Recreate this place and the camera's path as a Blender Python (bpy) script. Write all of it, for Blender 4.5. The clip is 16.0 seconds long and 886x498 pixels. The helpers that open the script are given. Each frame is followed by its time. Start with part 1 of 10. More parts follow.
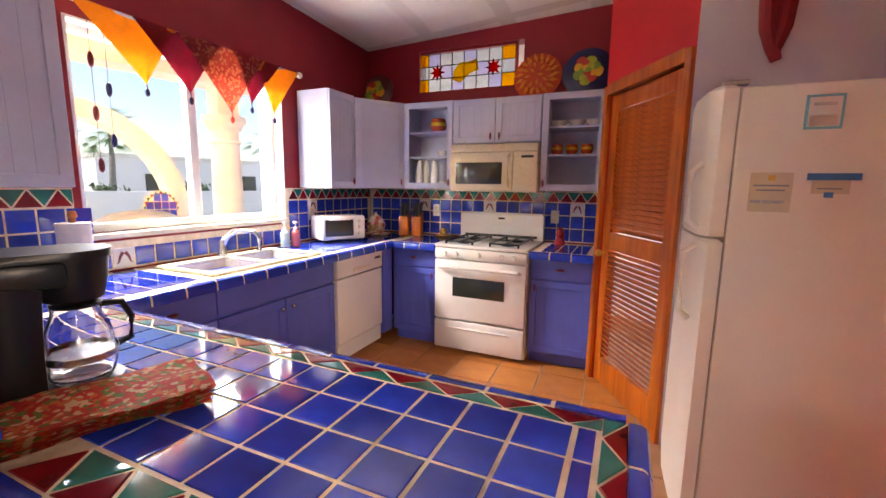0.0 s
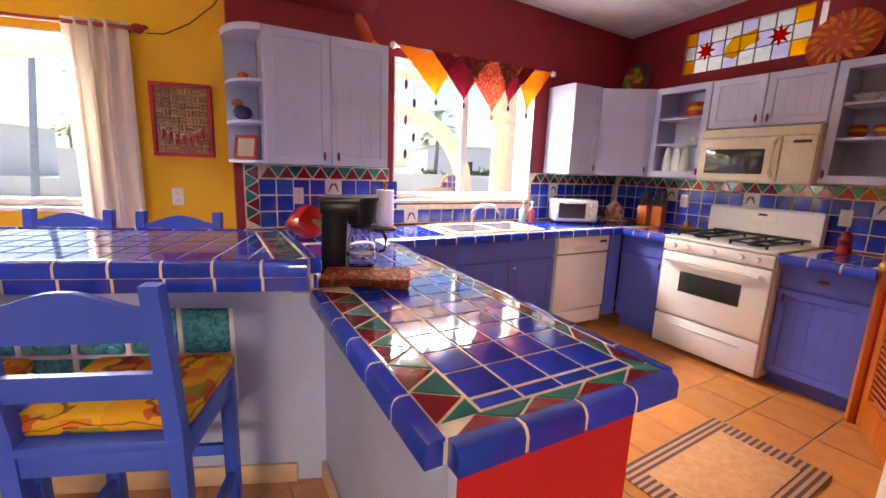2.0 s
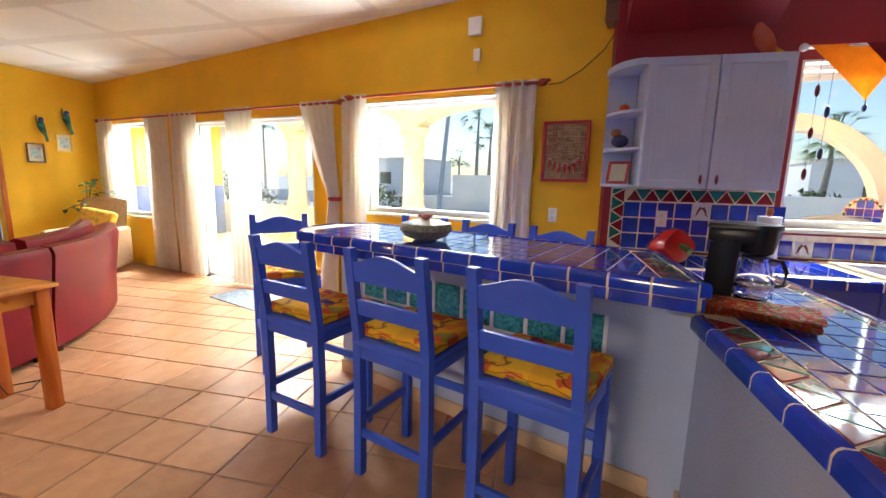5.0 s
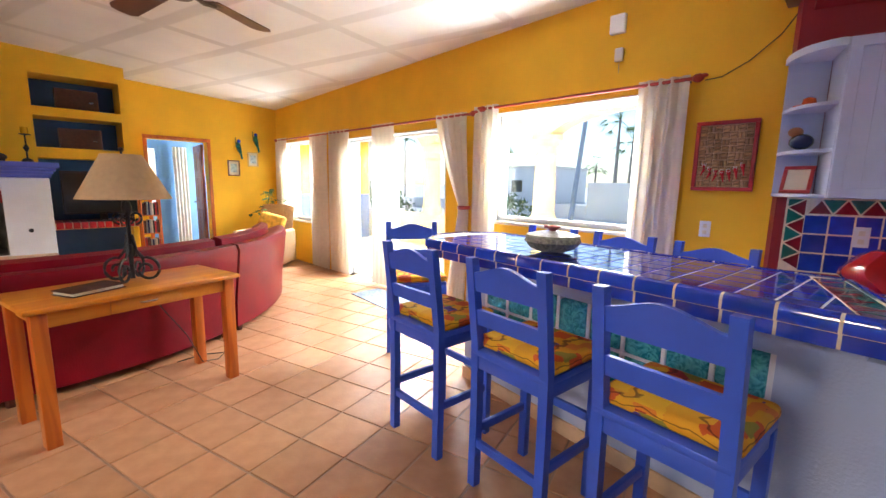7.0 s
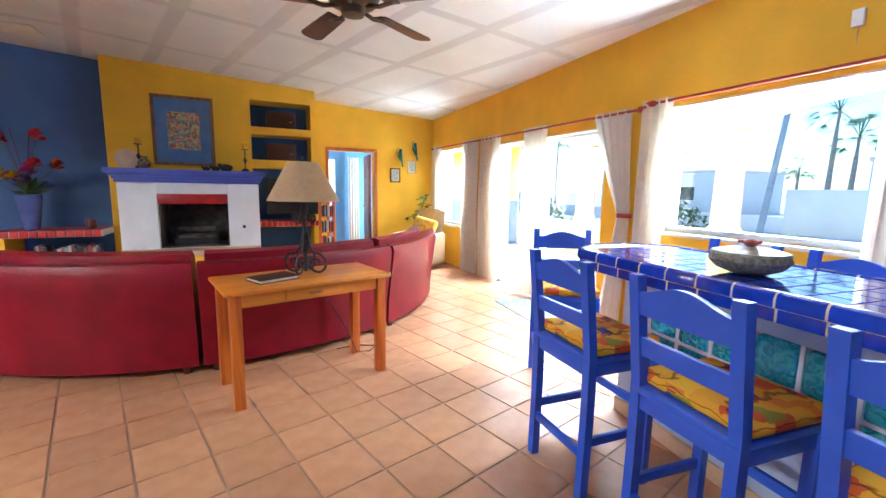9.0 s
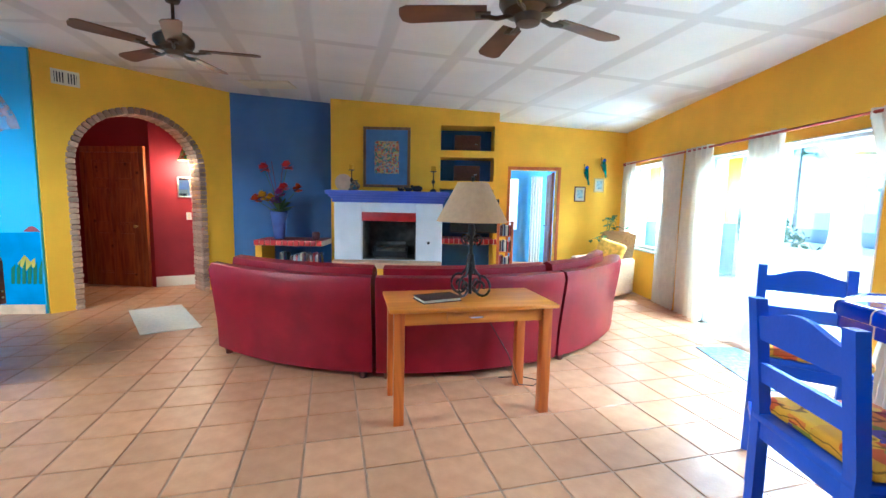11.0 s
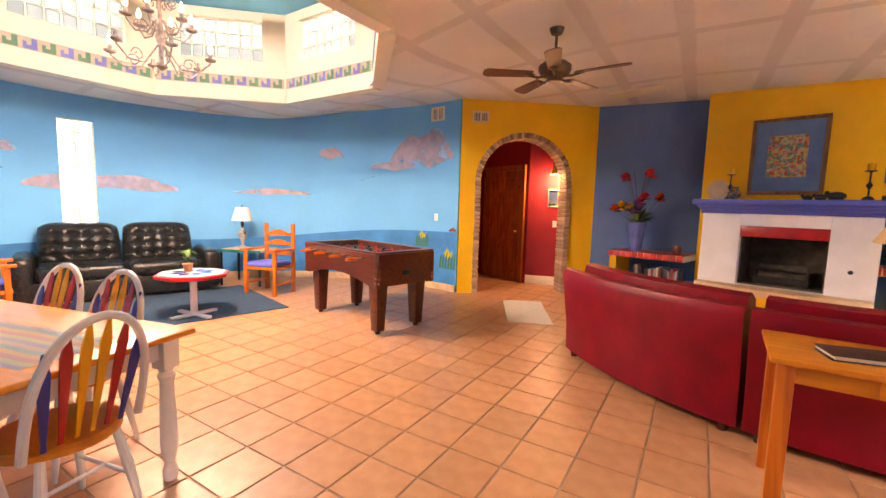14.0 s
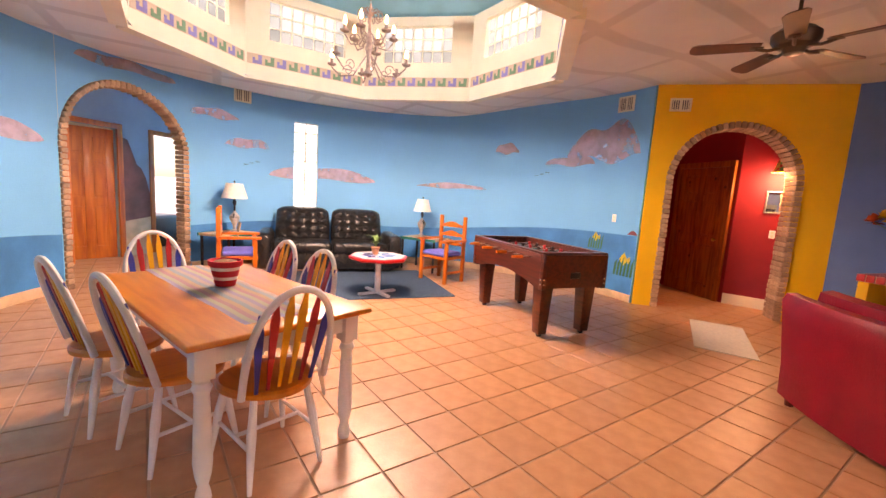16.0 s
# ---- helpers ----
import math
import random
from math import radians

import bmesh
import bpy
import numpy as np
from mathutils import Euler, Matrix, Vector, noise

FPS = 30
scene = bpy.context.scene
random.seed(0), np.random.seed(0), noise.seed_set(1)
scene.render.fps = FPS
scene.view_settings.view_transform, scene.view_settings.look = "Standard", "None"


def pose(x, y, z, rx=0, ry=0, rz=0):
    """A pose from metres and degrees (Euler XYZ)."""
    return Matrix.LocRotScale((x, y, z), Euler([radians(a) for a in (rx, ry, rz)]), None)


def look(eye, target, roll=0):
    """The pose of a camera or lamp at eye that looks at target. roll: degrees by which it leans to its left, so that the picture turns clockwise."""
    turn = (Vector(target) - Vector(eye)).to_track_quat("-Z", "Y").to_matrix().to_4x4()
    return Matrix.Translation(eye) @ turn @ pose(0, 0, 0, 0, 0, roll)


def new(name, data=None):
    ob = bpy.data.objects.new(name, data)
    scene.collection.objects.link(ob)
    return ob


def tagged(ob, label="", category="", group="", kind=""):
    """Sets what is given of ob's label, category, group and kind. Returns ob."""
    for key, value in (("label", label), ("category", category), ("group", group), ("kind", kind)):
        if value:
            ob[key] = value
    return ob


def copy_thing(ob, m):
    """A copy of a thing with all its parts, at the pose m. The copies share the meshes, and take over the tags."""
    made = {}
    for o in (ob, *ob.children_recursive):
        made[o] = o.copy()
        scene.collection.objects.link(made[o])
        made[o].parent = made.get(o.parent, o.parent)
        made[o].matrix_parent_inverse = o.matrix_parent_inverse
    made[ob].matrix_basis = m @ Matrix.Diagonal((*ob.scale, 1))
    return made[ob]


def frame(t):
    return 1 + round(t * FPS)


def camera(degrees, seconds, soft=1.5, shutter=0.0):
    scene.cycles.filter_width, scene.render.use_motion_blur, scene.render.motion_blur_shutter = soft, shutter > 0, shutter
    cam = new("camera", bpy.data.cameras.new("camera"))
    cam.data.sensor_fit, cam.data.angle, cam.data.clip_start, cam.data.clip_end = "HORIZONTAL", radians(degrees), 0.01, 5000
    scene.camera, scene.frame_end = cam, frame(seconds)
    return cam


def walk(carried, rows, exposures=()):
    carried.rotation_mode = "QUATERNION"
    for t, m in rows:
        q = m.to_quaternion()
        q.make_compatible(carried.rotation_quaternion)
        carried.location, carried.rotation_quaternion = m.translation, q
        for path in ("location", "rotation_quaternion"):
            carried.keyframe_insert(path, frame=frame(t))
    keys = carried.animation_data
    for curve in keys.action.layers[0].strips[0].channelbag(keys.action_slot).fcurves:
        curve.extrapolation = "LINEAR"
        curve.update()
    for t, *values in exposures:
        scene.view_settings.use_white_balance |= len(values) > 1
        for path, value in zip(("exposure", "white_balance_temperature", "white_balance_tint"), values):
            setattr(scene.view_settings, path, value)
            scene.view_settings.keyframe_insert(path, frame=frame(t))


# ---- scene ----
cam = camera(93.3, 16.0)
PATH = [
    (0, (2.735, -3.55, 1.399), (1.549, -1.968, 1.101), 0.8),
    (0.5, (2.94, -3.544, 1.382), (1.595, -2.095, 1.077), 1.1),
    (1, (3.12, -3.441, 1.381), (1.576, -2.212, 1.054), 1.6),
    (1.5, (3.227, -3.379, 1.363), (1.498, -2.436, 1.014), 2.3),
    (2, (3.334, -3.465, 1.385), (1.446, -2.926, 1.003), 2.1),
    (2.5, (3.424, -3.542, 1.4), (1.472, -3.358, 1.003), 1.5),
    (3, (3.457, -3.576, 1.397), (1.497, -3.629, 1.003), 1.4),
    (3.5, (3.49, -3.609, 1.4), (1.547, -3.882, 1.013), 1.3),
    (4, (3.519, -3.633, 1.394), (1.618, -4.132, 1.023), 1.3),
    (4.5, (3.554, -3.672, 1.406), (1.719, -4.381, 1.043), 1.3),
    (4.7, (3.547, -3.682, 1.399), (1.742, -4.469, 1.049), 1.3),
    (6.8, (3.51, -3.677, 1.408), (2.061, -5.021, 1.102), 1.1),
    (7, (3.499, -3.678, 1.408), (2.092, -5.066, 1.102), 1.0),
    (7.5, (3.48, -3.685, 1.406), (2.186, -5.181, 1.108), 1.1),
    (8, (3.434, -3.681, 1.401), (2.275, -5.285, 1.11), 1.1),
    (8.5, (3.418, -3.707, 1.395), (2.414, -5.413, 1.11), 1.1),
    (8.7, (3.417, -3.746, 1.388), (2.474, -5.486, 1.1), 1.1),
    (11, (3.24, -4.017, 1.407), (3.231, -6.005, 1.191), 1.2),
    (11.5, (3.216, -4.037, 1.402), (3.448, -6.014, 1.204), 1.5),
    (12, (3.178, -4.057, 1.4), (3.666, -5.987, 1.21), 1.6),
    (12.5, (3.134, -4.088, 1.398), (3.883, -5.932, 1.206), 1.7),
    (13, (3.132, -4.079, 1.398), (4.136, -5.798, 1.202), 1.6),
    (13.5, (3.176, -4.086, 1.397), (4.412, -5.645, 1.199), 1.5),
    (14, (3.251, -4.131, 1.402), (4.687, -5.507, 1.194), 1.6),
    (14.5, (3.305, -4.162, 1.409), (4.904, -5.342, 1.191), 2.2),
    (15, (3.322, -4.196, 1.408), (5.044, -5.187, 1.176), 2.9),
    (15.5, (3.33, -4.207, 1.416), (5.133, -5.034, 1.165), 3.4),
    (16, (3.343, -4.199, 1.412), (5.194, -4.907, 1.147), 3.7),
]
walk(cam, [(t, look(eye, target, roll)) for t, eye, target, roll in PATH],
     exposures=[(0.0, 2.3, 8200, 24), (2.0, 2.35, 8200, 26), (4.0, 1.95, 7300, 16), (4.7, 1.8, 7200, 14), (7.5, 2.25, 6500, 14), (8.5, 2.35, 5900, 10), (11.5, 2.55, 4500, -11), (12.5, 2.6, 5600, -12), (13.5, 2.6, 6800, 6), (14.5, 2.45, 9900, 44), (16.0, 2.35, 9200, 42)])

# ---- world, sun, large lights ----
world = bpy.data.worlds.new("sky")
scene.world = world
world.use_nodes = True
wn = world.node_tree
sky = wn.nodes.new("ShaderNodeTexSky")
sky.sky_type, sky.sun_disc = "NISHITA", False
sky.sun_elevation, sky.sun_rotation = radians(52), radians(215)
wn.links.new(sky.outputs[0], wn.nodes["Background"].inputs[0])
wn.nodes["Background"].inputs[1].default_value = 0.075
sun = new("sun", bpy.data.lights.new("sun", "SUN"))
sun.data.energy, sun.data.angle, sun.data.color = 1.2, radians(0.5), (1.0, 0.94, 0.86)
sun.matrix_world = look((0, 0, 0), (0.42, 0.45, -0.78))


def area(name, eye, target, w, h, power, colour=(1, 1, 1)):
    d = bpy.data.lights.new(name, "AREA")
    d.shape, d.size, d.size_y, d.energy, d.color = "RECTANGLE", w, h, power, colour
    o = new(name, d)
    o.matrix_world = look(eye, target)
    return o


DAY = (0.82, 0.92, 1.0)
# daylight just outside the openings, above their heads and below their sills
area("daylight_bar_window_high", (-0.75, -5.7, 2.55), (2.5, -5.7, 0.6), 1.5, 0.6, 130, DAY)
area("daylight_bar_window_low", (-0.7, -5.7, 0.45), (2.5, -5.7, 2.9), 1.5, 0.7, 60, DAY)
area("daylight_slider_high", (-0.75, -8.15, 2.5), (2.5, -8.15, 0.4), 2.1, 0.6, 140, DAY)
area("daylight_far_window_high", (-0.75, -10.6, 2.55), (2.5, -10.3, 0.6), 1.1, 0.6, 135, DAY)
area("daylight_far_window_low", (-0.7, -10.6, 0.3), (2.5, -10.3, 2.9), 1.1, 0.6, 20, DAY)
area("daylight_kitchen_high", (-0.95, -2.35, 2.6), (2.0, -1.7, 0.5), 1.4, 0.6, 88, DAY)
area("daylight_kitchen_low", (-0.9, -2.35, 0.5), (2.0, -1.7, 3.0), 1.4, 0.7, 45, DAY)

# ---- materials ----
def nodes_of(name):
    m = bpy.data.materials.new(name)
    m.use_nodes = True
    return m, m.node_tree, m.node_tree.nodes["Principled BSDF"]


def mat(name, rgb, rough=0.5, metal=0.0, vary=0.12, scale=6.0, fine=60.0, bump=0.1, rgb2=None, coat=0.0, piece=0.0, alpha=1.0):
    """Surface with broad mottling and a fine grain; piece varies the value object by object."""
    m, t, b = nodes_of(name)
    n, l = t.nodes, t.links
    co = n.new("ShaderNodeTexCoord")
    n1 = n.new("ShaderNodeTexNoise")
    n1.inputs["Scale"].default_value, n1.inputs["Detail"].default_value = scale, 5
    n2 = n.new("ShaderNodeTexNoise")
    n2.inputs["Scale"].default_value, n2.inputs["Detail"].default_value = fine, 3
    l.new(co.outputs["Object"], n1.inputs["Vector"])
    l.new(co.outputs["Object"], n2.inputs["Vector"])
    ramp = n.new("ShaderNodeValToRGB")
    lo = [max(0, c * (1 - vary)) for c in rgb] if rgb2 is None else list(rgb2)
    hi = [min(1, c * (1 + vary)) for c in rgb] if rgb2 is None else list(rgb)
    ramp.color_ramp.elements[0].color, ramp.color_ramp.elements[1].color = (*lo, 1), (*hi, 1)
    ramp.color_ramp.elements[0].position, ramp.color_ramp.elements[1].position = 0.32, 0.68
    l.new(n1.outputs["Fac"], ramp.inputs[0])
    col = ramp.outputs[0]
    if piece > 0:
        oi = n.new("ShaderNodeObjectInfo")
        mr = n.new("ShaderNodeMapRange")
        mr.inputs["To Min"].default_value, mr.inputs["To Max"].default_value = 1 - piece, 1 + piece
        l.new(oi.outputs["Random"], mr.inputs["Value"])
        hs = n.new("ShaderNodeHueSaturation")
        l.new(mr.outputs[0], hs.inputs["Value"])
        l.new(col, hs.inputs["Color"])
        col = hs.outputs[0]
    l.new(col, b.inputs["Base Color"])
    rr = n.new("ShaderNodeMapRange")
    rr.inputs["To Min"].default_value, rr.inputs["To Max"].default_value = max(0.02, rough * 0.85), min(1, rough * 1.15)
    l.new(n2.outputs["Fac"], rr.inputs["Value"])
    l.new(rr.outputs[0], b.inputs["Roughness"])
    b.inputs["Metallic"].default_value = metal
    b.inputs["Coat Weight"].default_value = coat
    b.inputs["Alpha"].default_value = alpha
    if bump > 0:
        bp = n.new("ShaderNodeBump")
        bp.inputs["Strength"].default_value, bp.inputs["Distance"].default_value = bump, 0.01
        l.new(n2.outputs["Fac"], bp.inputs["Height"])
        l.new(bp.outputs[0], b.inputs["Normal"])
    return m


def taped(m, pitch, bands):
    """Adds uneven grey filler bands over board joints to a ceiling; bands: angle, spacing, anchor, half width."""
    t = m.node_tree
    n, l = t.nodes, t.links
    b = n["Principled BSDF"]
    col = b.inputs["Base Color"].links[0].from_socket
    co = n.new("ShaderNodeTexCoord")
    ns = n.new("ShaderNodeTexNoise")
    ns.inputs["Scale"].default_value, ns.inputs["Detail"].default_value = pitch, 4
    l.new(co.outputs["Object"], ns.inputs["Vector"])
    total = None
    for ang, gap, at, half in bands:
        dot = n.new("ShaderNodeVectorMath")
        dot.operation = "DOT_PRODUCT"
        dot.inputs[1].default_value = (math.cos(radians(ang)), math.sin(radians(ang)), 0)
        l.new(co.outputs["Object"], dot.inputs[0])
        wob = n.new("ShaderNodeMath")
        wob.operation, wob.inputs[1].default_value = "MULTIPLY_ADD", 0.06
        l.new(ns.outputs["Fac"], wob.inputs[0])
        l.new(dot.outputs["Value"], wob.inputs[2])
        sh = n.new("ShaderNodeMath")
        sh.operation, sh.inputs[1].default_value = "ADD", gap / 2 - at - 0.03 + gap * 40
        l.new(wob.outputs[0], sh.inputs[0])
        mo = n.new("ShaderNodeMath")
        mo.operation, mo.inputs[1].default_value = "PINGPONG", gap / 2
        l.new(sh.outputs[0], mo.inputs[0])
        mr = n.new("ShaderNodeMapRange")
        mr.interpolation_type = "SMOOTHSTEP"
        mr.inputs["From Min"].default_value, mr.inputs["From Max"].default_value = gap / 2 - half * 1.25, gap / 2 - half * 0.75
        l.new(mo.outputs[0], mr.inputs["Value"])
        if total is None:
            total = mr.outputs[0]
        else:
            mx = n.new("ShaderNodeMath")
            mx.operation = "MAXIMUM"
            l.new(total, mx.inputs[0])
            l.new(mr.outputs[0], mx.inputs[1])
            total = mx.outputs[0]
    st = n.new("ShaderNodeMath")
    st.operation = "MULTIPLY"
    l.new(total, st.inputs[0])
    l.new(ns.outputs["Fac"], st.inputs[1])
    mix = n.new("ShaderNodeMixRGB")
    mix.inputs[2].default_value = (0.50, 0.47, 0.43, 1)
    l.new(st.outputs[0], mix.inputs[0])
    l.new(col, mix.inputs[1])
    l.new(mix.outputs[0], b.inputs["Base Color"])


def wood(name, rgb, dark, rough=0.35, scale=5.0, stretch=(1, 1, 9), coat=0.2, knots=0.0):
    m, t, b = nodes_of(name)
    n, l = t.nodes, t.links
    co = n.new("ShaderNodeTexCoord")
    mp = n.new("ShaderNodeMapping")
    mp.inputs["Scale"].default_value = [1.0 / s * 4 for s in stretch]
    l.new(co.outputs["Object"], mp.inputs["Vector"])
    w = n.new("ShaderNodeTexNoise")
    w.inputs["Scale"].default_value, w.inputs["Detail"].default_value, w.inputs["Distortion"].default_value = scale, 7, 0.6
    l.new(mp.outputs[0], w.inputs["Vector"])
    r = n.new("ShaderNodeValToRGB")
    r.color_ramp.elements[0].color, r.color_ramp.elements[1].color = (*dark, 1), (*rgb, 1)
    r.color_ramp.elements[0].position, r.color_ramp.elements[1].position = 0.35, 0.6
    l.new(w.outputs["Fac"], r.inputs[0])
    col = r.outputs[0]
    if knots > 0:
        v = n.new("ShaderNodeTexVoronoi")
        v.inputs["Scale"].default_value = 4.5
        l.new(co.outputs["Object"], v.inputs["Vector"])
        kr = n.new("ShaderNodeValToRGB")
        kr.color_ramp.elements[0].position, kr.color_ramp.elements[1].position = 0.06, 0.16
        kr.color_ramp.elements[0].color, kr.color_ramp.elements[1].color = (1, 1, 1, 1), (0, 0, 0, 1)
        l.new(v.outputs["Distance"], kr.inputs[0])
        mx = n.new("ShaderNodeMixRGB")
        mx.inputs[2].default_value = (*[c * 0.35 for c in dark], 1)
        l.new(kr.outputs[0], mx.inputs[0])
        l.new(col, mx.inputs[1])
        col = mx.outputs[0]
    l.new(col, b.inputs["Base Color"])
    b.inputs["Roughness"].default_value, b.inputs["Coat Weight"].default_value = rough, coat
    bp = n.new("ShaderNodeBump")
    bp.inputs["Strength"].default_value, bp.inputs["Distance"].default_value = 0.12, 0.005
    l.new(w.outputs["Fac"], bp.inputs["Height"])
    l.new(bp.outputs[0], b.inputs["Normal"])
    return m


def glow(name, rgb, strength):
    m, t, b = nodes_of(name)
    b.inputs["Base Color"].default_value = (*rgb, 1)
    b.inputs["Emission Color"].default_value, b.inputs["Emission Strength"].default_value = (*rgb, 1), strength
    return m


def glassy(name, rgb, rough=0.02, ior=1.45):
    m, t, b = nodes_of(name)
    b.inputs["Base Color"].default_value = (*rgb, 1)
    b.inputs["Transmission Weight"].default_value, b.inputs["Roughness"].default_value, b.inputs["IOR"].default_value = 1.0, rough, ior
    return m


YELLOW = mat("yellow_plaster", (0.86, 0.48, 0.018), 0.75, vary=0.06, scale=2.5, fine=90, bump=0.25)
DEEPRED = mat("deep_red_plaster", (0.27, 0.008, 0.017), 0.6, vary=0.10, scale=3, fine=90, bump=0.2)
BRIGHTRED = mat("bright_red_paint", (0.62, 0.014, 0.02), 0.55, vary=0.06, scale=3, fine=90, bump=0.15)
LAVENDER = mat("lavender_wall", (0.58, 0.56, 0.64), 0.65, vary=0.05, scale=3, fine=90, bump=0.2)
BARWALL = mat("lavender_bar_wall", (0.40, 0.47, 0.66), 0.65, vary=0.06, scale=3, fine=80, bump=0.25)
DUSK = mat("slate_blue_plaster", (0.085, 0.17, 0.38), 0.7, vary=0.08, scale=3, fine=90, bump=0.2)
NICHE = mat("dark_blue_niche", (0.06, 0.16, 0.38), 0.7, vary=0.08, scale=4, bump=0.15)
CEIL = mat("white_ceiling_plaster", (0.74, 0.72, 0.68), 0.85, vary=0.05, scale=1.6, fine=70, bump=0.35)
taped(CEIL, 0.9, [(15, 0.755, 2.29, 0.07), (98, 1.45, -9.02, 0.055)])
CREAM = mat("cream_plaster", (0.78, 0.72, 0.56), 0.7, vary=0.05, scale=3, fine=80, bump=0.2)
WHITEP = mat("white_painted_plaster", (0.78, 0.79, 0.84), 0.6, vary=0.05, scale=4, fine=80, bump=0.2)
STUCCO = mat("exterior_stucco", (0.78, 0.71, 0.62), 0.9, vary=0.05, scale=2, fine=60, bump=0.4)
STUCCOW = mat("pale_exterior_stucco", (0.72, 0.70, 0.66), 0.9, vary=0.06, scale=1, fine=40, bump=0.4)
GROUT_F = mat("floor_grout", (0.40, 0.26, 0.18), 0.9, vary=0.15, scale=5, bump=0.3)
TILE_F = mat("peach_floor_tile", (0.55, 0.28, 0.145), 0.36, vary=0.16, scale=9, fine=50, bump=0.06, piece=0.10, rgb2=(0.455, 0.215, 0.10))
BASE_T = mat("tan_base_tile", (0.62, 0.42, 0.26), 0.5, vary=0.12, scale=8, bump=0.15)
BLUE_T = mat("cobalt_glazed_tile", (0.010, 0.040, 0.40), 0.07, vary=0.35, scale=7, fine=14, bump=0.05, coat=0.6, piece=0.25)
GREEN_T = mat("teal_glazed_tile", (0.01, 0.16, 0.135), 0.08, vary=0.3, scale=9, fine=14, bump=0.05, coat=0.6, piece=0.2)
RED_T = mat("oxblood_glazed_tile", (0.20, 0.008, 0.016), 0.08, vary=0.3, scale=9, fine=14, bump=0.05, coat=0.6, piece=0.2)
GROUT = mat("cream_grout", (0.80, 0.68, 0.50), 0.85, vary=0.15, scale=20, bump=0.3)
WHITE_T = mat("white_glazed_tile", (0.72, 0.72, 0.70), 0.12, vary=0.05, coat=0.4)
CABBLUE = mat("periwinkle_cabinet_paint", (0.085, 0.12, 0.50), 0.42, vary=0.07, scale=4, fine=60, bump=0.06)
CABPALE = mat("pale_lavender_cabinet_paint", (0.50, 0.54, 0.70), 0.45, vary=0.05, scale=4, fine=60, bump=0.06)
STOOLBLUE = mat("cobalt_stool_paint", (0.038, 0.11, 0.60), 0.38, vary=0.08, scale=6, fine=70, bump=0.08)
MANTELB = mat("violet_blue_mantel_paint", (0.10, 0.13, 0.55), 0.5, vary=0.06, scale=5, bump=0.1)
WHITE_E = mat("white_enamel", (0.80, 0.78, 0.74), 0.22, vary=0.03, scale=3, fine=40, bump=0.02, coat=0.3)
BISQUE = mat("bisque_enamel", (0.72, 0.64, 0.46), 0.28, vary=0.03, scale=3, fine=40, bump=0.02, coat=0.2)
FRIDGEM = mat("off_white_fridge_enamel", (0.80, 0.76, 0.68), 0.38, vary=0.03, scale=3, fine=160, bump=0.12)
BLACKP = mat("black_plastic", (0.008, 0.008, 0.009), 0.3, vary=0.2, scale=8, bump=0.04)
DARKGLASS = mat("dark_appliance_glass", (0.03, 0.035, 0.03), 0.08, vary=0.1, bump=0.0, coat=0.5)
IRON = mat("wrought_iron", (0.03, 0.03, 0.032), 0.5, 0.6, vary=0.3, scale=20, bump=0.3)
STEEL = mat("brushed_steel", (0.6, 0.6, 0.6), 0.25, 1.0, vary=0.05)
BRASS = mat("brass", (0.65, 0.42, 0.12), 0.3, 1.0, vary=0.1)
BRONZE = mat("bronze_fan_metal", (0.10, 0.075, 0.05), 0.4, 0.8, vary=0.2)
LEATHER_R = mat("oxblood_leather", (0.21, 0.004, 0.014), 0.36, vary=0.16, scale=5, fine=120, bump=0.25)
LEATHER_K = mat("black_leather", (0.014, 0.014, 0.015), 0.27, vary=0.25, scale=6, fine=120, bump=0.3)
PINE = wood("orange_pine", (0.62, 0.155, 0.014), (0.44, 0.085, 0.008), 0.38, 4, (1, 1, 10))
PINE_X = wood("honey_pine_table", (0.74, 0.27, 0.025), (0.60, 0.18, 0.014), 0.32, 4, (10, 1, 1))
DOORW = wood("knotty_alder_door", (0.42, 0.11, 0.018), (0.22, 0.045, 0.008), 0.4, 5, (1, 1, 9), knots=1)
DARKW = wood("dark_mahogany", (0.10, 0.016, 0.006), (0.05, 0.008, 0.003), 0.36, 6, (9, 1, 1), coat=0.4)
FANW = wood("walnut_fan_blade", (0.16, 0.075, 0.04), (0.08, 0.035, 0.02), 0.45, 6, (9, 9, 1))
CURTAIN = mat("white_sheer_cotton", (0.74, 0.68, 0.57), 0.9, vary=0.06, scale=12, fine=200, bump=0.2)
cn = CURTAIN.node_tree
ct, cm = cn.nodes.new("ShaderNodeBsdfTranslucent"), cn.nodes.new("ShaderNodeMixShader")
ct.inputs["Color"].default_value, cm.inputs[0].default_value = (0.86, 0.80, 0.68, 1), 0.26
cn.links.new(cn.nodes["Principled BSDF"].outputs[0], cm.inputs[1])
cn.links.new(ct.outputs[0], cm.inputs[2])
cn.links.new(cm.outputs[0], cn.nodes["Material Output"].inputs["Surface"])
for soft in (LEATHER_R,):
    soft.node_tree.nodes["Principled BSDF"].inputs["Specular IOR Level"].default_value = 0.25
CUSHION = mat("orange_print_cushion", (0.75, 0.33, 0.03), 0.85, vary=0.2, scale=7, bump=0.2)
RODRED = mat("red_curtain_rod", (0.35, 0.03, 0.012), 0.4, vary=0.2)
WHITEFR = mat("white_window_frame", (0.78, 0.77, 0.74), 0.4, vary=0.03)
GLASS = glassy("clear_glass", (1, 1, 1), 0.0)
BULB = glow("lit_bulb", (1.0, 0.55, 0.2), 14)

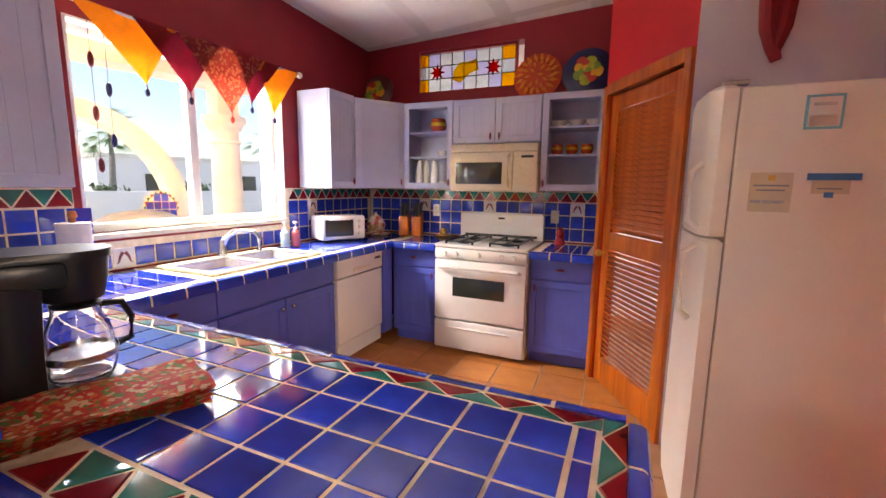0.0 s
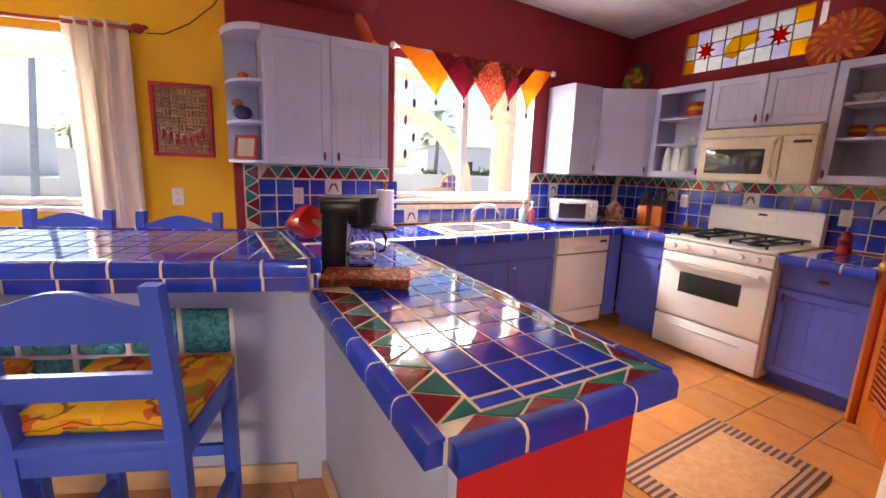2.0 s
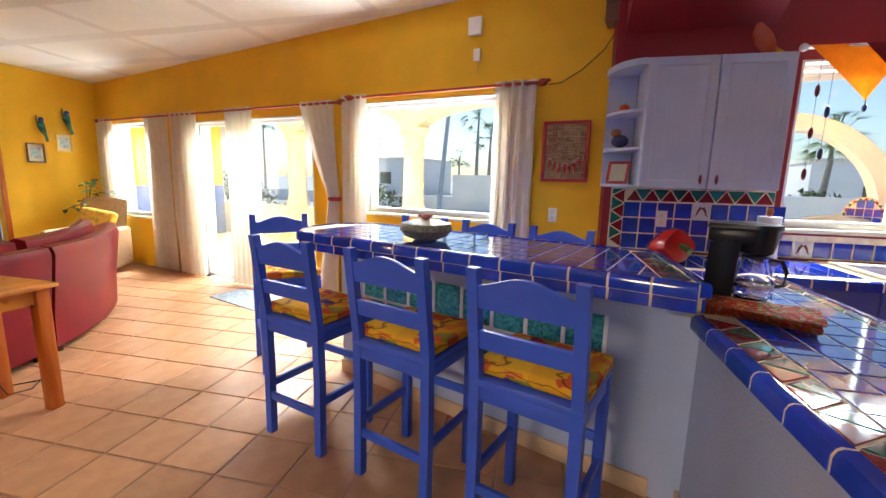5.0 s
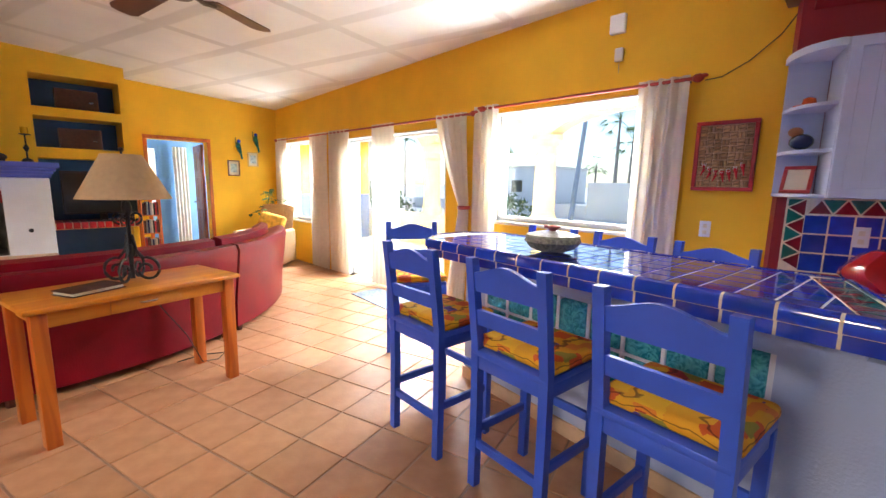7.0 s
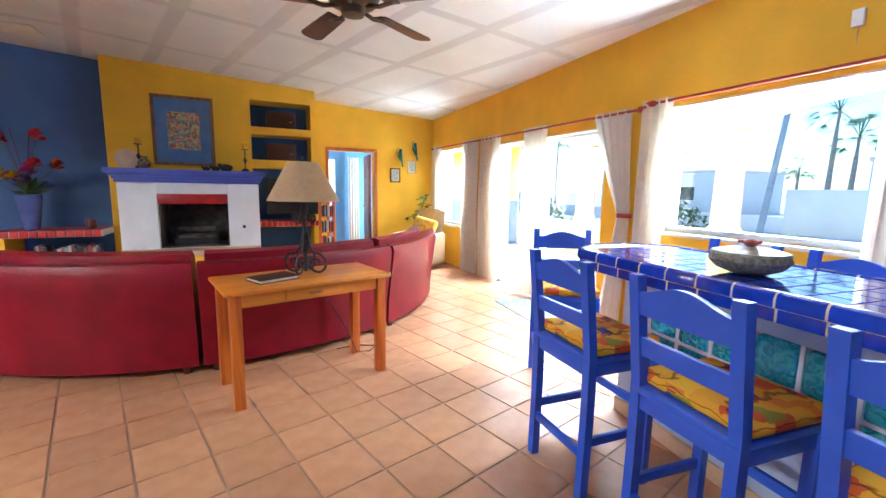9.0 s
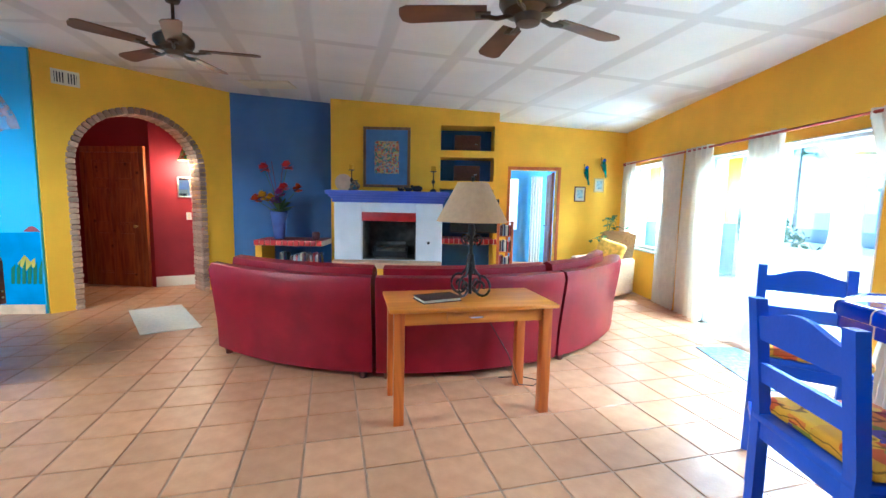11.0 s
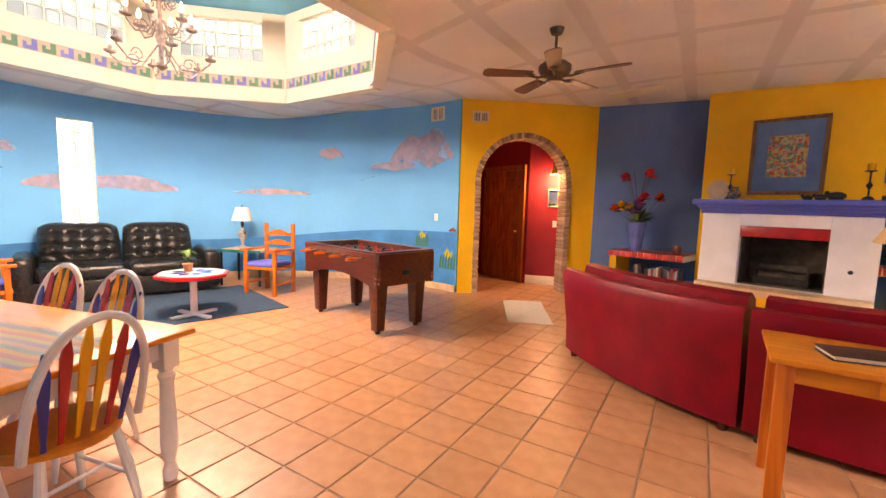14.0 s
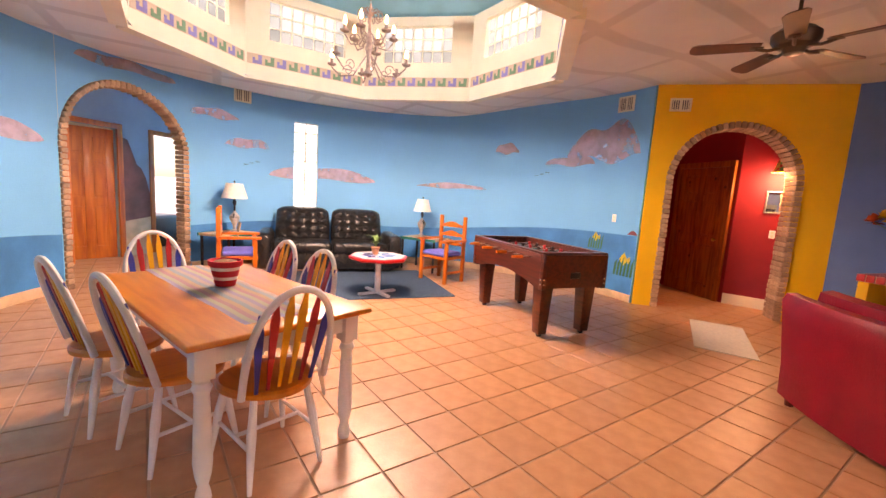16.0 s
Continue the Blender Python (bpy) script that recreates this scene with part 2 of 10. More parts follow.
# ---- mesh helpers ----
def box(bm, x0, x1, y0, y1, z0, z1, bev=0.0, seg=2):
    if x0 > x1: x0, x1 = x1, x0
    if y0 > y1: y0, y1 = y1, y0
    r = bmesh.ops.create_cube(bm, size=1.0, matrix=Matrix.Translation(((x0 + x1) / 2, (y0 + y1) / 2, (z0 + z1) / 2)) @ Matrix.Diagonal((x1 - x0, y1 - y0, z1 - z0, 1)))
    if bev > 0:
        es = list({e for v in r["verts"] for e in v.link_edges})
        bmesh.ops.bevel(bm, geom=es, offset=bev, segments=seg, affect="EDGES", profile=0.5)
    return bm


def rod(bm, a, b, r0, r1=None, seg=12):
    a, b = Vector(a), Vector(b)
    r1 = r0 if r1 is None else r1
    q = (b - a).to_track_quat("Z", "Y").to_matrix().to_4x4()
    bmesh.ops.create_cone(bm, cap_ends=True, segments=seg, radius1=r0, radius2=r1, depth=(b - a).length, matrix=Matrix.Translation((a + b) / 2) @ q)
    return bm


def lathe(bm, prof, at=(0, 0, 0), seg=20):
    rings = []
    for r, z in prof:
        rings.append([bm.verts.new((at[0] + r * math.cos(2 * math.pi * i / seg), at[1] + r * math.sin(2 * math.pi * i / seg), at[2] + z)) for i in range(seg)])
    for a, b in zip(rings, rings[1:]):
        for i in range(seg):
            bm.faces.new((a[i], a[(i + 1) % seg], b[(i + 1) % seg], b[i]))
    bm.faces.new(rings[0][::-1])
    bm.faces.new(rings[-1])
    return bm


def prism(bm, poly, z0, z1, bev=0.0):
    lo = [bm.verts.new((x, y, z0)) for x, y in poly]
    hi = [bm.verts.new((x, y, z1)) for x, y in poly]
    k = len(poly)
    area2 = sum(poly[i][0] * poly[(i + 1) % k][1] - poly[(i + 1) % k][0] * poly[i][1] for i in range(k))
    if area2 < 0:
        lo.reverse(), hi.reverse()
    bm.faces.new(lo[::-1])
    top = bm.faces.new(hi)
    for i in range(k):
        bm.faces.new((lo[i], lo[(i + 1) % k], hi[(i + 1) % k], hi[i]))
    if bev > 0:
        bmesh.ops.bevel(bm, geom=list(top.edges), offset=bev, segments=1, affect="EDGES", profile=0.5)
    return bm


def tube(bm, pts, r, seg=8, taper=None):
    pts = [Vector(p) for p in pts]
    rings = []
    up = Vector((0, 0, 1))
    for i, p in enumerate(pts):
        d = (pts[min(i + 1, len(pts) - 1)] - pts[max(i - 1, 0)]).normalized()
        s = d.cross(up)
        if s.length < 1e-3:
            s = d.cross(Vector((1, 0, 0)))
        s.normalize()
        u = s.cross(d)
        rr = r if taper is None else r * taper(i / (len(pts) - 1))
        rings.append([bm.verts.new(p + (s * math.cos(a) + u * math.sin(a)) * rr) for a in [2 * math.pi * k / seg for k in range(seg)]])
    for a, b in zip(rings, rings[1:]):
        for k in range(seg):
            bm.faces.new((a[k], a[(k + 1) % seg], b[(k + 1) % seg], b[k]))
    bm.faces.new(rings[0][::-1])
    bm.faces.new(rings[-1])
    return bm


def ball(bm, c, r, sx=1, sy=1, sz=1, seg=14):
    bmesh.ops.create_uvsphere(bm, u_segments=seg, v_segments=max(6, seg // 2), radius=r, matrix=Matrix.Translation(c) @ Matrix.Diagonal((sx, sy, sz, 1)))
    return bm


def sheet(bm, fn, nu, nv, thick=0.0):
    """A grid surface fn(a, b), a and b from 0 to 1."""
    g = [[bm.verts.new(fn(i / nu, j / nv)) for j in range(nv + 1)] for i in range(nu + 1)]
    fs = [bm.faces.new((g[i][j], g[i + 1][j], g[i + 1][j + 1], g[i][j + 1])) for i in range(nu) for j in range(nv)]
    if thick:
        bmesh.ops.solidify(bm, geom=fs, thickness=thick)
    return bm


def mesh_of(name, bm, material, smooth=True):
    bmesh.ops.recalc_face_normals(bm, faces=bm.faces)
    me = bpy.data.meshes.new(name)
    bm.to_mesh(me)
    bm.free()
    me.materials.append(material)
    if smooth:
        for p in me.polygons:
            p.use_smooth = True
        me.set_sharp_from_angle(angle=radians(35))
    return me


def part(name, bm, material, parent, label=""):
    o = new(name, mesh_of(name, bm, material))
    o.parent = parent
    return tagged(o, label)


def thing(name, m, label, category, group=""):
    o = new(name)
    o.empty_display_size = 0.1
    o.matrix_world = m
    return tagged(o, label, category, group)


def single(name, bm, material, m, label, category, group=""):
    o = new(name, mesh_of(name, bm, material))
    o.matrix_world = m
    return tagged(o, label, category, group)


def struct(name, bm, material, m=None, label=""):
    o = new(name, mesh_of(name, bm, material))
    if m is not None:
        o.matrix_world = m
    return tagged(o, label, kind="structure")


def wall_bm(length, thick, height, openings=(), z0=0.0):
    """A wall along +x from 0 to length, its room face at y = 0 and its body towards -y, cut by openings (s0, s1, z0, z1)."""
    bm = bmesh.new()
    ss = sorted({0.0, length, *[o[0] for o in openings], *[o[1] for o in openings]})
    zs = sorted({z0, height, *[o[2] for o in openings], *[o[3] for o in openings]})
    for a, b in zip(ss, ss[1:]):
        for c, d in zip(zs, zs[1:]):
            if not any(o[0] <= (a + b) / 2 <= o[1] and o[2] <= (c + d) / 2 <= o[3] for o in openings):
                box(bm, a, b, -thick, 0, c, d)
    bmesh.ops.remove_doubles(bm, verts=bm.verts, dist=1e-5)
    return bm


def along(p, q):
    """The pose of a wall whose s axis goes from p to q."""
    return pose(p[0], p[1], 0, 0, 0, math.degrees(math.atan2(q[1] - p[1], q[0] - p[0])))


KM = pose(0.217, -4.023, 0, 0, 0, 13)      # kitchen axes: u along x, v along y


def K(u, v, z=0.0, rz=0.0):
    return KM @ pose(u, v, z, 0, 0, rz)


def kxy(u, v):
    p = KM @ Vector((u, v, 0))
    return p.x, p.y


def ceiling_z(x, y):
    k = 0.025 + (0.0067 * (-5.4 - y) if y < -5.4 else 0.0054 * (y + 5.4))
    z = 3.05 - max(0.0, 5.2 - x) * k
    s = min(1, max(0, (x - 5.2) / 2.0)) * min(1, max(0, (y + 8.6) / 1.6))
    return z - 0.2 * s * s * (3 - 2 * s)


# ---- floor and ceiling ----
CX, CY, CR = 7.8, -5.2, 3.72       # the round room
OX, OY, OR, OZ = 8.15, -4.95, 2.25, 2.85   # the lantern
bm = bmesh.new()
box(bm, -0.3, 14.0, -15.5, 1.2, -0.12, -0.006)
FLOOR = struct("floor", bm, GROUT_F, None, "grouted floor under peach ceramic tiles")

OCT = [(OX + OR * math.cos(radians(-10 + 45 * i)), OY + OR * math.sin(radians(-10 + 45 * i))) for i in range(8)]


def in_oct(x, y):
    return all((OCT[(i + 1) % 8][0] - OCT[i][0]) * (y - OCT[i][1]) - (OCT[(i + 1) % 8][1] - OCT[i][1]) * (x - OCT[i][0]) > 0 for i in range(8))


def ceiling():
    bm = bmesh.new()
    nx, ny = 58, 68
    xs = [-0.9 + 14.9 * i / nx for i in range(nx + 1)]
    ys = [-15.5 + 16.8 * j / ny for j in range(ny + 1)]
    g = [[bm.verts.new((x, y, ceiling_z(x, y))) for y in ys] for x in xs]
    for i in range(nx):
        for j in range(ny):
            if not in_oct((xs[i] + xs[i + 1]) / 2, (ys[j] + ys[j + 1]) / 2):
                bm.faces.new((g[i][j], g[i][j + 1], g[i + 1][j + 1], g[i + 1][j]))
    for i in range(nx + 1):
        for j in range(ny + 1):
            v = g[i][j]
            if v.link_faces and any(len(e.link_faces) == 1 for e in v.link_edges) and 0 < i < nx and 0 < j < ny:
                a = math.atan2(v.co.y - OY, v.co.x - OX)
                rr = OR * math.cos(radians(22.5)) / math.cos((a - radians(-10)) % radians(45) - radians(22.5))
                v.co.x, v.co.y, v.co.z = OX + rr * math.cos(a), OY + rr * math.sin(a), OZ
    for v in [v for v in bm.verts if not v.link_faces]:
        bm.verts.remove(v)
    return bm


struct("ceiling", ceiling(), CEIL, None, "white sloping plaster ceiling")

# lantern drum: fascia, band, glass-block windows, blue dome
def lantern():
    for i in range(8):
        p, q = OCT[i], OCT[(i + 1) % 8]
        m = along(p, q)
        L = math.dist(p, q)
        w0, w1 = L / 2 - 0.55, L / 2 + 0.55
        wall = wall_bm(L, 0.15, 4.05, [(w0, w1, 3.38, 3.92)], OZ - 0.03)
        struct("wall_lantern", wall, CREAM, m @ pose(0, 0, 0), "cream drum wall of the octagonal roof lantern")
        bm = bmesh.new()
        n = 7
        for k in range(n):
            for r in range(3):
                box(bm, w0 + (w1 - w0) * k / n + 0.008, w0 + (w1 - w0) * (k + 1) / n - 0.008, -0.11, -0.05, 3.39 + 0.175 * r, 3.39 + 0.175 * r + 0.165, 0.01, 1)
        o = struct("window_lantern", bm, GLASSBLOCK, m, "glass-block clerestory window")
        o.visible_shadow = False
        bm = bmesh.new()
        for k in range(n + 1):
            box(bm, w0 + (w1 - w0) * k / n - 0.008, w0 + (w1 - w0) * k / n + 0.008, -0.10, -0.045, 3.38, 3.92)
        for r in range(4):
            z = 3.385 + 0.175 * r
            box(bm, w0, w1, -0.099, -0.046, z - 0.006, z + 0.006)
        struct("trim_lantern", bm, CREAM, m, "cream mortar joints between the glass blocks")
        area("daylight_lantern", tuple(m @ Vector((L / 2, -0.32, 3.78))), tuple(m @ Vector((L / 2, 2.2, 2.3))), 1.1, 0.5, 13.5, DAY).data.spread = radians(150)
    bm = bmesh.new()
    top = bm.verts.new((OX, OY, 4.75))
    ring = [bm.verts.new((OX + (x - OX) * 1.08, OY + (y - OY) * 1.08, 4.04)) for x, y in OCT]
    for i in range(8):
        bm.faces.new((ring[i], top, ring[(i + 1) % 8]))
    bmesh.ops.subdivide_edges(bm, edges=bm.edges, cuts=3)
    struct("ceiling_dome", bm, SKYDOME, None, "sky-blue painted lantern ceiling")


SKYDOME = mat("sky_blue_dome_paint", (0.16, 0.46, 0.60), 0.7, vary=0.2, scale=1.6, bump=0.15)


def glassblock_mat():
    m, t, b = nodes_of("frosted_glass_block")
    n, l = t.nodes, t.links
    tr, gl, mx = n.new("ShaderNodeBsdfTranslucent"), n.new("ShaderNodeBsdfGlossy"), n.new("ShaderNodeMixShader")
    vo, rp, co = n.new("ShaderNodeTexNoise"), n.new("ShaderNodeValToRGB"), n.new("ShaderNodeTexCoord")
    vo.inputs["Scale"].default_value = 3.0
    l.new(co.outputs["Object"], vo.inputs["Vector"])
    rp.color_ramp.elements[0].color, rp.color_ramp.elements[0].position = (0.06, 0.22, 0.21, 1), 0.27
    rp.color_ramp.elements[1].color, rp.color_ramp.elements[1].position = (0.24, 0.255, 0.255, 1), 0.38
    l.new(vo.outputs["Fac"], rp.inputs[0])
    l.new(rp.outputs[0], tr.inputs["Color"])
    gl.inputs["Roughness"].default_value, mx.inputs[0].default_value = 0.1, 0.06
    l.new(tr.outputs[0], mx.inputs[1])
    l.new(gl.outputs[0], mx.inputs[2])
    l.new(mx.outputs[0], n["Material Output"].inputs["Surface"])
    return m


GLASSBLOCK = glassblock_mat()
lantern()

# ---- walls ----
WZ = 3.3
def west_wall():
    ops = [(-6.42, -4.98, 1.04, 2.13), (-9.2, -7.1, 0.0, 2.05), (-11.15, -10.1, 0.74, 2.1)]
    y_top = -3.9
    m = pose(0, y_top, 0, 0, 0, -90)       # s runs towards -y, body towards -x
    struct("wall_west", wall_bm(8.0, 0.22, WZ, [(y_top - b, y_top - a, c, d) for a, b, c, d in ops]), YELLOW, m, "mustard yellow plaster wall")


west_wall()
# far wall with the bedroom door opening, body towards -y
bm = wall_bm(2.6, 0.18, WZ, [(1.29, 2.13, -0.01, 2.03)])
struct("wall_far", bm, YELLOW, pose(-0.1, -11.55, 0), "mustard yellow plaster wall")
# chimney breast with niches
bm = wall_bm(2.72, 0.6, WZ, [(0.07, 0.94, 2.27, 2.66), (0.07, 0.94, 1.78, 2.16), (0.05, 0.94, 0.82, 1.65), (0.05, 0.94, 0.1, 0.74)])
struct("wall_chimney", bm, YELLOW, pose(2.34, -10.93, 0), "yellow chimney breast with shelf niches")
bm = bmesh.new()
box(bm, 2.36, 3.3, -11.55, -11.42, 0.0, 2.75)
struct("wall_niche_back", bm, NICHE, None, "dark blue back of the niches")
# slate blue recess wall
p, q = (5.02, -11.35), (6.57, -10.73)
struct("wall_blue", wall_bm(math.dist(p, q), 0.15, WZ), DUSK, along(p, q), "slate blue plaster wall")
# arch wall
AP, AQ = (6.57, -10.73), (7.885, -8.914)
AL = math.dist(AP, AQ)


def arch_wall(length, s0, s1, spring, rise, thick, height):
    """A wall along x with an arched opening, body towards -y."""
    bm = bmesh.new()
    n = 24
    c, r = (s0 + s1) / 2, (s1 - s0) / 2
    arc = [(c + r * math.cos(math.pi * i / n), spring + rise * math.sin(math.pi * i / n)) for i in range(n + 1)]
    box(bm, 0, s0, -thick, 0, 0, spring)
    box(bm, s1, length, -thick, 0, 0, spring)
    box(bm, 0, s0, -thick, 0, spring, height)
    box(bm, s1, length, -thick, 0, spring, height)
    for (xa, za), (xb, zb) in zip(arc, arc[1:]):
        vs = [bm.verts.new(v) for v in ((xa, 0, za), (xb, 0, zb), (xb, 0, height), (xa, 0, height))]
        ws = [bm.verts.new(v) for v in ((xa, -thick, za), (xb, -thick, zb), (xb, -thick, height), (xa, -thick, height))]
        bm.faces.new(vs)
        bm.faces.new(ws[::-1])
        bm.faces.new((vs[0], ws[0], ws[1], vs[1]))
    bmesh.ops.remove_doubles(bm, verts=bm.verts, dist=1e-5)
    return bm


AM = along(AP, AQ)
A0, A1 = 0.50, 1.92
struct("wall_arch", arch_wall(AL, A0 - 0.075, A1 + 0.075, 1.79, 0.775, 0.3, WZ), YELLOW, AM, "yellow plaster wall with a brick-lined arch")


# round room wall, angles from -88 to 150 degrees, with an arched opening and a slit window
def round_wall():
    bm = bmesh.new()
    a0, a1 = -88.0, 128.0
    n = 432
    rows = [0, 0.97, 2.48, WZ]
    th = 0.16

    def pt(a, r, z):
        return bm.verts.new((CX + r * math.cos(radians(a)), CY + r * math.sin(radians(a)), z))

    def cell(a, b, za0, zb0, za1, zb1):
        i = [pt(a, CR, za0), pt(b, CR, zb0), pt(b, CR, zb1), pt(a, CR, za1)]
        o = [pt(a, CR + th, za0), pt(b, CR + th, zb0), pt(b, CR + th, zb1), pt(a, CR + th, za1)]
        bm.faces.new(i)
        bm.faces.new(o[::-1])
        if za0 > 0:
            bm.faces.new((i[0], o[0], o[1], i[1]))
        if za1 < WZ:
            bm.faces.new((i[3], i[2], o[2], o[3]))
        for s, (p, q) in ((a, (0, 3)), (b, (1, 2))):
            if min(abs(s - e) for e in (39.5, 65.5, 7.0, 13.5, a0, a1)) < 0.3 or za0 > 0 and za0 < 2 and abs(s - 52.5) > 12.9:
                bm.faces.new((i[p], i[q], o[q], o[p]))

    def arch(a):
        c, h = 52.5, 13.0
        t = abs(a - c) / h
        return 1.72 + 0.84 * math.sqrt(max(0, 1 - t * t)) if t <= 1.0001 else 0

    for k in range(n):
        a, b = a0 + (a1 - a0) * k / n, a0 + (a1 - a0) * (k + 1) / n
        mid = (a + b) / 2
        if abs(mid - 52.5) < 13.0:
            cell(a, b, arch(a), arch(b), WZ, WZ)
        elif 7.0 < mid < 13.5:
            cell(a, b, 0, 0, 0.97, 0.97)
            cell(a, b, 2.49, 2.49, WZ, WZ)
        else:
            cell(a, b, 0, 0, WZ, WZ)
    bmesh.ops.remove_doubles(bm, verts=bm.verts, dist=1e-4)
    return bm


MURAL = mat("sky_mural_paint", (0.11, 0.44, 0.78), 0.7, vary=0.05, scale=1.2, fine=80, bump=0.2)
struct("wall_round", round_wall(), MURAL, None, "curved wall painted with a sky and sea mural")
# closing walls behind the camera
end = (CX + CR * math.cos(radians(128)), CY + CR * math.sin(radians(128)))
k1, k2, k3 = kxy(3.62, 2.36), kxy(2.8, 2.33), kxy(2.36, 3.1)
k4 = kxy(3.62, 0.9)
struct("wall_north_round", wall_bm(math.dist(k4, end) , 0.12, WZ), MURAL, along(end, k4) , "blue wall")
struct("wall_kitchen_east", wall_bm(math.dist(k4, k1), 0.12, WZ), BRIGHTRED, along(k4, k1), "bright red wall beside the fridge")
struct("wall_fridge", wall_bm(0.82, 0.12, WZ), LAVENDER, along(k1, k2), "lavender wall behind the fridge")
pl = math.dist(k2, k3)
struct("wall_pantry", wall_bm(pl, 0.12, WZ, [(0.05, pl - 0.06, 0, 2.02)]), BRIGHTRED, along(k2, k3), "red wall over the pantry door")
k5 = kxy(2.36, 3.72)
struct("wall_pantry_side", wall_bm(math.dist(k3, k5), 0.1, WZ), DEEPRED, along(k3, k5), "deep red wall")
# kitchen back wall, with the stained-glass opening
k6 = kxy(0, 3.72)
struct("wall_kitchen_back", wall_bm(2.5, 0.15, WZ, [(2.5 - 0.14 - 1.56, 2.5 - 0.14 - 0.53, 2.28, 2.68)]), DEEPRED, along(kxy(2.42, 3.72), kxy(-0.08, 3.72)), "deep red plaster wall")
# kitchen window wall
m = along(kxy(0, 3.78), kxy(0, 0))
struct("wall_kitchen_window", wall_bm(3.80, 0.2, WZ, [(3.78 - 2.5, 3.78 - 1.11, 1.12, 2.2)]), DEEPRED, m, "deep red plaster wall")

# outside ground
bm = bmesh.new()
box(bm, -400, 400, -400, 400, -0.4, -0.2)
struct("ground", bm, STUCCOW, None, "pale desert ground")

# ======== kitchen ========
def tri_tiles(parent, s0, s1, y0, y1, z, m, count, thick=0.0035, flip=False):
    """A band of triangular tiles, teal and oxblood in turn, along x from s0 to s1, pieces of the parent."""
    w = (s1 - s0) / count
    g = 0.004
    for k in range(count):
        for half in (0, 1):
            a, b = s0 + w * k, s0 + w * (k + 1)
            lo, hi = (y1 - g, y0 + g) if flip else (y0 + g, y1 - g)
            if half == 0:
                poly = [(a + g * 1.6, lo), (b - g * 1.6, lo), ((a + b) / 2, hi - (hi - lo) * 0.06)]
            else:
                c = (a + b) / 2
                if k == count - 1:
                    poly = [(c + g * 1.6, hi), (b - g, hi), (b - g, lo + (hi - lo) * 0.1)]
                else:
                    poly = [(c + g * 1.6, hi), (c + w - g * 1.6, hi), (b, lo + (hi - lo) * 0.06)]
            bm = bmesh.new()
            prism(bm, poly, 0, thick, 0.002)
            o = part("tile", bm, RED_T if half == 0 else GREEN_T, parent)
            o.matrix_basis = m @ pose(0, 0, z)


def sq_mesh(w, h, t, material, name="tile", bev=0.0015):
    bm = bmesh.new()
    prism(bm, [(-w / 2, -h / 2), (w / 2, -h / 2), (w / 2, h / 2), (-w / 2, h / 2)], 0, t, bev)
    return mesh_of(name, bm, material)


def piece(me, parent, m, name="tile"):
    o = new(name, me)
    o.parent = parent
    o.matrix_basis = m
    return o


def bullnose(length, r=0.04, w=0.04):
    """A rounded edge tile along x, its top at z = 0, its back at y = 0, its nose towards -y."""
    bm = bmesh.new()
    prof = [(0, 0), (0, -0.055), (-w, -0.055), (-w, -0.02), (-w * 0.85, -0.006), (-w * 0.6, 0.0)]
    a = [bm.verts.new((0.005, y, z)) for y, z in prof]
    b = [bm.verts.new((length - 0.005, y, z)) for y, z in prof]
    k = len(prof)
    bm.faces.new(a)
    bm.faces.new(b[::-1])
    for i in range(k):
        bm.faces.new((a[i], b[i], b[(i + 1) % k], a[(i + 1) % k]))
    return mesh_of("edge_tile", bm, BLUE_T)


T = 0.114
TQ = sq_mesh(T - 0.009, T - 0.009, 0.003, BLUE_T)
TN = sq_mesh(0.034, T - 0.009, 0.003, BLUE_T)
NOSE = bullnose(0.155)
WT = sq_mesh(T - 0.009, T - 0.009, 0.003, WHITE_T)


def grout_core(parent, m, L, low=False):
    """The grout that shows between edge tiles."""
    prof = [(0, -0.002), (0, -0.053), (-0.0375, -0.053), (-0.0375, -0.021), (-0.031, -0.0075), (-0.023, -0.002)]
    bm = bmesh.new()
    a = [bm.verts.new((0.01, y, z)) for y, z in prof]
    b = [bm.verts.new((L - 0.01, y, z)) for y, z in prof]
    bm.faces.new(a)
    bm.faces.new(b[::-1])
    for i in range(6):
        bm.faces.new((a[i], b[i], b[(i + 1) % 6], a[(i + 1) % 6]))
    part("grout", bm, GROUT, parent).matrix_basis = m
    if low:
        bm = bmesh.new()
        box(bm, 0.01, L - 0.01, -0.0225, 0, -0.107, -0.054)
        part("grout", bm, GROUT, parent).matrix_basis = m


def clipped(poly, f):
    """The part of a convex outline where f is positive."""
    out = []
    for p, q in zip(poly, poly[1:] + poly[:1]):
        a, b = f(p), f(q)
        if a >= 0:
            out.append(p)
        if a * b < 0:
            s = a / (a - b)
            out.append((p[0] + (q[0] - p[0]) * s, p[1] + (q[1] - p[1]) * s))
    return out


def nose_row(parent, a, b, z, count):
    """Edge tiles from point a to b, the nose to the right of the way."""
    L = math.dist(a, b)
    n = max(1, round(L / 0.155))
    m = along(a, b)
    grout_core(parent, m @ pose(0, 0, z), L)
    for k in range(n):
        piece(NOSE, parent, m @ pose(L * k / n, 0, z) @ Matrix.Diagonal((L / n / 0.155, 1, 1, 1)), "edge_tile")


def counter(name, m, label, body):
    o = thing(name, m, label, "worktop")
    bm = bmesh.new()
    for x0, x1, y0, y1 in body:
        bm = bmesh.new()
        box(bm, x0, x1, y0, y1, 0.862, 0.9085)
        part("slab", bm, GROUT, o, "cream grout bed")
    return o


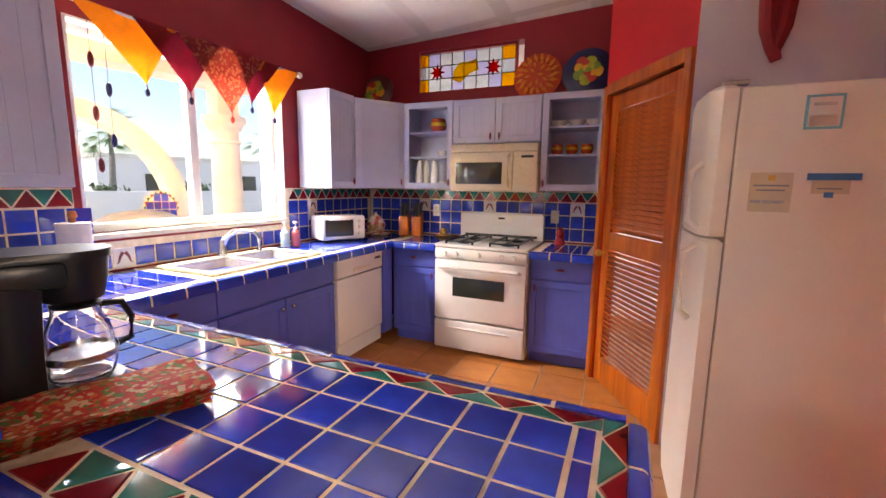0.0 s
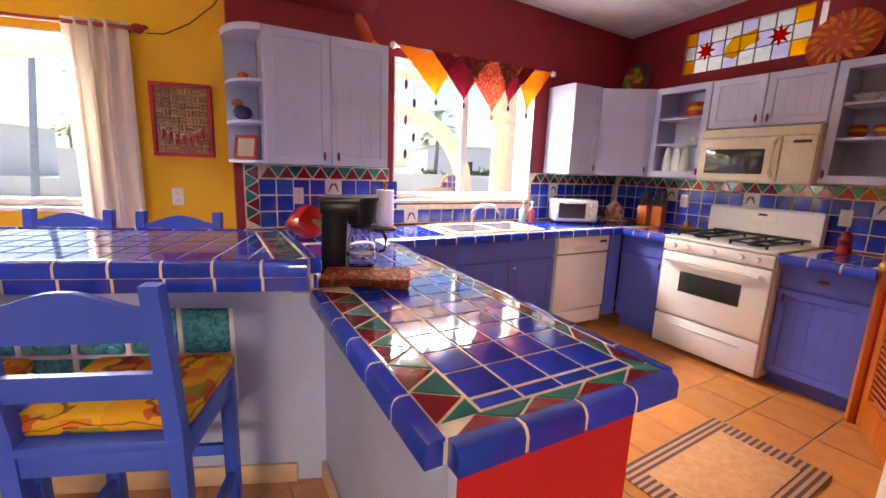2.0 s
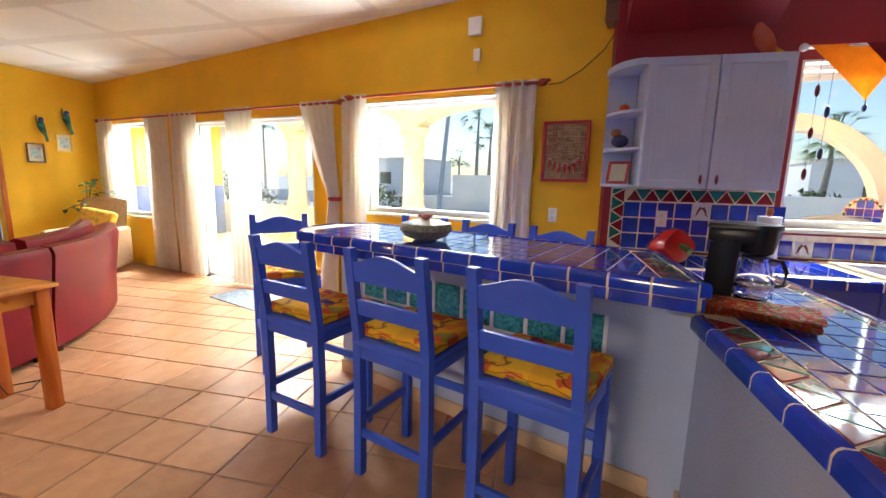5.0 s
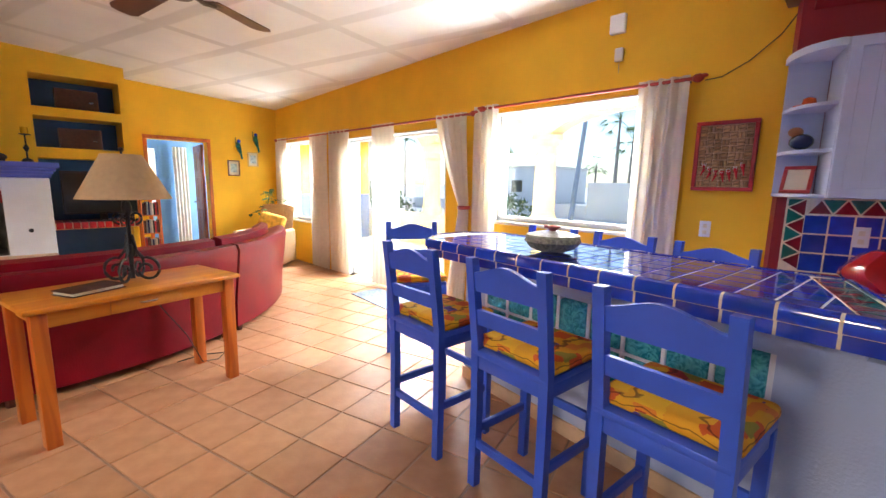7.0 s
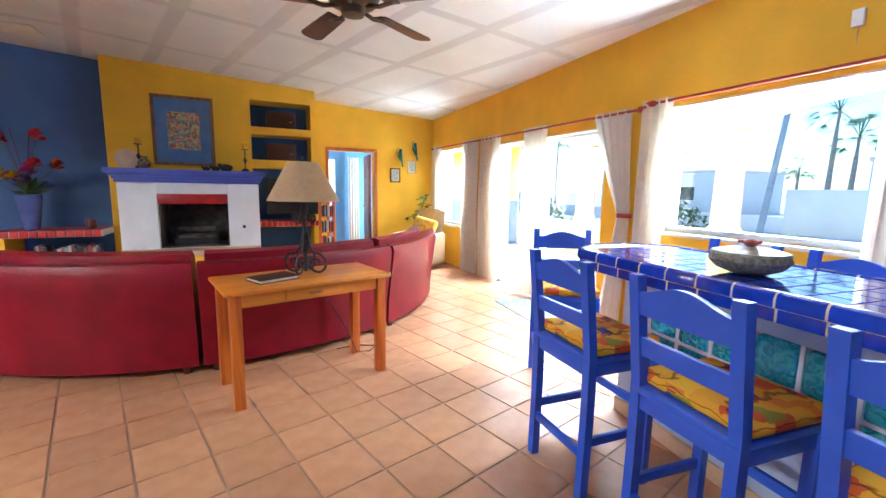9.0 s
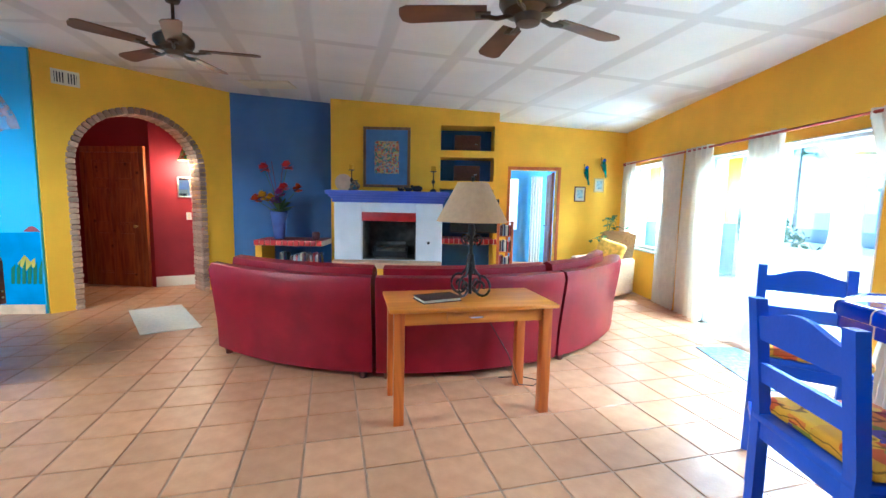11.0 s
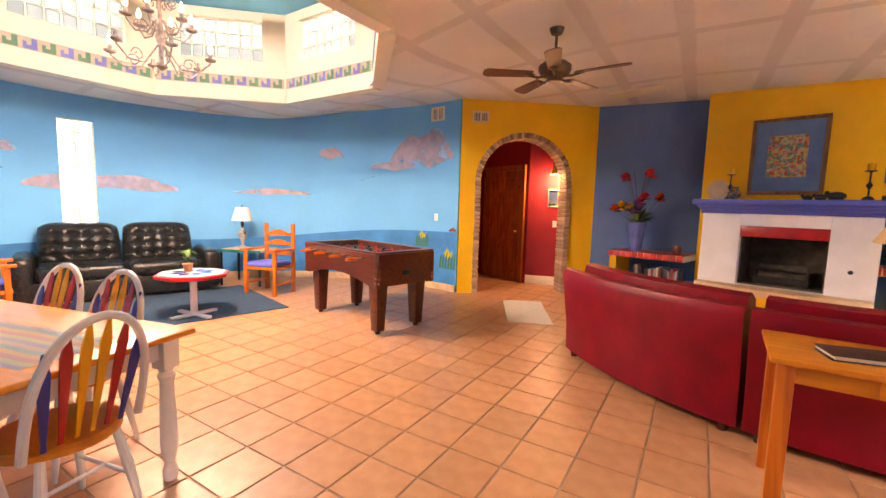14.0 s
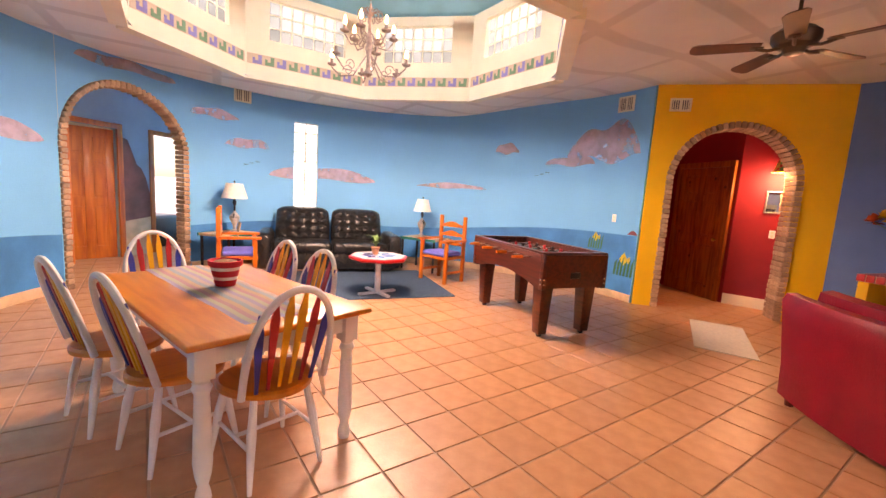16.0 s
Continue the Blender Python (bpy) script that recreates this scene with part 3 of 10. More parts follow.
CT = counter("kitchen_worktop", KM, "cobalt tiled kitchen worktop with cream grout and rounded edge", [(0.012, 0.663, 0.03, 1.36), (0.012, 0.11, 1.36, 2.22), (0.60, 0.663, 1.36, 2.22), (0.012, 0.663, 2.22, 3.71), (0.663, 1.10, 3.06, 3.71), (1.885, 2.355, 3.06, 3.71)])
CZ = 0.9085
for i in range(5):
    for j in range(32):
        u, v = 0.02 + T * (i + 0.5), 0.05 + T * (j + 0.5)
        if u < 0.62 and not (0.06 < u < 0.62 and 1.3 < v < 2.27):
            piece(TQ, CT, pose(u, v, CZ))
for i in range(6, 20):
    for j in range(5):
        u, v = 0.02 + T * (i + 0.5), 3.12 + T * (j + 0.5)
        if u < 1.06 or 1.94 < u < 2.33:
            piece(TQ, CT, pose(u, v, CZ))
nose_row(CT, (0.663, 0.83), (0.663, 3.06), 0.9155, 0)
nose_row(CT, (0.663, 3.06), (1.10, 3.06), 0.9155, 0)
nose_row(CT, (1.885, 3.06), (2.355, 3.06), 0.9155, 0)

PEN = counter("peninsula_worktop", KM, "cobalt tiled peninsula worktop with teal and oxblood triangle border", [(0.667, 2.59, 0.175, 0.80)])
for i in range(16):
    for j in range(4):
        piece(TQ, PEN, pose(2.49 - T * (i + 0.5), 0.288 + T * (j + 0.5), CZ))
for j in range(4):
    piece(TN, PEN, pose(2.515, 0.288 + T * (j + 0.5), CZ))
tri_tiles(PEN, 1.62, 2.545, 0.183, 0.286, CZ, pose(0, 0, 0), 7)
tri_tiles(PEN, 0.75, 2.545, 0.746, 0.80, CZ, pose(0, 0, 0), 13, flip=True)
tri_tiles(PEN, 0.19, 0.80, -2.595, -2.54, CZ, pose(0, 0, 0, 0, 0, 90), 4)
nose_row(PEN, (1.60, 0.178), (2.595, 0.178), 0.9155, 0)
nose_row(PEN, (2.592, 0.178), (2.592, 0.80), 0.9155, 0)
nose_row(PEN, (2.592, 0.80), (0.70, 0.80), 0.9155, 0)

# peninsula base
bm = bmesh.new()
box(bm, 1.42, 2.545, 0.215, 0.235, 0, 0.862)
struct("wall_peninsula", bm, BARWALL, KM, "pale lavender plaster face of the peninsula")
bm = bmesh.new()
box(bm, 2.53, 2.55, 0.236, 0.76, 0, 0.862)
struct("wall_peninsula_end", bm, BRIGHTRED, KM, "bright red end of the peninsula")
bm = bmesh.new()
box(bm, 0.72, 2.529, 0.236, 0.755, 0.0, 0.862)
struct("wall_peninsula_core", bm, CABBLUE, KM, "blue cabinet side of the peninsula")
bm = bmesh.new()
box(bm, 1.42, 2.56, 0.195, 0.214, 0, 0.085, 0.006)
struct("baseboard", bm, BASE_T, KM, "tan tile baseboard")


def cabinet(name, m, w, h, z0, depth, fronts, material, label, group, toe=0.0, knob="pull"):
    """A cabinet: back at y = 0, front at y = -depth, x from 0 to w; fronts: (kind, x0, x1, z0, z1, handle x, handle z)."""
    o = thing(name, m, label, "cabinet", group)
    bm = bmesh.new()
    box(bm, 0, w, -depth + 0.02, 0, z0, z0 + h)
    if toe:
        box(bm, 0.0, w, -depth + 0.08, -0.02, 0, z0)
    part("body", bm, material, o)
    for kind, x0, x1, a, b, hx, hz in fronts:
        bm = bmesh.new()
        y1, y0 = -depth + 0.019, -depth
        g = 0.003
        if kind == "drawer":
            box(bm, x0 + g, x1 - g, y0, y1, a + g, b - g, 0.004)
        else:
            s = 0.055
            outer = [(x0 + g, a + g), (x1 - g, a + g), (x1 - g, b - g), (x0 + g, b - g)]
            inner = [(x0 + s, a + s), (x1 - s, a + s), (x1 - s, b - s), (x0 + s, b - s)]
            rim = [[bm.verts.new((x, y, z)) for x, z in loop] for y, loop in ((y0, outer), (y0, inner), (y1, inner), (y1, outer))]
            for p, q in zip(rim, rim[1:] + rim[:1]):
                for k in range(4):
                    bm.faces.new((p[k], p[(k + 1) % 4], q[(k + 1) % 4], q[k]))
            bmesh.ops.recalc_face_normals(bm, faces=bm.faces)
            bmesh.ops.bevel(bm, geom=[e for e in bm.edges if abs(e.verts[0].co.y - y0) < 1e-6 and abs(e.verts[1].co.y - y0) < 1e-6 and e.calc_face_angle(0) > 1], offset=0.003, segments=1, affect="EDGES", profile=0.5)
        d = part("drawer" if kind == "drawer" else "door", bm, material, o)
        if kind == "door":
            n = max(2, round((x1 - x0) / 0.09))
            wp = (x1 - x0 - 2 * s) / n
            for k in range(n):
                bm = bmesh.new()
                box(bm, x0 + s + wp * k + 0.0002, x0 + s + wp * (k + 1) - 0.0002, y0 + 0.008, y1 - 0.001, a + s, b - s, 0.0007, 1)
                part("plank", bm, material, d)
        if kind == "glass":
            bm = bmesh.new()
            box(bm, x0 + s, x1 - s, y0 + 0.008, y0 + 0.011, a + s, b - s)
            p = part("pane", bm, PANEM, d, "clear glass pane")
            p.visible_shadow = False
        if hx is not None:
            bm = bmesh.new()
            if knob == "pull":
                if kind == "drawer":
                    ball(bm, (hx, y0 - 0.016, hz), 0.014, 2.4, 0.8, 0.8)
                else:
                    ball(bm, (hx, y0 - 0.016, hz), 0.012, 0.8, 0.8, 2.6)
                rod(bm, (hx, y0, hz), (hx, y0 - 0.012, hz), 0.005)
                part("handle", bm, REDPULL, d, "red pepper-shaped pull")
            else:
                rod(bm, (hx, y0, hz), (hx, y0 - 0.014, hz), 0.005)
                ball(bm, (hx, y0 - 0.02, hz), 0.014)
                part("knob", bm, STEEL, d, "steel knob")
    return o


REDPULL = mat("red_pull", (0.16, 0.012, 0.02), 0.35)


def pane_mat(name, tint):
    m, t, b = nodes_of(name)
    n, l = t.nodes, t.links
    tr, gl, mx, fr = n.new("ShaderNodeBsdfTransparent"), n.new("ShaderNodeBsdfGlossy"), n.new("ShaderNodeMixShader"), n.new("ShaderNodeLayerWeight")
    gl.inputs["Roughness"].default_value = 0.02
    fr.inputs["Blend"].default_value = 0.08
    tr.inputs["Color"].default_value = (*tint, 1)
    l.new(fr.outputs["Facing"], mx.inputs[0])
    l.new(tr.outputs[0], mx.inputs[1])
    l.new(gl.outputs[0], mx.inputs[2])
    l.new(mx.outputs[0], n["Material Output"].inputs["Surface"])
    return m


PANEM = pane_mat("cabinet_glass", (1, 1, 1))
# clear window glass, tint added to dim the overbright view outdoors
WINPANE = pane_mat("view_dimming_glass", (0.77, 0.85, 0.90))
# base units: along the window wall they face +u
cabinet("base_cabinet", K(0.012, 0.86, 0, 90), 0.49, 0.76, 0.1, 0.62, [("drawer", 0, 0.49, 0.70, 0.855, 0.245, 0.78), ("door", 0, 0.49, 0.11, 0.69, 0.42, 0.62)], CABBLUE, "periwinkle blue base cabinet with a drawer over a door", "base cabinets", 1)
cabinet("sink_cabinet", K(0.012, 1.352, 0, 90), 0.95, 0.76, 0.1, 0.62, [("drawer", 0, 0.95, 0.70, 0.855, None, 0), ("door", 0, 0.474, 0.11, 0.69, 0.43, 0.63), ("door", 0.476, 0.95, 0.11, 0.69, 0.52, 0.63)], CABBLUE, "periwinkle blue sink cabinet with two panelled doors", "base cabinets", 1, "knob")
cabinet("corner_cabinet", K(0.012, 2.94, 0, 90), 0.10, 0.76, 0.1, 0.60, [], CABBLUE, "periwinkle blue corner filler cabinet", "base cabinets", 1)
cabinet("base_cabinet", K(0.66, 3.71), 0.435, 0.76, 0.1, 0.62, [("drawer", 0, 0.43, 0.70, 0.855, 0.215, 0.78), ("door", 0, 0.43, 0.11, 0.69, 0.39, 0.63)], CABBLUE, "periwinkle blue base cabinet beside the stove", "base cabinets", 1)
cabinet("base_cabinet", K(1.89, 3.71), 0.465, 0.76, 0.1, 0.62, [("drawer", 0, 0.46, 0.70, 0.855, 0.23, 0.78), ("door", 0, 0.46, 0.11, 0.69, 0.04, 0.63)], CABBLUE, "periwinkle blue base cabinet against the pantry wall", "base cabinets", 1)


bm = bmesh.new()
box(bm, 0.60, 0.65, 2.936, 3.088, 0.10, 0.862, 0.003)
single("corner_filler", bm, CABBLUE, KM, "periwinkle blue corner panel between dishwasher and cabinet", "cabinet")


def dishwasher():
    o = thing("dishwasher", K(0.03, 2.31, 0, 90), "white built-in dishwasher under the tiled worktop", "dishwasher")
    bm = bmesh.new()
    box(bm, 0.005, 0.62, -0.57, 0, 0.1, 0.86)
    part("body", bm, WHITE_E, o)
    bm = bmesh.new()
    box(bm, 0.01, 0.615, -0.615, -0.571, 0.2, 0.70, 0.008)
    part("door", bm, WHITE_E, o)
    bm = bmesh.new()
    box(bm, 0.01, 0.615, -0.62, -0.571, 0.71, 0.855, 0.008)
    p = part("control_panel", bm, WHITE_E, o)
    bm = bmesh.new()
    box(bm, 0.2, 0.42, -0.626, -0.619, 0.73, 0.76, 0.003)
    part("handle", bm, BISQUE, p)
    bm = bmesh.new()
    box(bm, 0.50, 0.58, -0.623, -0.619, 0.79, 0.81)
    part("button", bm, BLACKP, p)
    bm = bmesh.new()
    box(bm, 0.01, 0.615, -0.60, -0.571, 0.06, 0.19, 0.006)
    part("kick_plate", bm, WHITE_E, o)


dishwasher()


def stove():
    o = thing("gas_stove", K(1.10, 3.70), "white free-standing gas stove with four black burners", "stove")
    W, D = 0.78, 0.68
    bm = bmesh.new()
    box(bm, 0.003, W - 0.003, -D + 0.04, -0.02, 0.03, 0.90, 0.004)
    part("body", bm, WHITE_E, o)
    bm = bmesh.new()
    box(bm, 0, W, -D, -0.02, 0.90, 0.925, 0.008)
    part("cooktop", bm, WHITE_E, o)
    bm = bmesh.new()
    box(bm, 0.005, W - 0.005, -D - 0.005, -D + 0.04, 0.30, 0.80, 0.012)
    d = part("oven_door", bm, WHITE_E, o)
    bm = bmesh.new()
    box(bm, 0.17, 0.61, -D - 0.009, -D - 0.004, 0.50, 0.66, 0.003)
    part("window", bm, DARKGLASS, d, "dark oven window")
    bm = bmesh.new()
    tube(bm, [(0.05, -D, 0.735), (0.06, -D - 0.045, 0.745), (W / 2, -D - 0.055, 0.75), (W - 0.06, -D - 0.045, 0.745), (W - 0.05, -D, 0.735)], 0.014)
    part("handle", bm, WHITE_E, d)
    bm = bmesh.new()
    box(bm, 0.005, W - 0.005, -D - 0.005, -D + 0.04, 0.81, 0.895, 0.008)
    c = part("control_panel", bm, WHITE_E, o)
    for x in (0.1, 0.2, 0.39, 0.58, 0.68):
        bm = bmesh.new()
        rod(bm, (x, -D - 0.005, 0.855), (x, -D - 0.03, 0.855), 0.02, 0.016)
        part("knob", bm, WHITE_E, c)
    bm = bmesh.new()
    box(bm, 0.005, W - 0.005, -D - 0.003, -D + 0.04, 0.04, 0.285, 0.012)
    dr = part("drawer", bm, WHITE_E, o)
    bm = bmesh.new()
    box(bm, 0.12, W - 0.12, -D - 0.012, -D - 0.002, 0.215, 0.232, 0.004)
    part("handle", bm, WHITE_E, dr)
    bm = bmesh.new()
    prism(bm, [(0.0, -0.09), (W, -0.09), (W, -0.02), (0, -0.02)], 0.925, 1.165, 0.02)
    b = part("backguard", bm, WHITE_E, o)
    bm = bmesh.new()
    box(bm, 0.31, 0.50, -0.095, -0.089, 1.06, 1.135, 0.004)
    part("display_panel", bm, FRIDGEM, b)
    bm = bmesh.new()
    box(bm, 0.37, 0.43, -0.098, -0.094, 1.105, 1.122)
    part("display", bm, BLACKP, b)
    bm = bmesh.new()
    box(bm, 0.05, W - 0.05, -0.094, -0.089, 0.945, 0.965)
    part("vent_slot", bm, BLACKP, b)
    for x in (0.20, 0.58):
        for y in (-0.52, -0.24):
            bm = bmesh.new()
            lathe(bm, [(0.055, 0.925), (0.055, 0.935), (0.035, 0.945)], (x, y, 0))
            part("burner", bm, BLACKP, o)
        bm = bmesh.new()
        for y in (-0.64, -0.38, -0.12):
            box(bm, x - 0.115, x + 0.115, y - 0.006, y + 0.006, 0.945, 0.958)
        for xx in (-0.115, 0, 0.115):
            box(bm, x + xx - 0.006, x + xx + 0.006, -0.64, -0.12, 0.945, 0.958)
        for xx in (-0.115, 0.115):
            for y in (-0.63, -0.13):
                box(bm, x + xx - 0.007, x + xx + 0.007, y - 0.007, y + 0.007, 0.924, 0.95)
        part("grate", bm, BLACKP, o, "black cast-iron grate")


stove()


def microwave():
    o = thing("microwave_oven", K(1.10, 3.71), "bisque over-the-range microwave under the wall cabinet", "microwave")
    bm = bmesh.new()
    box(bm, 0, 0.765, -0.37, 0, 1.355, 1.755, 0.006)
    part("body", bm, BISQUE, o)
    bm = bmesh.new()
    box(bm, 0.004, 0.761, -0.385, -0.371, 1.69, 1.752, 0.003)
    for k in range(4):
        box(bm, 0.02, 0.745, -0.388, -0.384, 1.697 + 0.013 * k, 1.703 + 0.013 * k)
    part("vent_grille", bm, BISQUE, o)
    bm = bmesh.new()
    box(bm, 0.004, 0.56, -0.395, -0.371, 1.365, 1.685, 0.01)
    d = part("door", bm, BISQUE, o)
    bm = bmesh.new()
    box(bm, 0.06, 0.47, -0.399, -0.394, 1.42, 1.60, 0.004)
    part("window", bm, DARKGLASS, d, "dark reflective window")
    bm = bmesh.new()
    tube(bm, [(0.53, -0.394, 1.40), (0.53, -0.43, 1.43), (0.53, -0.43, 1.63), (0.53, -0.394, 1.66)], 0.012)
    part("handle", bm, BISQUE, d)
    bm = bmesh.new()
    box(bm, 0.564, 0.761, -0.392, -0.371, 1.365, 1.685, 0.006)
    c = part("control_panel", bm, BISQUE, o)
    bm = bmesh.new()
    box(bm, 0.63, 0.73, -0.395, -0.391, 1.635, 1.655)
    part("display", bm, BLACKP, c)


microwave()
# wall cabinets
H_U, Z_U = 0.80, 1.37
cabinet("wall_cabinet", K(0.012, 0.145, 0, 90), 0.79, H_U, Z_U, 0.33, [("door", 0, 0.393, Z_U, Z_U + H_U, 0.35, Z_U + 0.06), ("door", 0.397, 0.79, Z_U, Z_U + H_U, 0.44, Z_U + 0.06)], CABPALE, "pale lavender wall cabinet with two doors beside the window", "wall cabinets")
cabinet("wall_cabinet", K(0.012, 2.66, 0, 90), 0.33, H_U - 0.02, Z_U, 0.33, [("door", 0, 0.33, Z_U, Z_U + H_U - 0.02, 0.29, Z_U + 0.06)], CABPALE, "pale lavender wall cabinet with a single door", "wall cabinets")


def corner_unit():
    o = thing("wall_cabinet", KM, "pale lavender diagonal corner wall cabinet", "cabinet", "wall cabinets")
    bm = bmesh.new()
    prism(bm, [(0.012, 2.995), (0.325, 2.995), (0.60, 3.39), (0.60, 3.71), (0.012, 3.71)], Z_U, Z_U + H_U - 0.03)
    part("body", bm, CABPALE, o)
    L = math.dist((0.335, 2.99), (0.605, 3.38))
    m = along((0.335, 2.99), (0.605, 3.38))
    bm = bmesh.new()
    box(bm, 0.004, L - 0.004, -0.018, 0.0, Z_U + 0.003, Z_U + H_U - 0.033, 0.003)
    box(bm, 0.06, L - 0.06, -0.019, -0.0175, Z_U + 0.06, Z_U + H_U - 0.09)
    d = part("door", bm, CABPALE, o)
    d.matrix_basis = m
    bm = bmesh.new()
    ball(bm, (L - 0.04, -0.034, Z_U + 0.06), 0.012, 0.8, 0.8, 2.6)
    part("handle", bm, REDPULL, d, "red pepper-shaped pull")


corner_unit()


def glass_cabinet(u0, w, label):
    o = cabinet("wall_cabinet", K(u0, 3.71), w, 0.02, Z_U, 0.33, [("glass", 0, w, Z_U, Z_U + H_U - 0.03, 0.03 if u0 > 1.5 else w - 0.03, Z_U + 0.06)], CABPALE, label, "wall cabinets")
    bm = bmesh.new()
    t = 0.018
    z1 = Z_U + H_U - 0.03
    box(bm, 0, t, -0.308, 0, Z_U + 0.02, z1)
    box(bm, w - t, w, -0.308, 0, Z_U + 0.02, z1)
    box(bm, t, w - t, -0.308, 0, z1 - t, z1)
    box(bm, t, w - t, -0.012, 0, Z_U + 0.02, z1 - t)
    part("carcass", bm, CABPALE, o)
    for z in (Z_U + 0.28, Z_U + 0.50):
        bm = bmesh.new()
        box(bm, t, w - t, -0.29, -0.013, z, z + 0.016)
        part("shelf", bm, CABPALE, o)
    return o


glass_cabinet(0.605, 0.49, "pale lavender glass-door wall cabinet with dishes inside")
glass_cabinet(1.87, 0.49, "pale lavender glass-door wall cabinet holding orange cups")
cabinet("wall_cabinet", K(1.10, 3.71), 0.765, 0.37, 1.765, 0.33, [("door", 0, 0.381, 1.765, 2.135, 0.345, 1.82), ("door", 0.384, 0.765, 1.765, 2.135, 0.42, 1.82)], CABPALE, "pale lavender wall cabinet over the microwave", "wall cabinets")


def corner_shelf():
    o = thing("corner_shelf", K(0.012, 0.14), "pale blue rounded open corner shelf", "shelf")
    arc = lambda r: [(0, 0)] + [(r * math.cos(radians(a)), r * 0.62 * math.sin(radians(a))) for a in range(0, -91, -10)]
    for z in (1.37, 1.61, 1.85):
        bm = bmesh.new()
        prism(bm, arc(0.31), z, z + 0.018, 0.004)
        part("shelf", bm, CABPALE, o)
    bm = bmesh.new()
    prism(bm, arc(0.33), 2.13, 2.17, 0.006)
    part("top_panel", bm, CABPALE, o)
    bm = bmesh.new()
    box(bm, 0, 0.015, -0.19, 0, 1.37, 2.17)
    part("back_panel", bm, CABPALE, o)


corner_shelf()

# backsplash: tiles on the kitchen window wall and back wall
def backsplash():
    bm = bmesh.new()
    box(bm, 0.002, 0.010, 0.03, 1.07, 0.92, 1.365)
    box(bm, 0.002, 0.010, 1.07, 2.50, 0.92, 1.075)
    box(bm, 0.002, 0.010, 2.50, 3.71, 0.92, 1.365)
    o = thing("backsplash_tiling", KM, "cobalt tiled backsplash on the window wall with triangle border", "tiling")
    part("bed", bm, GROUT, o, "cream grout bed")
    rot = pose(0.0095, 0, 0, 90, 0, 90)
    for i in range(9):
        for j in range(3):
            if (i, j) != (4, 2):
                piece(TQ, o, rot @ pose(0.15 + T * (i + 0.5) - 0.09 + 0.06, 0.925 + T * (j + 0.5), 0))
    piece(WT, o, rot @ pose(0.12 + T * 4.5, 0.925 + T * 2.5, 0))
    for i in range(12):
        me = WT if i == 1 else TQ
        piece(me, o, rot @ pose(1.10 + T * (i + 0.5), 0.925 + T * 0.5, 0))
    for i in range(10):
        for j in range(3):
            piece(WT if (i, j) == (2, 2) else TQ, o, rot @ pose(2.52 + T * (i + 0.5), 0.925 + T * (j + 0.5), 0))
    tri_tiles(o, 0.13, 1.07, 1.27, 1.36, 0, rot, 8)
    tri_tiles(o, 2.52, 3.70, 1.27, 1.36, 0, rot, 10)
    tri_tiles(o, 0.93, 1.36, -0.125, -0.035, 0, rot @ pose(0, 0, 0, 0, 0, 90), 4)
    p = thing("backsplash_tiling", KM, "cobalt tiled backsplash behind the stove with triangle border", "tiling")
    bm = bmesh.new()
    box(bm, 0.012, 2.355, 3.711, 3.718, 0.92, 1.365)
    part("bed", bm, GROUT, p, "cream grout bed")
    rot = pose(0, 3.7115, 0, 90, 0, 0)
    for i in range(20):
        for j in range(3):
            piece(WT if (i, j) in ((5, 2), (11, 2), (18, 2)) else TQ, p, rot @ pose(0.04 + T * (i + 0.5), 0.925 + T * (j + 0.5), 0))
    tri_tiles(p, 0.04, 2.34, 1.27, 1.36, 0, rot, 20)


backsplash()


def sink():
    o = thing("kitchen_sink", K(0.11, 1.37, 0.905), "bisque double-bowl drop-in sink in the tiled worktop", "sink")
    bm = bmesh.new()
    w, d, dp = 0.84, 0.49, 0.18
    for x0, x1, y0, y1 in ((0, d, 0, 0.04), (0, d, w - 0.04, w), (0, 0.07, 0.04, w - 0.04), (d - 0.04, d, 0.04, w - 0.04), (0.07, d - 0.04, w / 2 - 0.02, w / 2 + 0.02)):
        box(bm, x0, x1, y0, y1, 0.0, 0.022, 0.006)
    part("rim", bm, BISQUE, o)
    for y0, y1 in ((0.04, w / 2 - 0.02), (w / 2 + 0.02, w - 0.04)):
        bm = bmesh.new()
        box(bm, 0.07, d - 0.04, y0, y1, -dp - 0.01, -dp)
        box(bm, 0.06, 0.07, y0, y1, -dp, 0.0)
        box(bm, d - 0.04, d - 0.03, y0, y1, -dp, 0.0)
        box(bm, 0.07, d - 0.04, y0 - 0.01, y0, -dp, 0.0)
        box(bm, 0.07, d - 0.04, y1, y1 + 0.01, -dp, 0.0)
        part("bowl", bm, BISQUE, o)
    f = thing("faucet", K(0.15, 1.78, 0.927), "brushed steel lever faucet with side sprayer", "faucet")
    bm = bmesh.new()
    lathe(bm, [(0.03, 0), (0.03, 0.02), (0.02, 0.06), (0.018, 0.1)])
    part("base", bm, STEEL, f)
    bm = bmesh.new()
    tube(bm, [(0, 0, 0.05), (0.03, 0.02, 0.12), (0.1, 0.05, 0.165), (0.19, 0.09, 0.16), (0.235, 0.11, 0.11)], 0.012)
    part("spout", bm, STEEL, f)
    bm = bmesh.new()
    tube(bm, [(0, 0, 0.1), (0.0, 0.04, 0.13), (0.0, 0.10, 0.165)], 0.009)
    part("lever", bm, STEEL, f)
    bm = bmesh.new()
    lathe(bm, [(0.018, 0), (0.012, 0.03), (0.012, 0.09), (0.005, 0.1)], (0.02, 0.28, 0))
    part("sprayer", bm, STEEL, f)


sink()


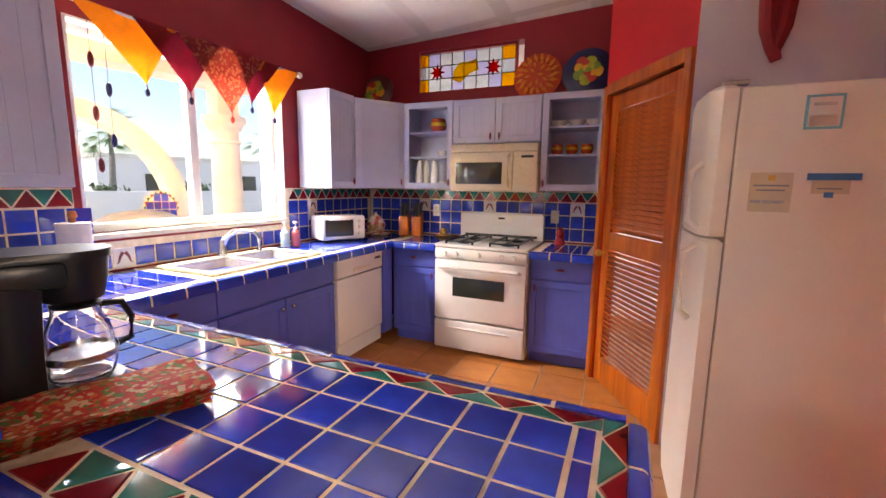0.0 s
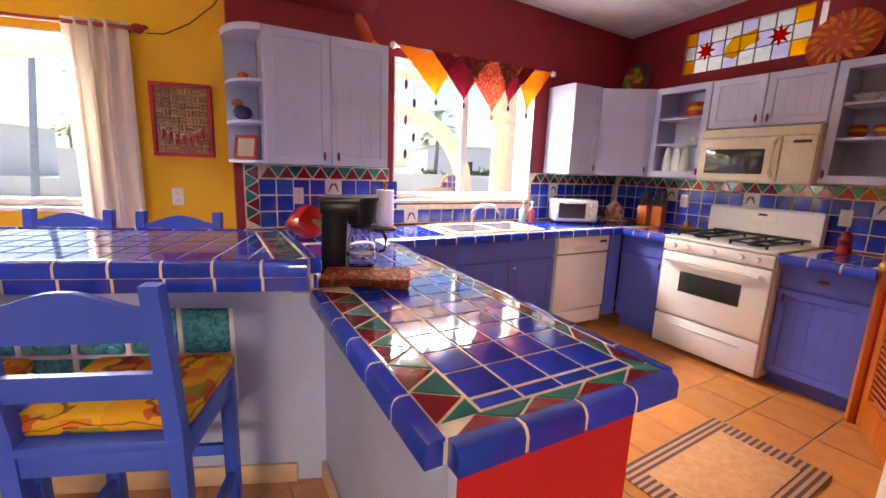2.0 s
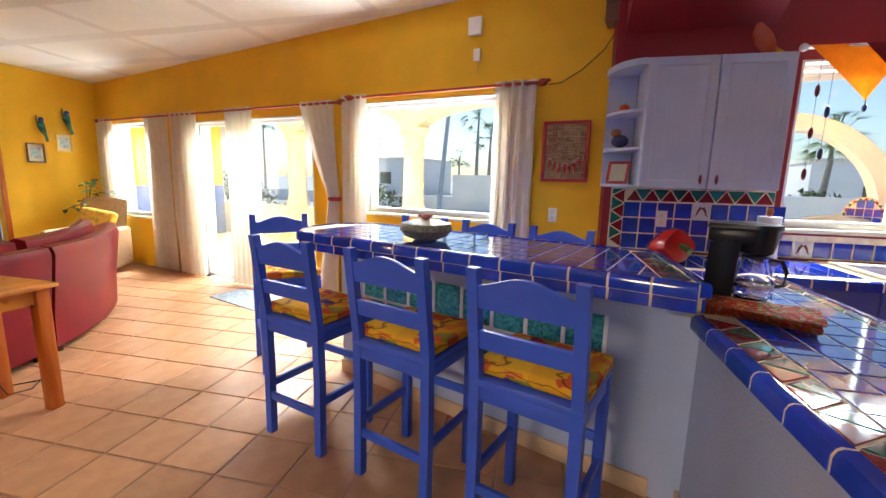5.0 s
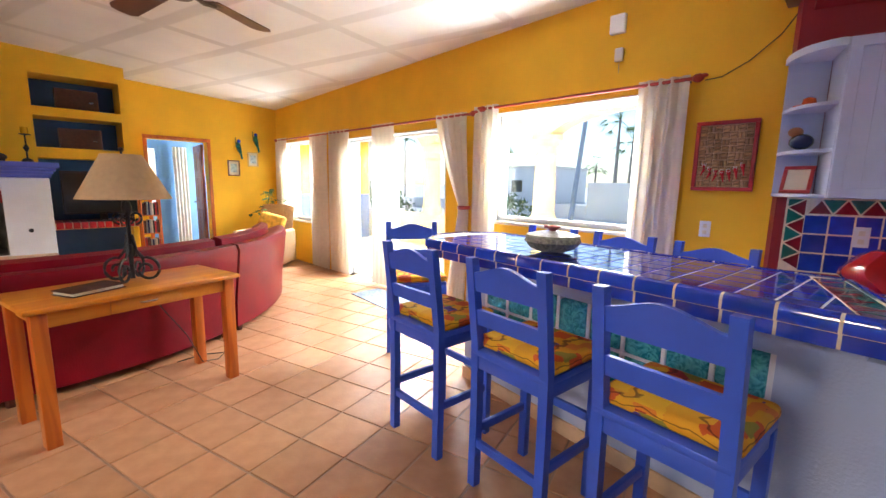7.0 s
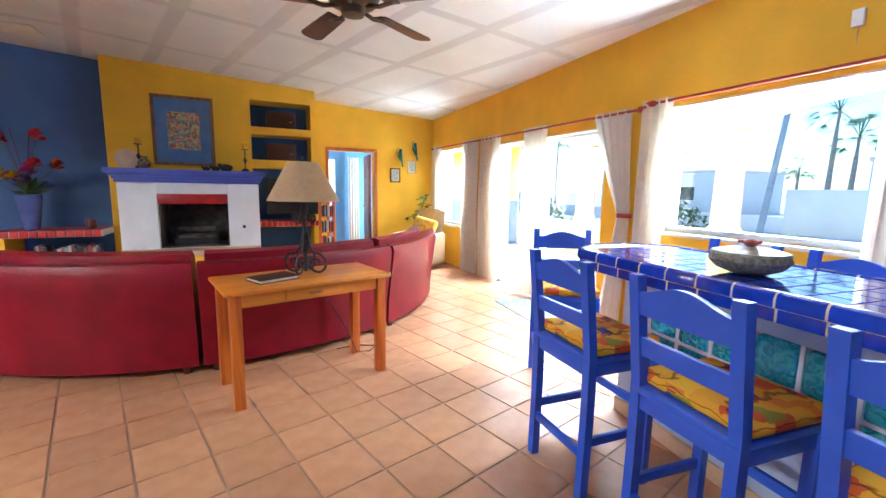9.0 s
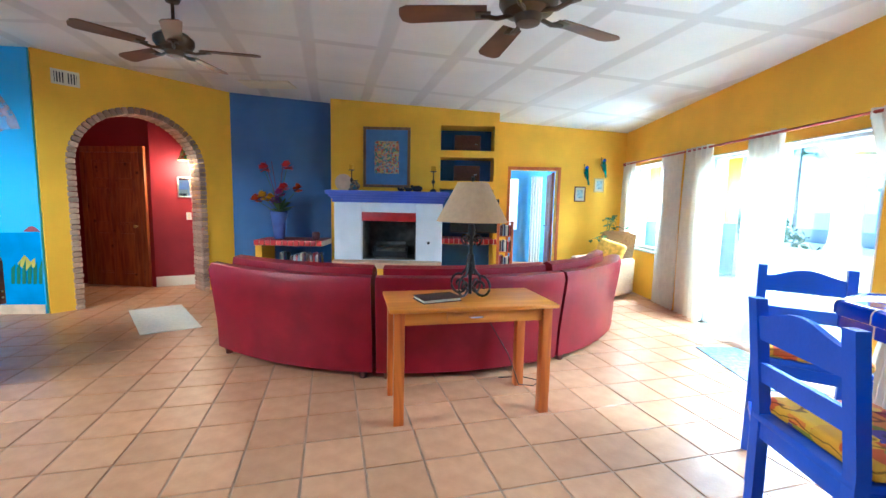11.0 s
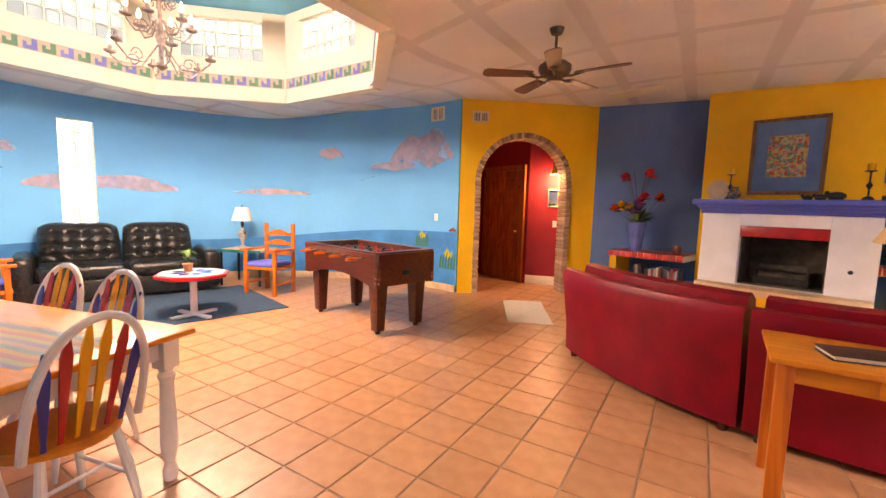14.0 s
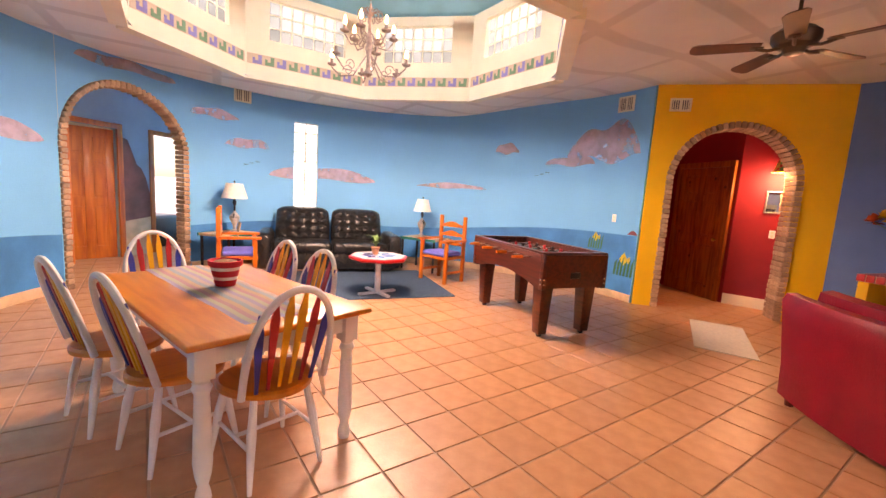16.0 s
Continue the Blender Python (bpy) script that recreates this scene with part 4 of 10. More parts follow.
def fridge():
    o = thing("refrigerator", K(2.80, 1.69) @ Matrix.Diagonal((1, 0.84, 1.055, 1)), "off-white top-freezer refrigerator with magnets on its side", "refrigerator")
    bm = bmesh.new()
    box(bm, 0.085, 0.76, 0, 0.74, 0.02, 1.66, 0.012)
    part("body", bm, FRIDGEM, o)
    for n, z0, z1 in (("freezer_door", 1.165, 1.67), ("fridge_door", 0.08, 1.155)):
        bm = bmesh.new()
        pr = [(0.08, 0.0), (0.08, 0.74), (0.0 + 0.035, 0.74), (0.006, 0.70), (0.0, 0.6), (-0.012, 0.37), (0.0, 0.14), (0.006, 0.04), (0.035, 0.0)]
        prism(bm, pr, z0, z1, 0.012)
        d = part(n, bm, FRIDGEM, o)
        bm = bmesh.new()
        za, zb = (1.19, 1.42) if n == "freezer_door" else (0.85, 1.13)
        tube(bm, [(0.0, 0.06, za), (-0.035, 0.06, za + 0.03), (-0.035, 0.06, zb - 0.03), (0.0, 0.06, zb)], 0.012)
        part("handle", bm, FRIDGEM, d)
        bm = bmesh.new()
        box(bm, 0.08, 0.0855, 0.01, 0.73, z0 + 0.01, z1 - 0.01)
        part("gasket", bm, GASKET, d, "grey rubber gasket")
    bm = bmesh.new()
    box(bm, 0.03, 0.11, 0.01, 0.06, 1.67, 1.685, 0.004)
    part("hinge", bm, GASKET, o)
    bm = bmesh.new()
    box(bm, 0.02, 0.09, 0.02, 0.72, 0.0, 0.075)
    part("kick_plate", bm, GASKET, o)


GASKET = mat("grey_rubber", (0.35, 0.34, 0.32), 0.6)
fridge()


def fridge_card(x, z, w, h, material, label, extra=()):
    o = thing("fridge_magnet", K(2.80 + x, 1.688, z), label, "magnet", "magnets on the fridge")
    bm = bmesh.new()
    box(bm, 0, w, -0.003, 0.0, 0, h)
    part("card", bm, material, o)
    for nm, x0, x1, z0, z1, mm in extra:
        bm = bmesh.new()
        box(bm, x0, x1, -0.0045, -0.0031, z0, z1)
        part(nm, bm, mm, o)


PAPER = mat("cream_paper", (0.62, 0.56, 0.42), 0.8)
INKB = mat("blue_tape", (0.05, 0.20, 0.55), 0.6)
INKG = mat("grey_ink", (0.25, 0.28, 0.30), 0.8)
CYANC = mat("cyan_card", (0.15, 0.50, 0.60), 0.6)
PINKC = mat("pink_print", (0.75, 0.45, 0.40), 0.7)
fridge_card(0.267, 1.60, 0.10, 0.11, CYANC, "small cyan-framed card stuck on the fridge", [("print", 0.008, 0.092, 0.008, 0.102, WHITE_E), ("print", 0.014, 0.086, 0.012, 0.045, PINKC), ("writing", 0.02, 0.08, 0.075, 0.085, INKG)])
fridge_card(0.14, 1.325, 0.12, 0.135, PAPER, "grey business-card magnet with blue writing", [("writing", 0.01, 0.11, 0.088, 0.094, INKG), ("writing", 0.02, 0.10, 0.072, 0.078, INKG), ("emblem", 0.05, 0.07, 0.108, 0.126, BRASS)])
fridge_card(0.31, 1.39, 0.10, 0.06, PAPER, "small note held by blue tape on the fridge", [("tape", -0.015, 0.125, 0.045, 0.068, INKB), ("dot", 0.035, 0.06, -0.012, 0.006, INKB), ("writing", 0.015, 0.08, 0.015, 0.02, INKG)])


def text_line(name, body, size, m, material, parent):
    c = bpy.data.curves.new(name, "FONT")
    c.body, c.size, c.extrude = body, size, 0.0006
    o = new(name, c)
    c.materials.append(material)
    dg = bpy.context.evaluated_depsgraph_get()
    me = bpy.data.meshes.new_from_object(o.evaluated_get(dg))
    bpy.data.objects.remove(o)
    p = new(name, me)
    p.parent = parent
    p.matrix_basis = m
    return p


card = [o for o in scene.objects if o.get("label", "").startswith("grey business")][0]
text_line("lettering", "FREE DELIVERY", 0.0145, pose(0.006, -0.0036, 0.03, 90, 0, 0), INKB, card)


def pantry_door():
    L = pl - 0.11
    o = thing("pantry_door", along(k2, k3) @ pose(0.05, 0, 0), "orange pine louvred pantry door, closed", "door")
    bm = bmesh.new()
    box(bm, -0.05, 0.0, -0.10, 0.025, 0, 2.08, 0.004)
    box(bm, L, L + 0.05, -0.10, 0.025, 0, 2.08, 0.004)
    box(bm, 0.0, L, -0.10, 0.025, 2.02, 2.09, 0.004)
    part("frame", bm, PINE, o)
    bm = bmesh.new()
    for x in (0.005, L - 0.095):
        box(bm, x, x + 0.09, -0.05, -0.012, 0.01, 2.01, 0.003)
    for z0, z1 in ((0.01, 0.2), (0.98, 1.10), (1.91, 2.01)):
        box(bm, 0.095, L - 0.095, -0.05, -0.012, z0, z1, 0.003)
    d = part("door_leaf", bm, PINE, o)
    me = None
    for z0, z1 in ((0.205, 0.975), (1.105, 1.905)):
        n = round((z1 - z0) / 0.034)
        for k in range(n):
            if me is None:
                bm = bmesh.new()
                box(bm, 0.095, L - 0.095, -0.021, 0.021, -0.004, 0.004)
                me = mesh_of("slat", bm, PINE)
            piece(me, d, pose(0, -0.03, z0 + 0.017 + (z1 - z0) * k / n, 48, 0, 0), "slat")
    bm = bmesh.new()
    ball(bm, (L - 0.05, 0.035, 0.95), 0.025)
    rod(bm, (L - 0.05, -0.012, 0.95), (L - 0.05, 0.03, 0.95), 0.009)
    part("knob", bm, BRASS, o)


pantry_door()


# ======== bar ========
BA, BB = (1.889, -3.502), (1.66, -5.69)
BARM = along(BA, BB)              # x along the bar, the open side of the room towards -y local... see offsets
BL = math.dist(BA, BB)


def bar():
    # local: x runs from the kitchen end to the far end; y grows towards the room side
    m = along(BA, BB)
    o = thing("bar_counter", m, "raised cobalt tiled bar top with double row of edge tiles", "bar counter")
    outline = [(0.02, -0.03), (BL - 0.06, -0.03), (BL + 0.12, -0.25), (BL + 0.12, -0.48), (BL - 0.06, -0.68), (0.25, -0.68)]
    # y towards the room is +, the bar lies towards -y
    bm = bmesh.new()
    prism(bm, outline, 0.985, 1.052)
    part("slab", bm, GROUT, o, "cream grout bed")
    nx, ny = int(BL / T), 6
    for i in range(1, nx + 1):
        for j in range(ny):
            x, y = T * (i + 0.5), -0.035 - T * (j + 0.5)
            if x < BL - 0.03 - max(0, abs(y + 0.36) - 0.2) * 0.6 and y > -0.67:
                h = T / 2 - 0.0045
                sq = [(x - h, y - h), (x + h, y - h), (x + h, y + h), (x - h, y + h)]
                cut = clipped(sq, lambda p: (p[0] - 0.02) * 0.943 + (p[1] + 0.03) * 0.334 - 0.114)
                if cut == sq:
                    piece(TQ, o, pose(x, y, 1.052))
                elif len(cut) > 2 and max(p[0] for p in cut) - min(p[0] for p in cut) > 0.012:
                    bm = bmesh.new()
                    prism(bm, cut, 1.052, 1.055)
                    part("tile", bm, BLUE_T, o)
    tri_tiles(o, 0.01, 0.68, -0.108, -0.004, 1.052, pose(0.02, -0.03, 0, 0, 0, math.degrees(math.atan2(-0.65, 0.23))) @ Matrix.Diagonal((1, -1, 1, 1)), 6)
    k = len(outline)
    nose = bullnose(0.155)
    low = bmesh.new()
    prism(low, [(0.005, 0), (0.15, 0), (0.15, -0.012), (0.005, -0.012)], 0.0, 0.048, 0.003)
    low = mesh_of("edge_tile", low, BLUE_T)
    c = (BL / 2, -0.35)
    for a, b in zip(outline, outline[1:] + outline[:1]):
        n0 = (b[1] - a[1], a[0] - b[0])
        if n0[0] * (a[0] - c[0]) + n0[1] * (a[1] - c[1]) < 0:
            a, b = b, a
        L = math.dist(a, b)
        n = max(1, round(L / 0.155))
        mm = along(a, b)
        grout_core(o, mm @ pose(0, 0, 1.06), L, True)
        for q in range(n):
            piece(nose, o, mm @ pose(L * q / n, 0, 1.06) @ Matrix.Diagonal((L / n / 0.155, 1, 1, 1)), "edge_tile")
            piece(low, o, mm @ pose(L * q / n, -0.012, 0.952) @ Matrix.Diagonal((L / n / 0.155, 1, 1, 1)), "edge_tile")


bar()
# half wall below the bar, with a glass-block inset
hp, hq = (1.60, -3.60), (1.285, -5.62)
HL = math.dist(hp, hq)
HM = along(hp, hq)
hm = wall_bm(HL, 0.15, 0.985, [(0.24, HL - 0.22, 0.40, 0.80)])
struct("wall_bar_end", wall_bm(0.32, 0.15, 0.862), BARWALL, along((hp[0] + 0.0493, hp[1] + 0.3162), hp), "pale lavender plaster where the bar wall meets the peninsula")
struct("wall_bar", hm, BARWALL, HM, "pale lavender plaster half wall under the bar")
AQUA = glassy("aqua_glass_block", (0.05, 0.46, 0.52), 0.16, 1.3)
an = AQUA.node_tree
an.nodes["Principled BSDF"].inputs["Transmission Weight"].default_value = 0.45
aw1, ar1, ab1, ac1 = an.nodes.new("ShaderNodeTexNoise"), an.nodes.new("ShaderNodeValToRGB"), an.nodes.new("ShaderNodeBump"), an.nodes.new("ShaderNodeTexCoord")
aw1.inputs["Scale"].default_value, aw1.inputs["Distortion"].default_value, aw1.inputs["Detail"].default_value = 22, 2.5, 2
ar1.color_ramp.elements[0].color, ar1.color_ramp.elements[1].color = (0.01, 0.30, 0.38, 1), (0.14, 0.72, 0.78, 1)
ar1.color_ramp.elements[0].position, ar1.color_ramp.elements[1].position = 0.38, 0.62
ab1.inputs["Strength"].default_value, ab1.inputs["Distance"].default_value = 0.7, 0.02
an.links.new(ac1.outputs["Object"], aw1.inputs["Vector"])
an.links.new(aw1.outputs["Fac"], ar1.inputs[0])
an.links.new(ar1.outputs[0], an.nodes["Principled BSDF"].inputs["Base Color"])
an.links.new(aw1.outputs["Fac"], ab1.inputs["Height"])
an.links.new(ab1.outputs[0], an.nodes["Principled BSDF"].inputs["Normal"])


def bar_blocks():
    o = thing("glass_block_panel", HM, "aqua glass-block panel set in the bar wall", "glass blocks")
    n = 8
    w = (HL - 0.46) / n
    bm = bmesh.new()
    for r in range(2):
        box(bm, 0.24, HL - 0.22, -0.13, 0.0045, 0.40 + 0.2 * r - 0.007, 0.40 + 0.2 * r + 0.007)
    for k in range(n + 1):
        box(bm, 0.24 + w * k - 0.009, 0.24 + w * k + 0.009, -0.13, 0.004, 0.40, 0.80)
    part("mortar", bm, WHITEP, o)
    for k in range(n):
        for r in range(2):
            bm = bmesh.new()
            box(bm, 0.250 + w * k, 0.230 + w * (k + 1), -0.14, 0.012, 0.406 + 0.2 * r, 0.594 + 0.2 * r, 0.02, 2)
            part("glass_block", bm, AQUA, o)


bar_blocks()
bm = bmesh.new()
box(bm, 0, HL, 0.001, 0.02, 0, 0.09, 0.006)
struct("baseboard_bar", bm, BASE_T, HM, "tan tile baseboard")


def cushion_mat():
    m, t, b = nodes_of("patchwork_cushion_print")
    n, l = t.nodes, t.links
    co = n.new("ShaderNodeTexCoord")
    v = n.new("ShaderNodeTexVoronoi")
    v.distance, v.inputs["Scale"].default_value = "CHEBYCHEV", 13
    l.new(co.outputs["Object"], v.inputs["Vector"])
    sp = n.new("ShaderNodeSeparateColor")
    l.new(v.outputs["Color"], sp.inputs[0])
    r = n.new("ShaderNodeValToRGB")
    r.color_ramp.interpolation = "CONSTANT"
    cols = [(0.0, (0.76, 0.36, 0.015)), (0.22, (0.62, 0.10, 0.015)), (0.38, (0.80, 0.44, 0.02)), (0.58, (0.30, 0.26, 0.03)), (0.66, (0.72, 0.22, 0.02)), (0.85, (0.38, 0.03, 0.02)), (0.93, (0.10, 0.05, 0.26))]
    r.color_ramp.elements[0].position, r.color_ramp.elements[0].color = cols[0][0], (*cols[0][1], 1)
    r.color_ramp.elements[1].position, r.color_ramp.elements[1].color = cols[1][0], (*cols[1][1], 1)
    for p, c in cols[2:]:
        r.color_ramp.elements.new(p).color = (*c, 1)
    l.new(sp.outputs[0], r.inputs[0])
    w = n.new("ShaderNodeTexWave")
    w.wave_type, w.inputs["Scale"].default_value, w.inputs["Distortion"].default_value = "RINGS", 11, 5
    l.new(co.outputs["Object"], w.inputs["Vector"])
    wr = n.new("ShaderNodeValToRGB")
    wr.color_ramp.elements[0].position, wr.color_ramp.elements[1].position = 0.02, 0.08
    wr.color_ramp.elements[0].color, wr.color_ramp.elements[1].color = (0.35, 0.3, 0.3, 1), (1, 1, 1, 1)
    l.new(w.outputs["Fac"], wr.inputs[0])
    mx = n.new("ShaderNodeMixRGB")
    mx.blend_type, mx.inputs[0].default_value = "MULTIPLY", 1
    l.new(r.outputs[0], mx.inputs[1])
    l.new(wr.outputs[0], mx.inputs[2])
    l.new(mx.outputs[0], b.inputs["Base Color"])
    b.inputs["Roughness"].default_value = 0.85
    return m


PATCH = cushion_mat()


def stool(m):
    o = thing("bar_stool", m, "cobalt painted ladder-back bar stool with patchwork cushion", "stool", "stools round the bar")
    W, D, S = 0.19, 0.18, 0.68
    for y in (-W, W):
        bm = bmesh.new()
        prof = [(D, 0), (D - 0.005, 0.4), (D, 0.70), (D + 0.05, 1.10)]
        for (xa, za), (xb, zb) in zip(prof, prof[1:]):
            vs = []
            for x, z in ((xa, za), (xb, zb)):
                vs += [[bm.verts.new((x + dx, y + dy, z)) for dx, dy in ((-.02, -.021), (.02, -.021), (.02, .021), (-.02, .021))]]
            for i in range(4):
                bm.faces.new((vs[0][i], vs[0][(i + 1) % 4], vs[1][(i + 1) % 4], vs[1][i]))
            bm.faces.new(vs[0][::-1])
            bm.faces.new(vs[1])
        bmesh.ops.remove_doubles(bm, verts=bm.verts, dist=1e-4)
        part("back_leg", bm, STOOLBLUE, o)
        bm = bmesh.new()
        box(bm, -D - 0.02, -D + 0.02, y - 0.021, y + 0.021, 0, S - 0.03, 0.003)
        part("front_leg", bm, STOOLBLUE, o)
        bm = bmesh.new()
        box(bm, -D, D, y - 0.011, y + 0.011, 0.26, 0.30, 0.003)
        part("side_rail", bm, STOOLBLUE, o)
        bm = bmesh.new()
        box(bm, -D, D, y - 0.011, y + 0.011, S - 0.09, S - 0.03, 0.003)
        part("side_apron", bm, STOOLBLUE, o)
    for x, z in ((-D, 0.36), (D, 0.20)):
        bm = bmesh.new()
        box(bm, x - 0.011, x + 0.011, -W, W, z, z + 0.04, 0.003)
        part("stretcher", bm, STOOLBLUE, o)
    for x in (-D, D):
        bm = bmesh.new()
        box(bm, x - 0.011, x + 0.011, -W, W, S - 0.09, S - 0.03, 0.003)
        part("apron", bm, STOOLBLUE, o)

    def rail(z0, z1, wave, x):
        bm = bmesh.new()
        n = 16
        top, bot = [], []
        for i in range(n + 1):
            a = -1 + 2 * i / n
            up = z1 + (0.022 * math.cos(a * math.pi) * wave)
            yy = a * W
            top.append((yy, up))
            bot.append((yy, z0))
        rows = []
        for xo in (-0.011, 0.011):
            rows.append(([bm.verts.new((x + xo + (z0 - 0.7) * 0.125, yy, z)) for yy, z in bot], [bm.verts.new((x + xo + (z1 - 0.7) * 0.125, yy, z)) for yy, z in top]))
        for i in range(n):
            bm.faces.new((rows[0][0][i], rows[0][1][i], rows[0][1][i + 1], rows[0][0][i + 1]))
            bm.faces.new((rows[1][0][i], rows[1][0][i + 1], rows[1][1][i + 1], rows[1][1][i]))
            bm.faces.new((rows[0][1][i], rows[1][1][i], rows[1][1][i + 1], rows[0][1][i + 1]))
            bm.faces.new((rows[0][0][i], rows[0][0][i + 1], rows[1][0][i + 1], rows[1][0][i]))
        return bm
    part("back_rail", rail(0.955, 1.06, 1, D), STOOLBLUE, o)
    part("back_rail", rail(0.80, 0.87, 0, D), STOOLBLUE, o)
    bm = bmesh.new()
    box(bm, -D - 0.025, D + 0.02, -W - 0.02, W + 0.02, S - 0.03, S, 0.008)
    part("seat", bm, STOOLBLUE, o)
    bm = bmesh.new()
    box(bm, -D - 0.03, D - 0.015, -W - 0.025, W + 0.025, S, S + 0.055, 0.024, 3)
    part("cushion", bm, PATCH, o, "patchwork orange, red and violet cushion")
    return o


S1 = stool(pose(1.90, -5.26, 0, 0, 0, -4))
for x, y, rz in ((1.94, -4.62, -6), (2.02, -4.01, -7)):
    copy_thing(S1, pose(x, y, 0, 0, 0, rz))
for x, y, rz in ((1.02, -4.25, 172), (0.90, -4.80, 172), (0.88, -5.34, 174), (1.35, -6.10, -123)):
    copy_thing(S1, pose(x, y, 0, 0, 0, rz))

# ======== living room ========
def strip_mat(name, cols, scale, axis=0):
    """Stripes of colours across one axis."""
    m, t, b = nodes_of(name)
    n, l = t.nodes, t.links
    co, sp, mu, fr, r = n.new("ShaderNodeTexCoord"), n.new("ShaderNodeSeparateXYZ"), n.new("ShaderNodeMath"), n.new("ShaderNodeMath"), n.new("ShaderNodeValToRGB")
    mu.operation, fr.operation, mu.inputs[1].default_value = "MULTIPLY", "FRACT", scale
    l.new(co.outputs["Object"], sp.inputs[0])
    l.new(sp.outputs[axis], mu.inputs[0])
    l.new(mu.outputs[0], fr.inputs[0])
    r.color_ramp.interpolation = "CONSTANT"
    k = len(cols)
    for i in range(2, k):
        r.color_ramp.elements.new(i / k)
    for i, c in enumerate(cols):
        r.color_ramp.elements[i].position, r.color_ramp.elements[i].color = i / k, (*c, 1)
    l.new(fr.outputs[0], r.inputs[0])
    l.new(r.outputs[0], b.inputs["Base Color"])
    b.inputs["Roughness"].default_value = 0.85
    return m


def console_table():
    m = pose(3.055, -6.87, 0, 0, 0, 12.3)
    o = thing("console_table", m, "honey pine console table with one drawer behind the sofa", "table")
    bm = bmesh.new()
    box(bm, -0.56, 0.56, -0.28, 0.28, 0.735, 0.762, 0.008)
    part("tabletop", bm, PINE_X, o)
    bm = bmesh.new()
    box(bm, -0.47, 0.47, 0.20, 0.222, 0.645, 0.734)
    box(bm, -0.47, 0.47, -0.222, -0.20, 0.645, 0.734)
    box(bm, -0.49, -0.47, -0.2, 0.2, 0.645, 0.734)
    box(bm, 0.47, 0.49, -0.2, 0.2, 0.645, 0.734)
    part("apron", bm, PINE_X, o)
    bm = bmesh.new()
    box(bm, -0.19, 0.19, 0.2225, 0.236, 0.652, 0.728, 0.003)
    d = part("drawer", bm, PINE_X, o)
    bm = bmesh.new()
    tube(bm, [(-0.045, 0.236, 0.69), (-0.035, 0.255, 0.69), (0.035, 0.255, 0.69), (0.045, 0.236, 0.69)], 0.006)
    part("handle", bm, STEEL, d)
    for x in (-0.495, 0.495):
        for y in (-0.215, 0.215):
            bm = bmesh.new()
            box(bm, x - 0.033, x + 0.033, y - 0.033, y + 0.033, 0.0, 0.734, 0.004)
            part("leg", bm, PINE, o)
    b = thing("leather_book", m @ pose(0.22, 0.05, 0.763, 0, 0, 14), "dark brown leather-bound book lying on the console table", "book")
    bm = bmesh.new()
    box(bm, -0.14, 0.14, -0.09, 0.09, 0, 0.006, 0.002)
    box(bm, -0.14, 0.14, -0.09, 0.09, 0.022, 0.028, 0.002)
    part("cover", bm, mat("brown_book_leather", (0.06, 0.018, 0.01), 0.85, vary=0.25, scale=30), b)
    bm = bmesh.new()
    box(bm, -0.13, 0.13, -0.085, 0.085, 0.006, 0.022)
    part("pages", bm, PAPER, b)


def scroll(cx, cz, r, turns, start, sgn=1, plane="xz", y=0.0):
    pts = []
    n = int(22 * turns)
    for i in range(n + 1):
        a = start + sgn * 2 * math.pi * turns * i / n
        rr = r * (1 - 0.72 * i / n)
        pts.append((cx + rr * math.cos(a), y, cz + rr * math.sin(a)) if plane == "xz" else (y, cx + rr * math.cos(a), cz + rr * math.sin(a)))
    return pts


SHADE = mat("tan_linen_shade", (0.54, 0.36, 0.19), 0.85, vary=0.06, scale=30, fine=200, bump=0.2)
SHADEW = mat("white_linen_shade", (0.66, 0.64, 0.62), 0.85, vary=0.06, scale=30, fine=200, bump=0.2)


PEWTER = mat("pale_pewter", (0.42, 0.40, 0.38), 0.45, 0.5, vary=0.25, scale=20, bump=0.2)


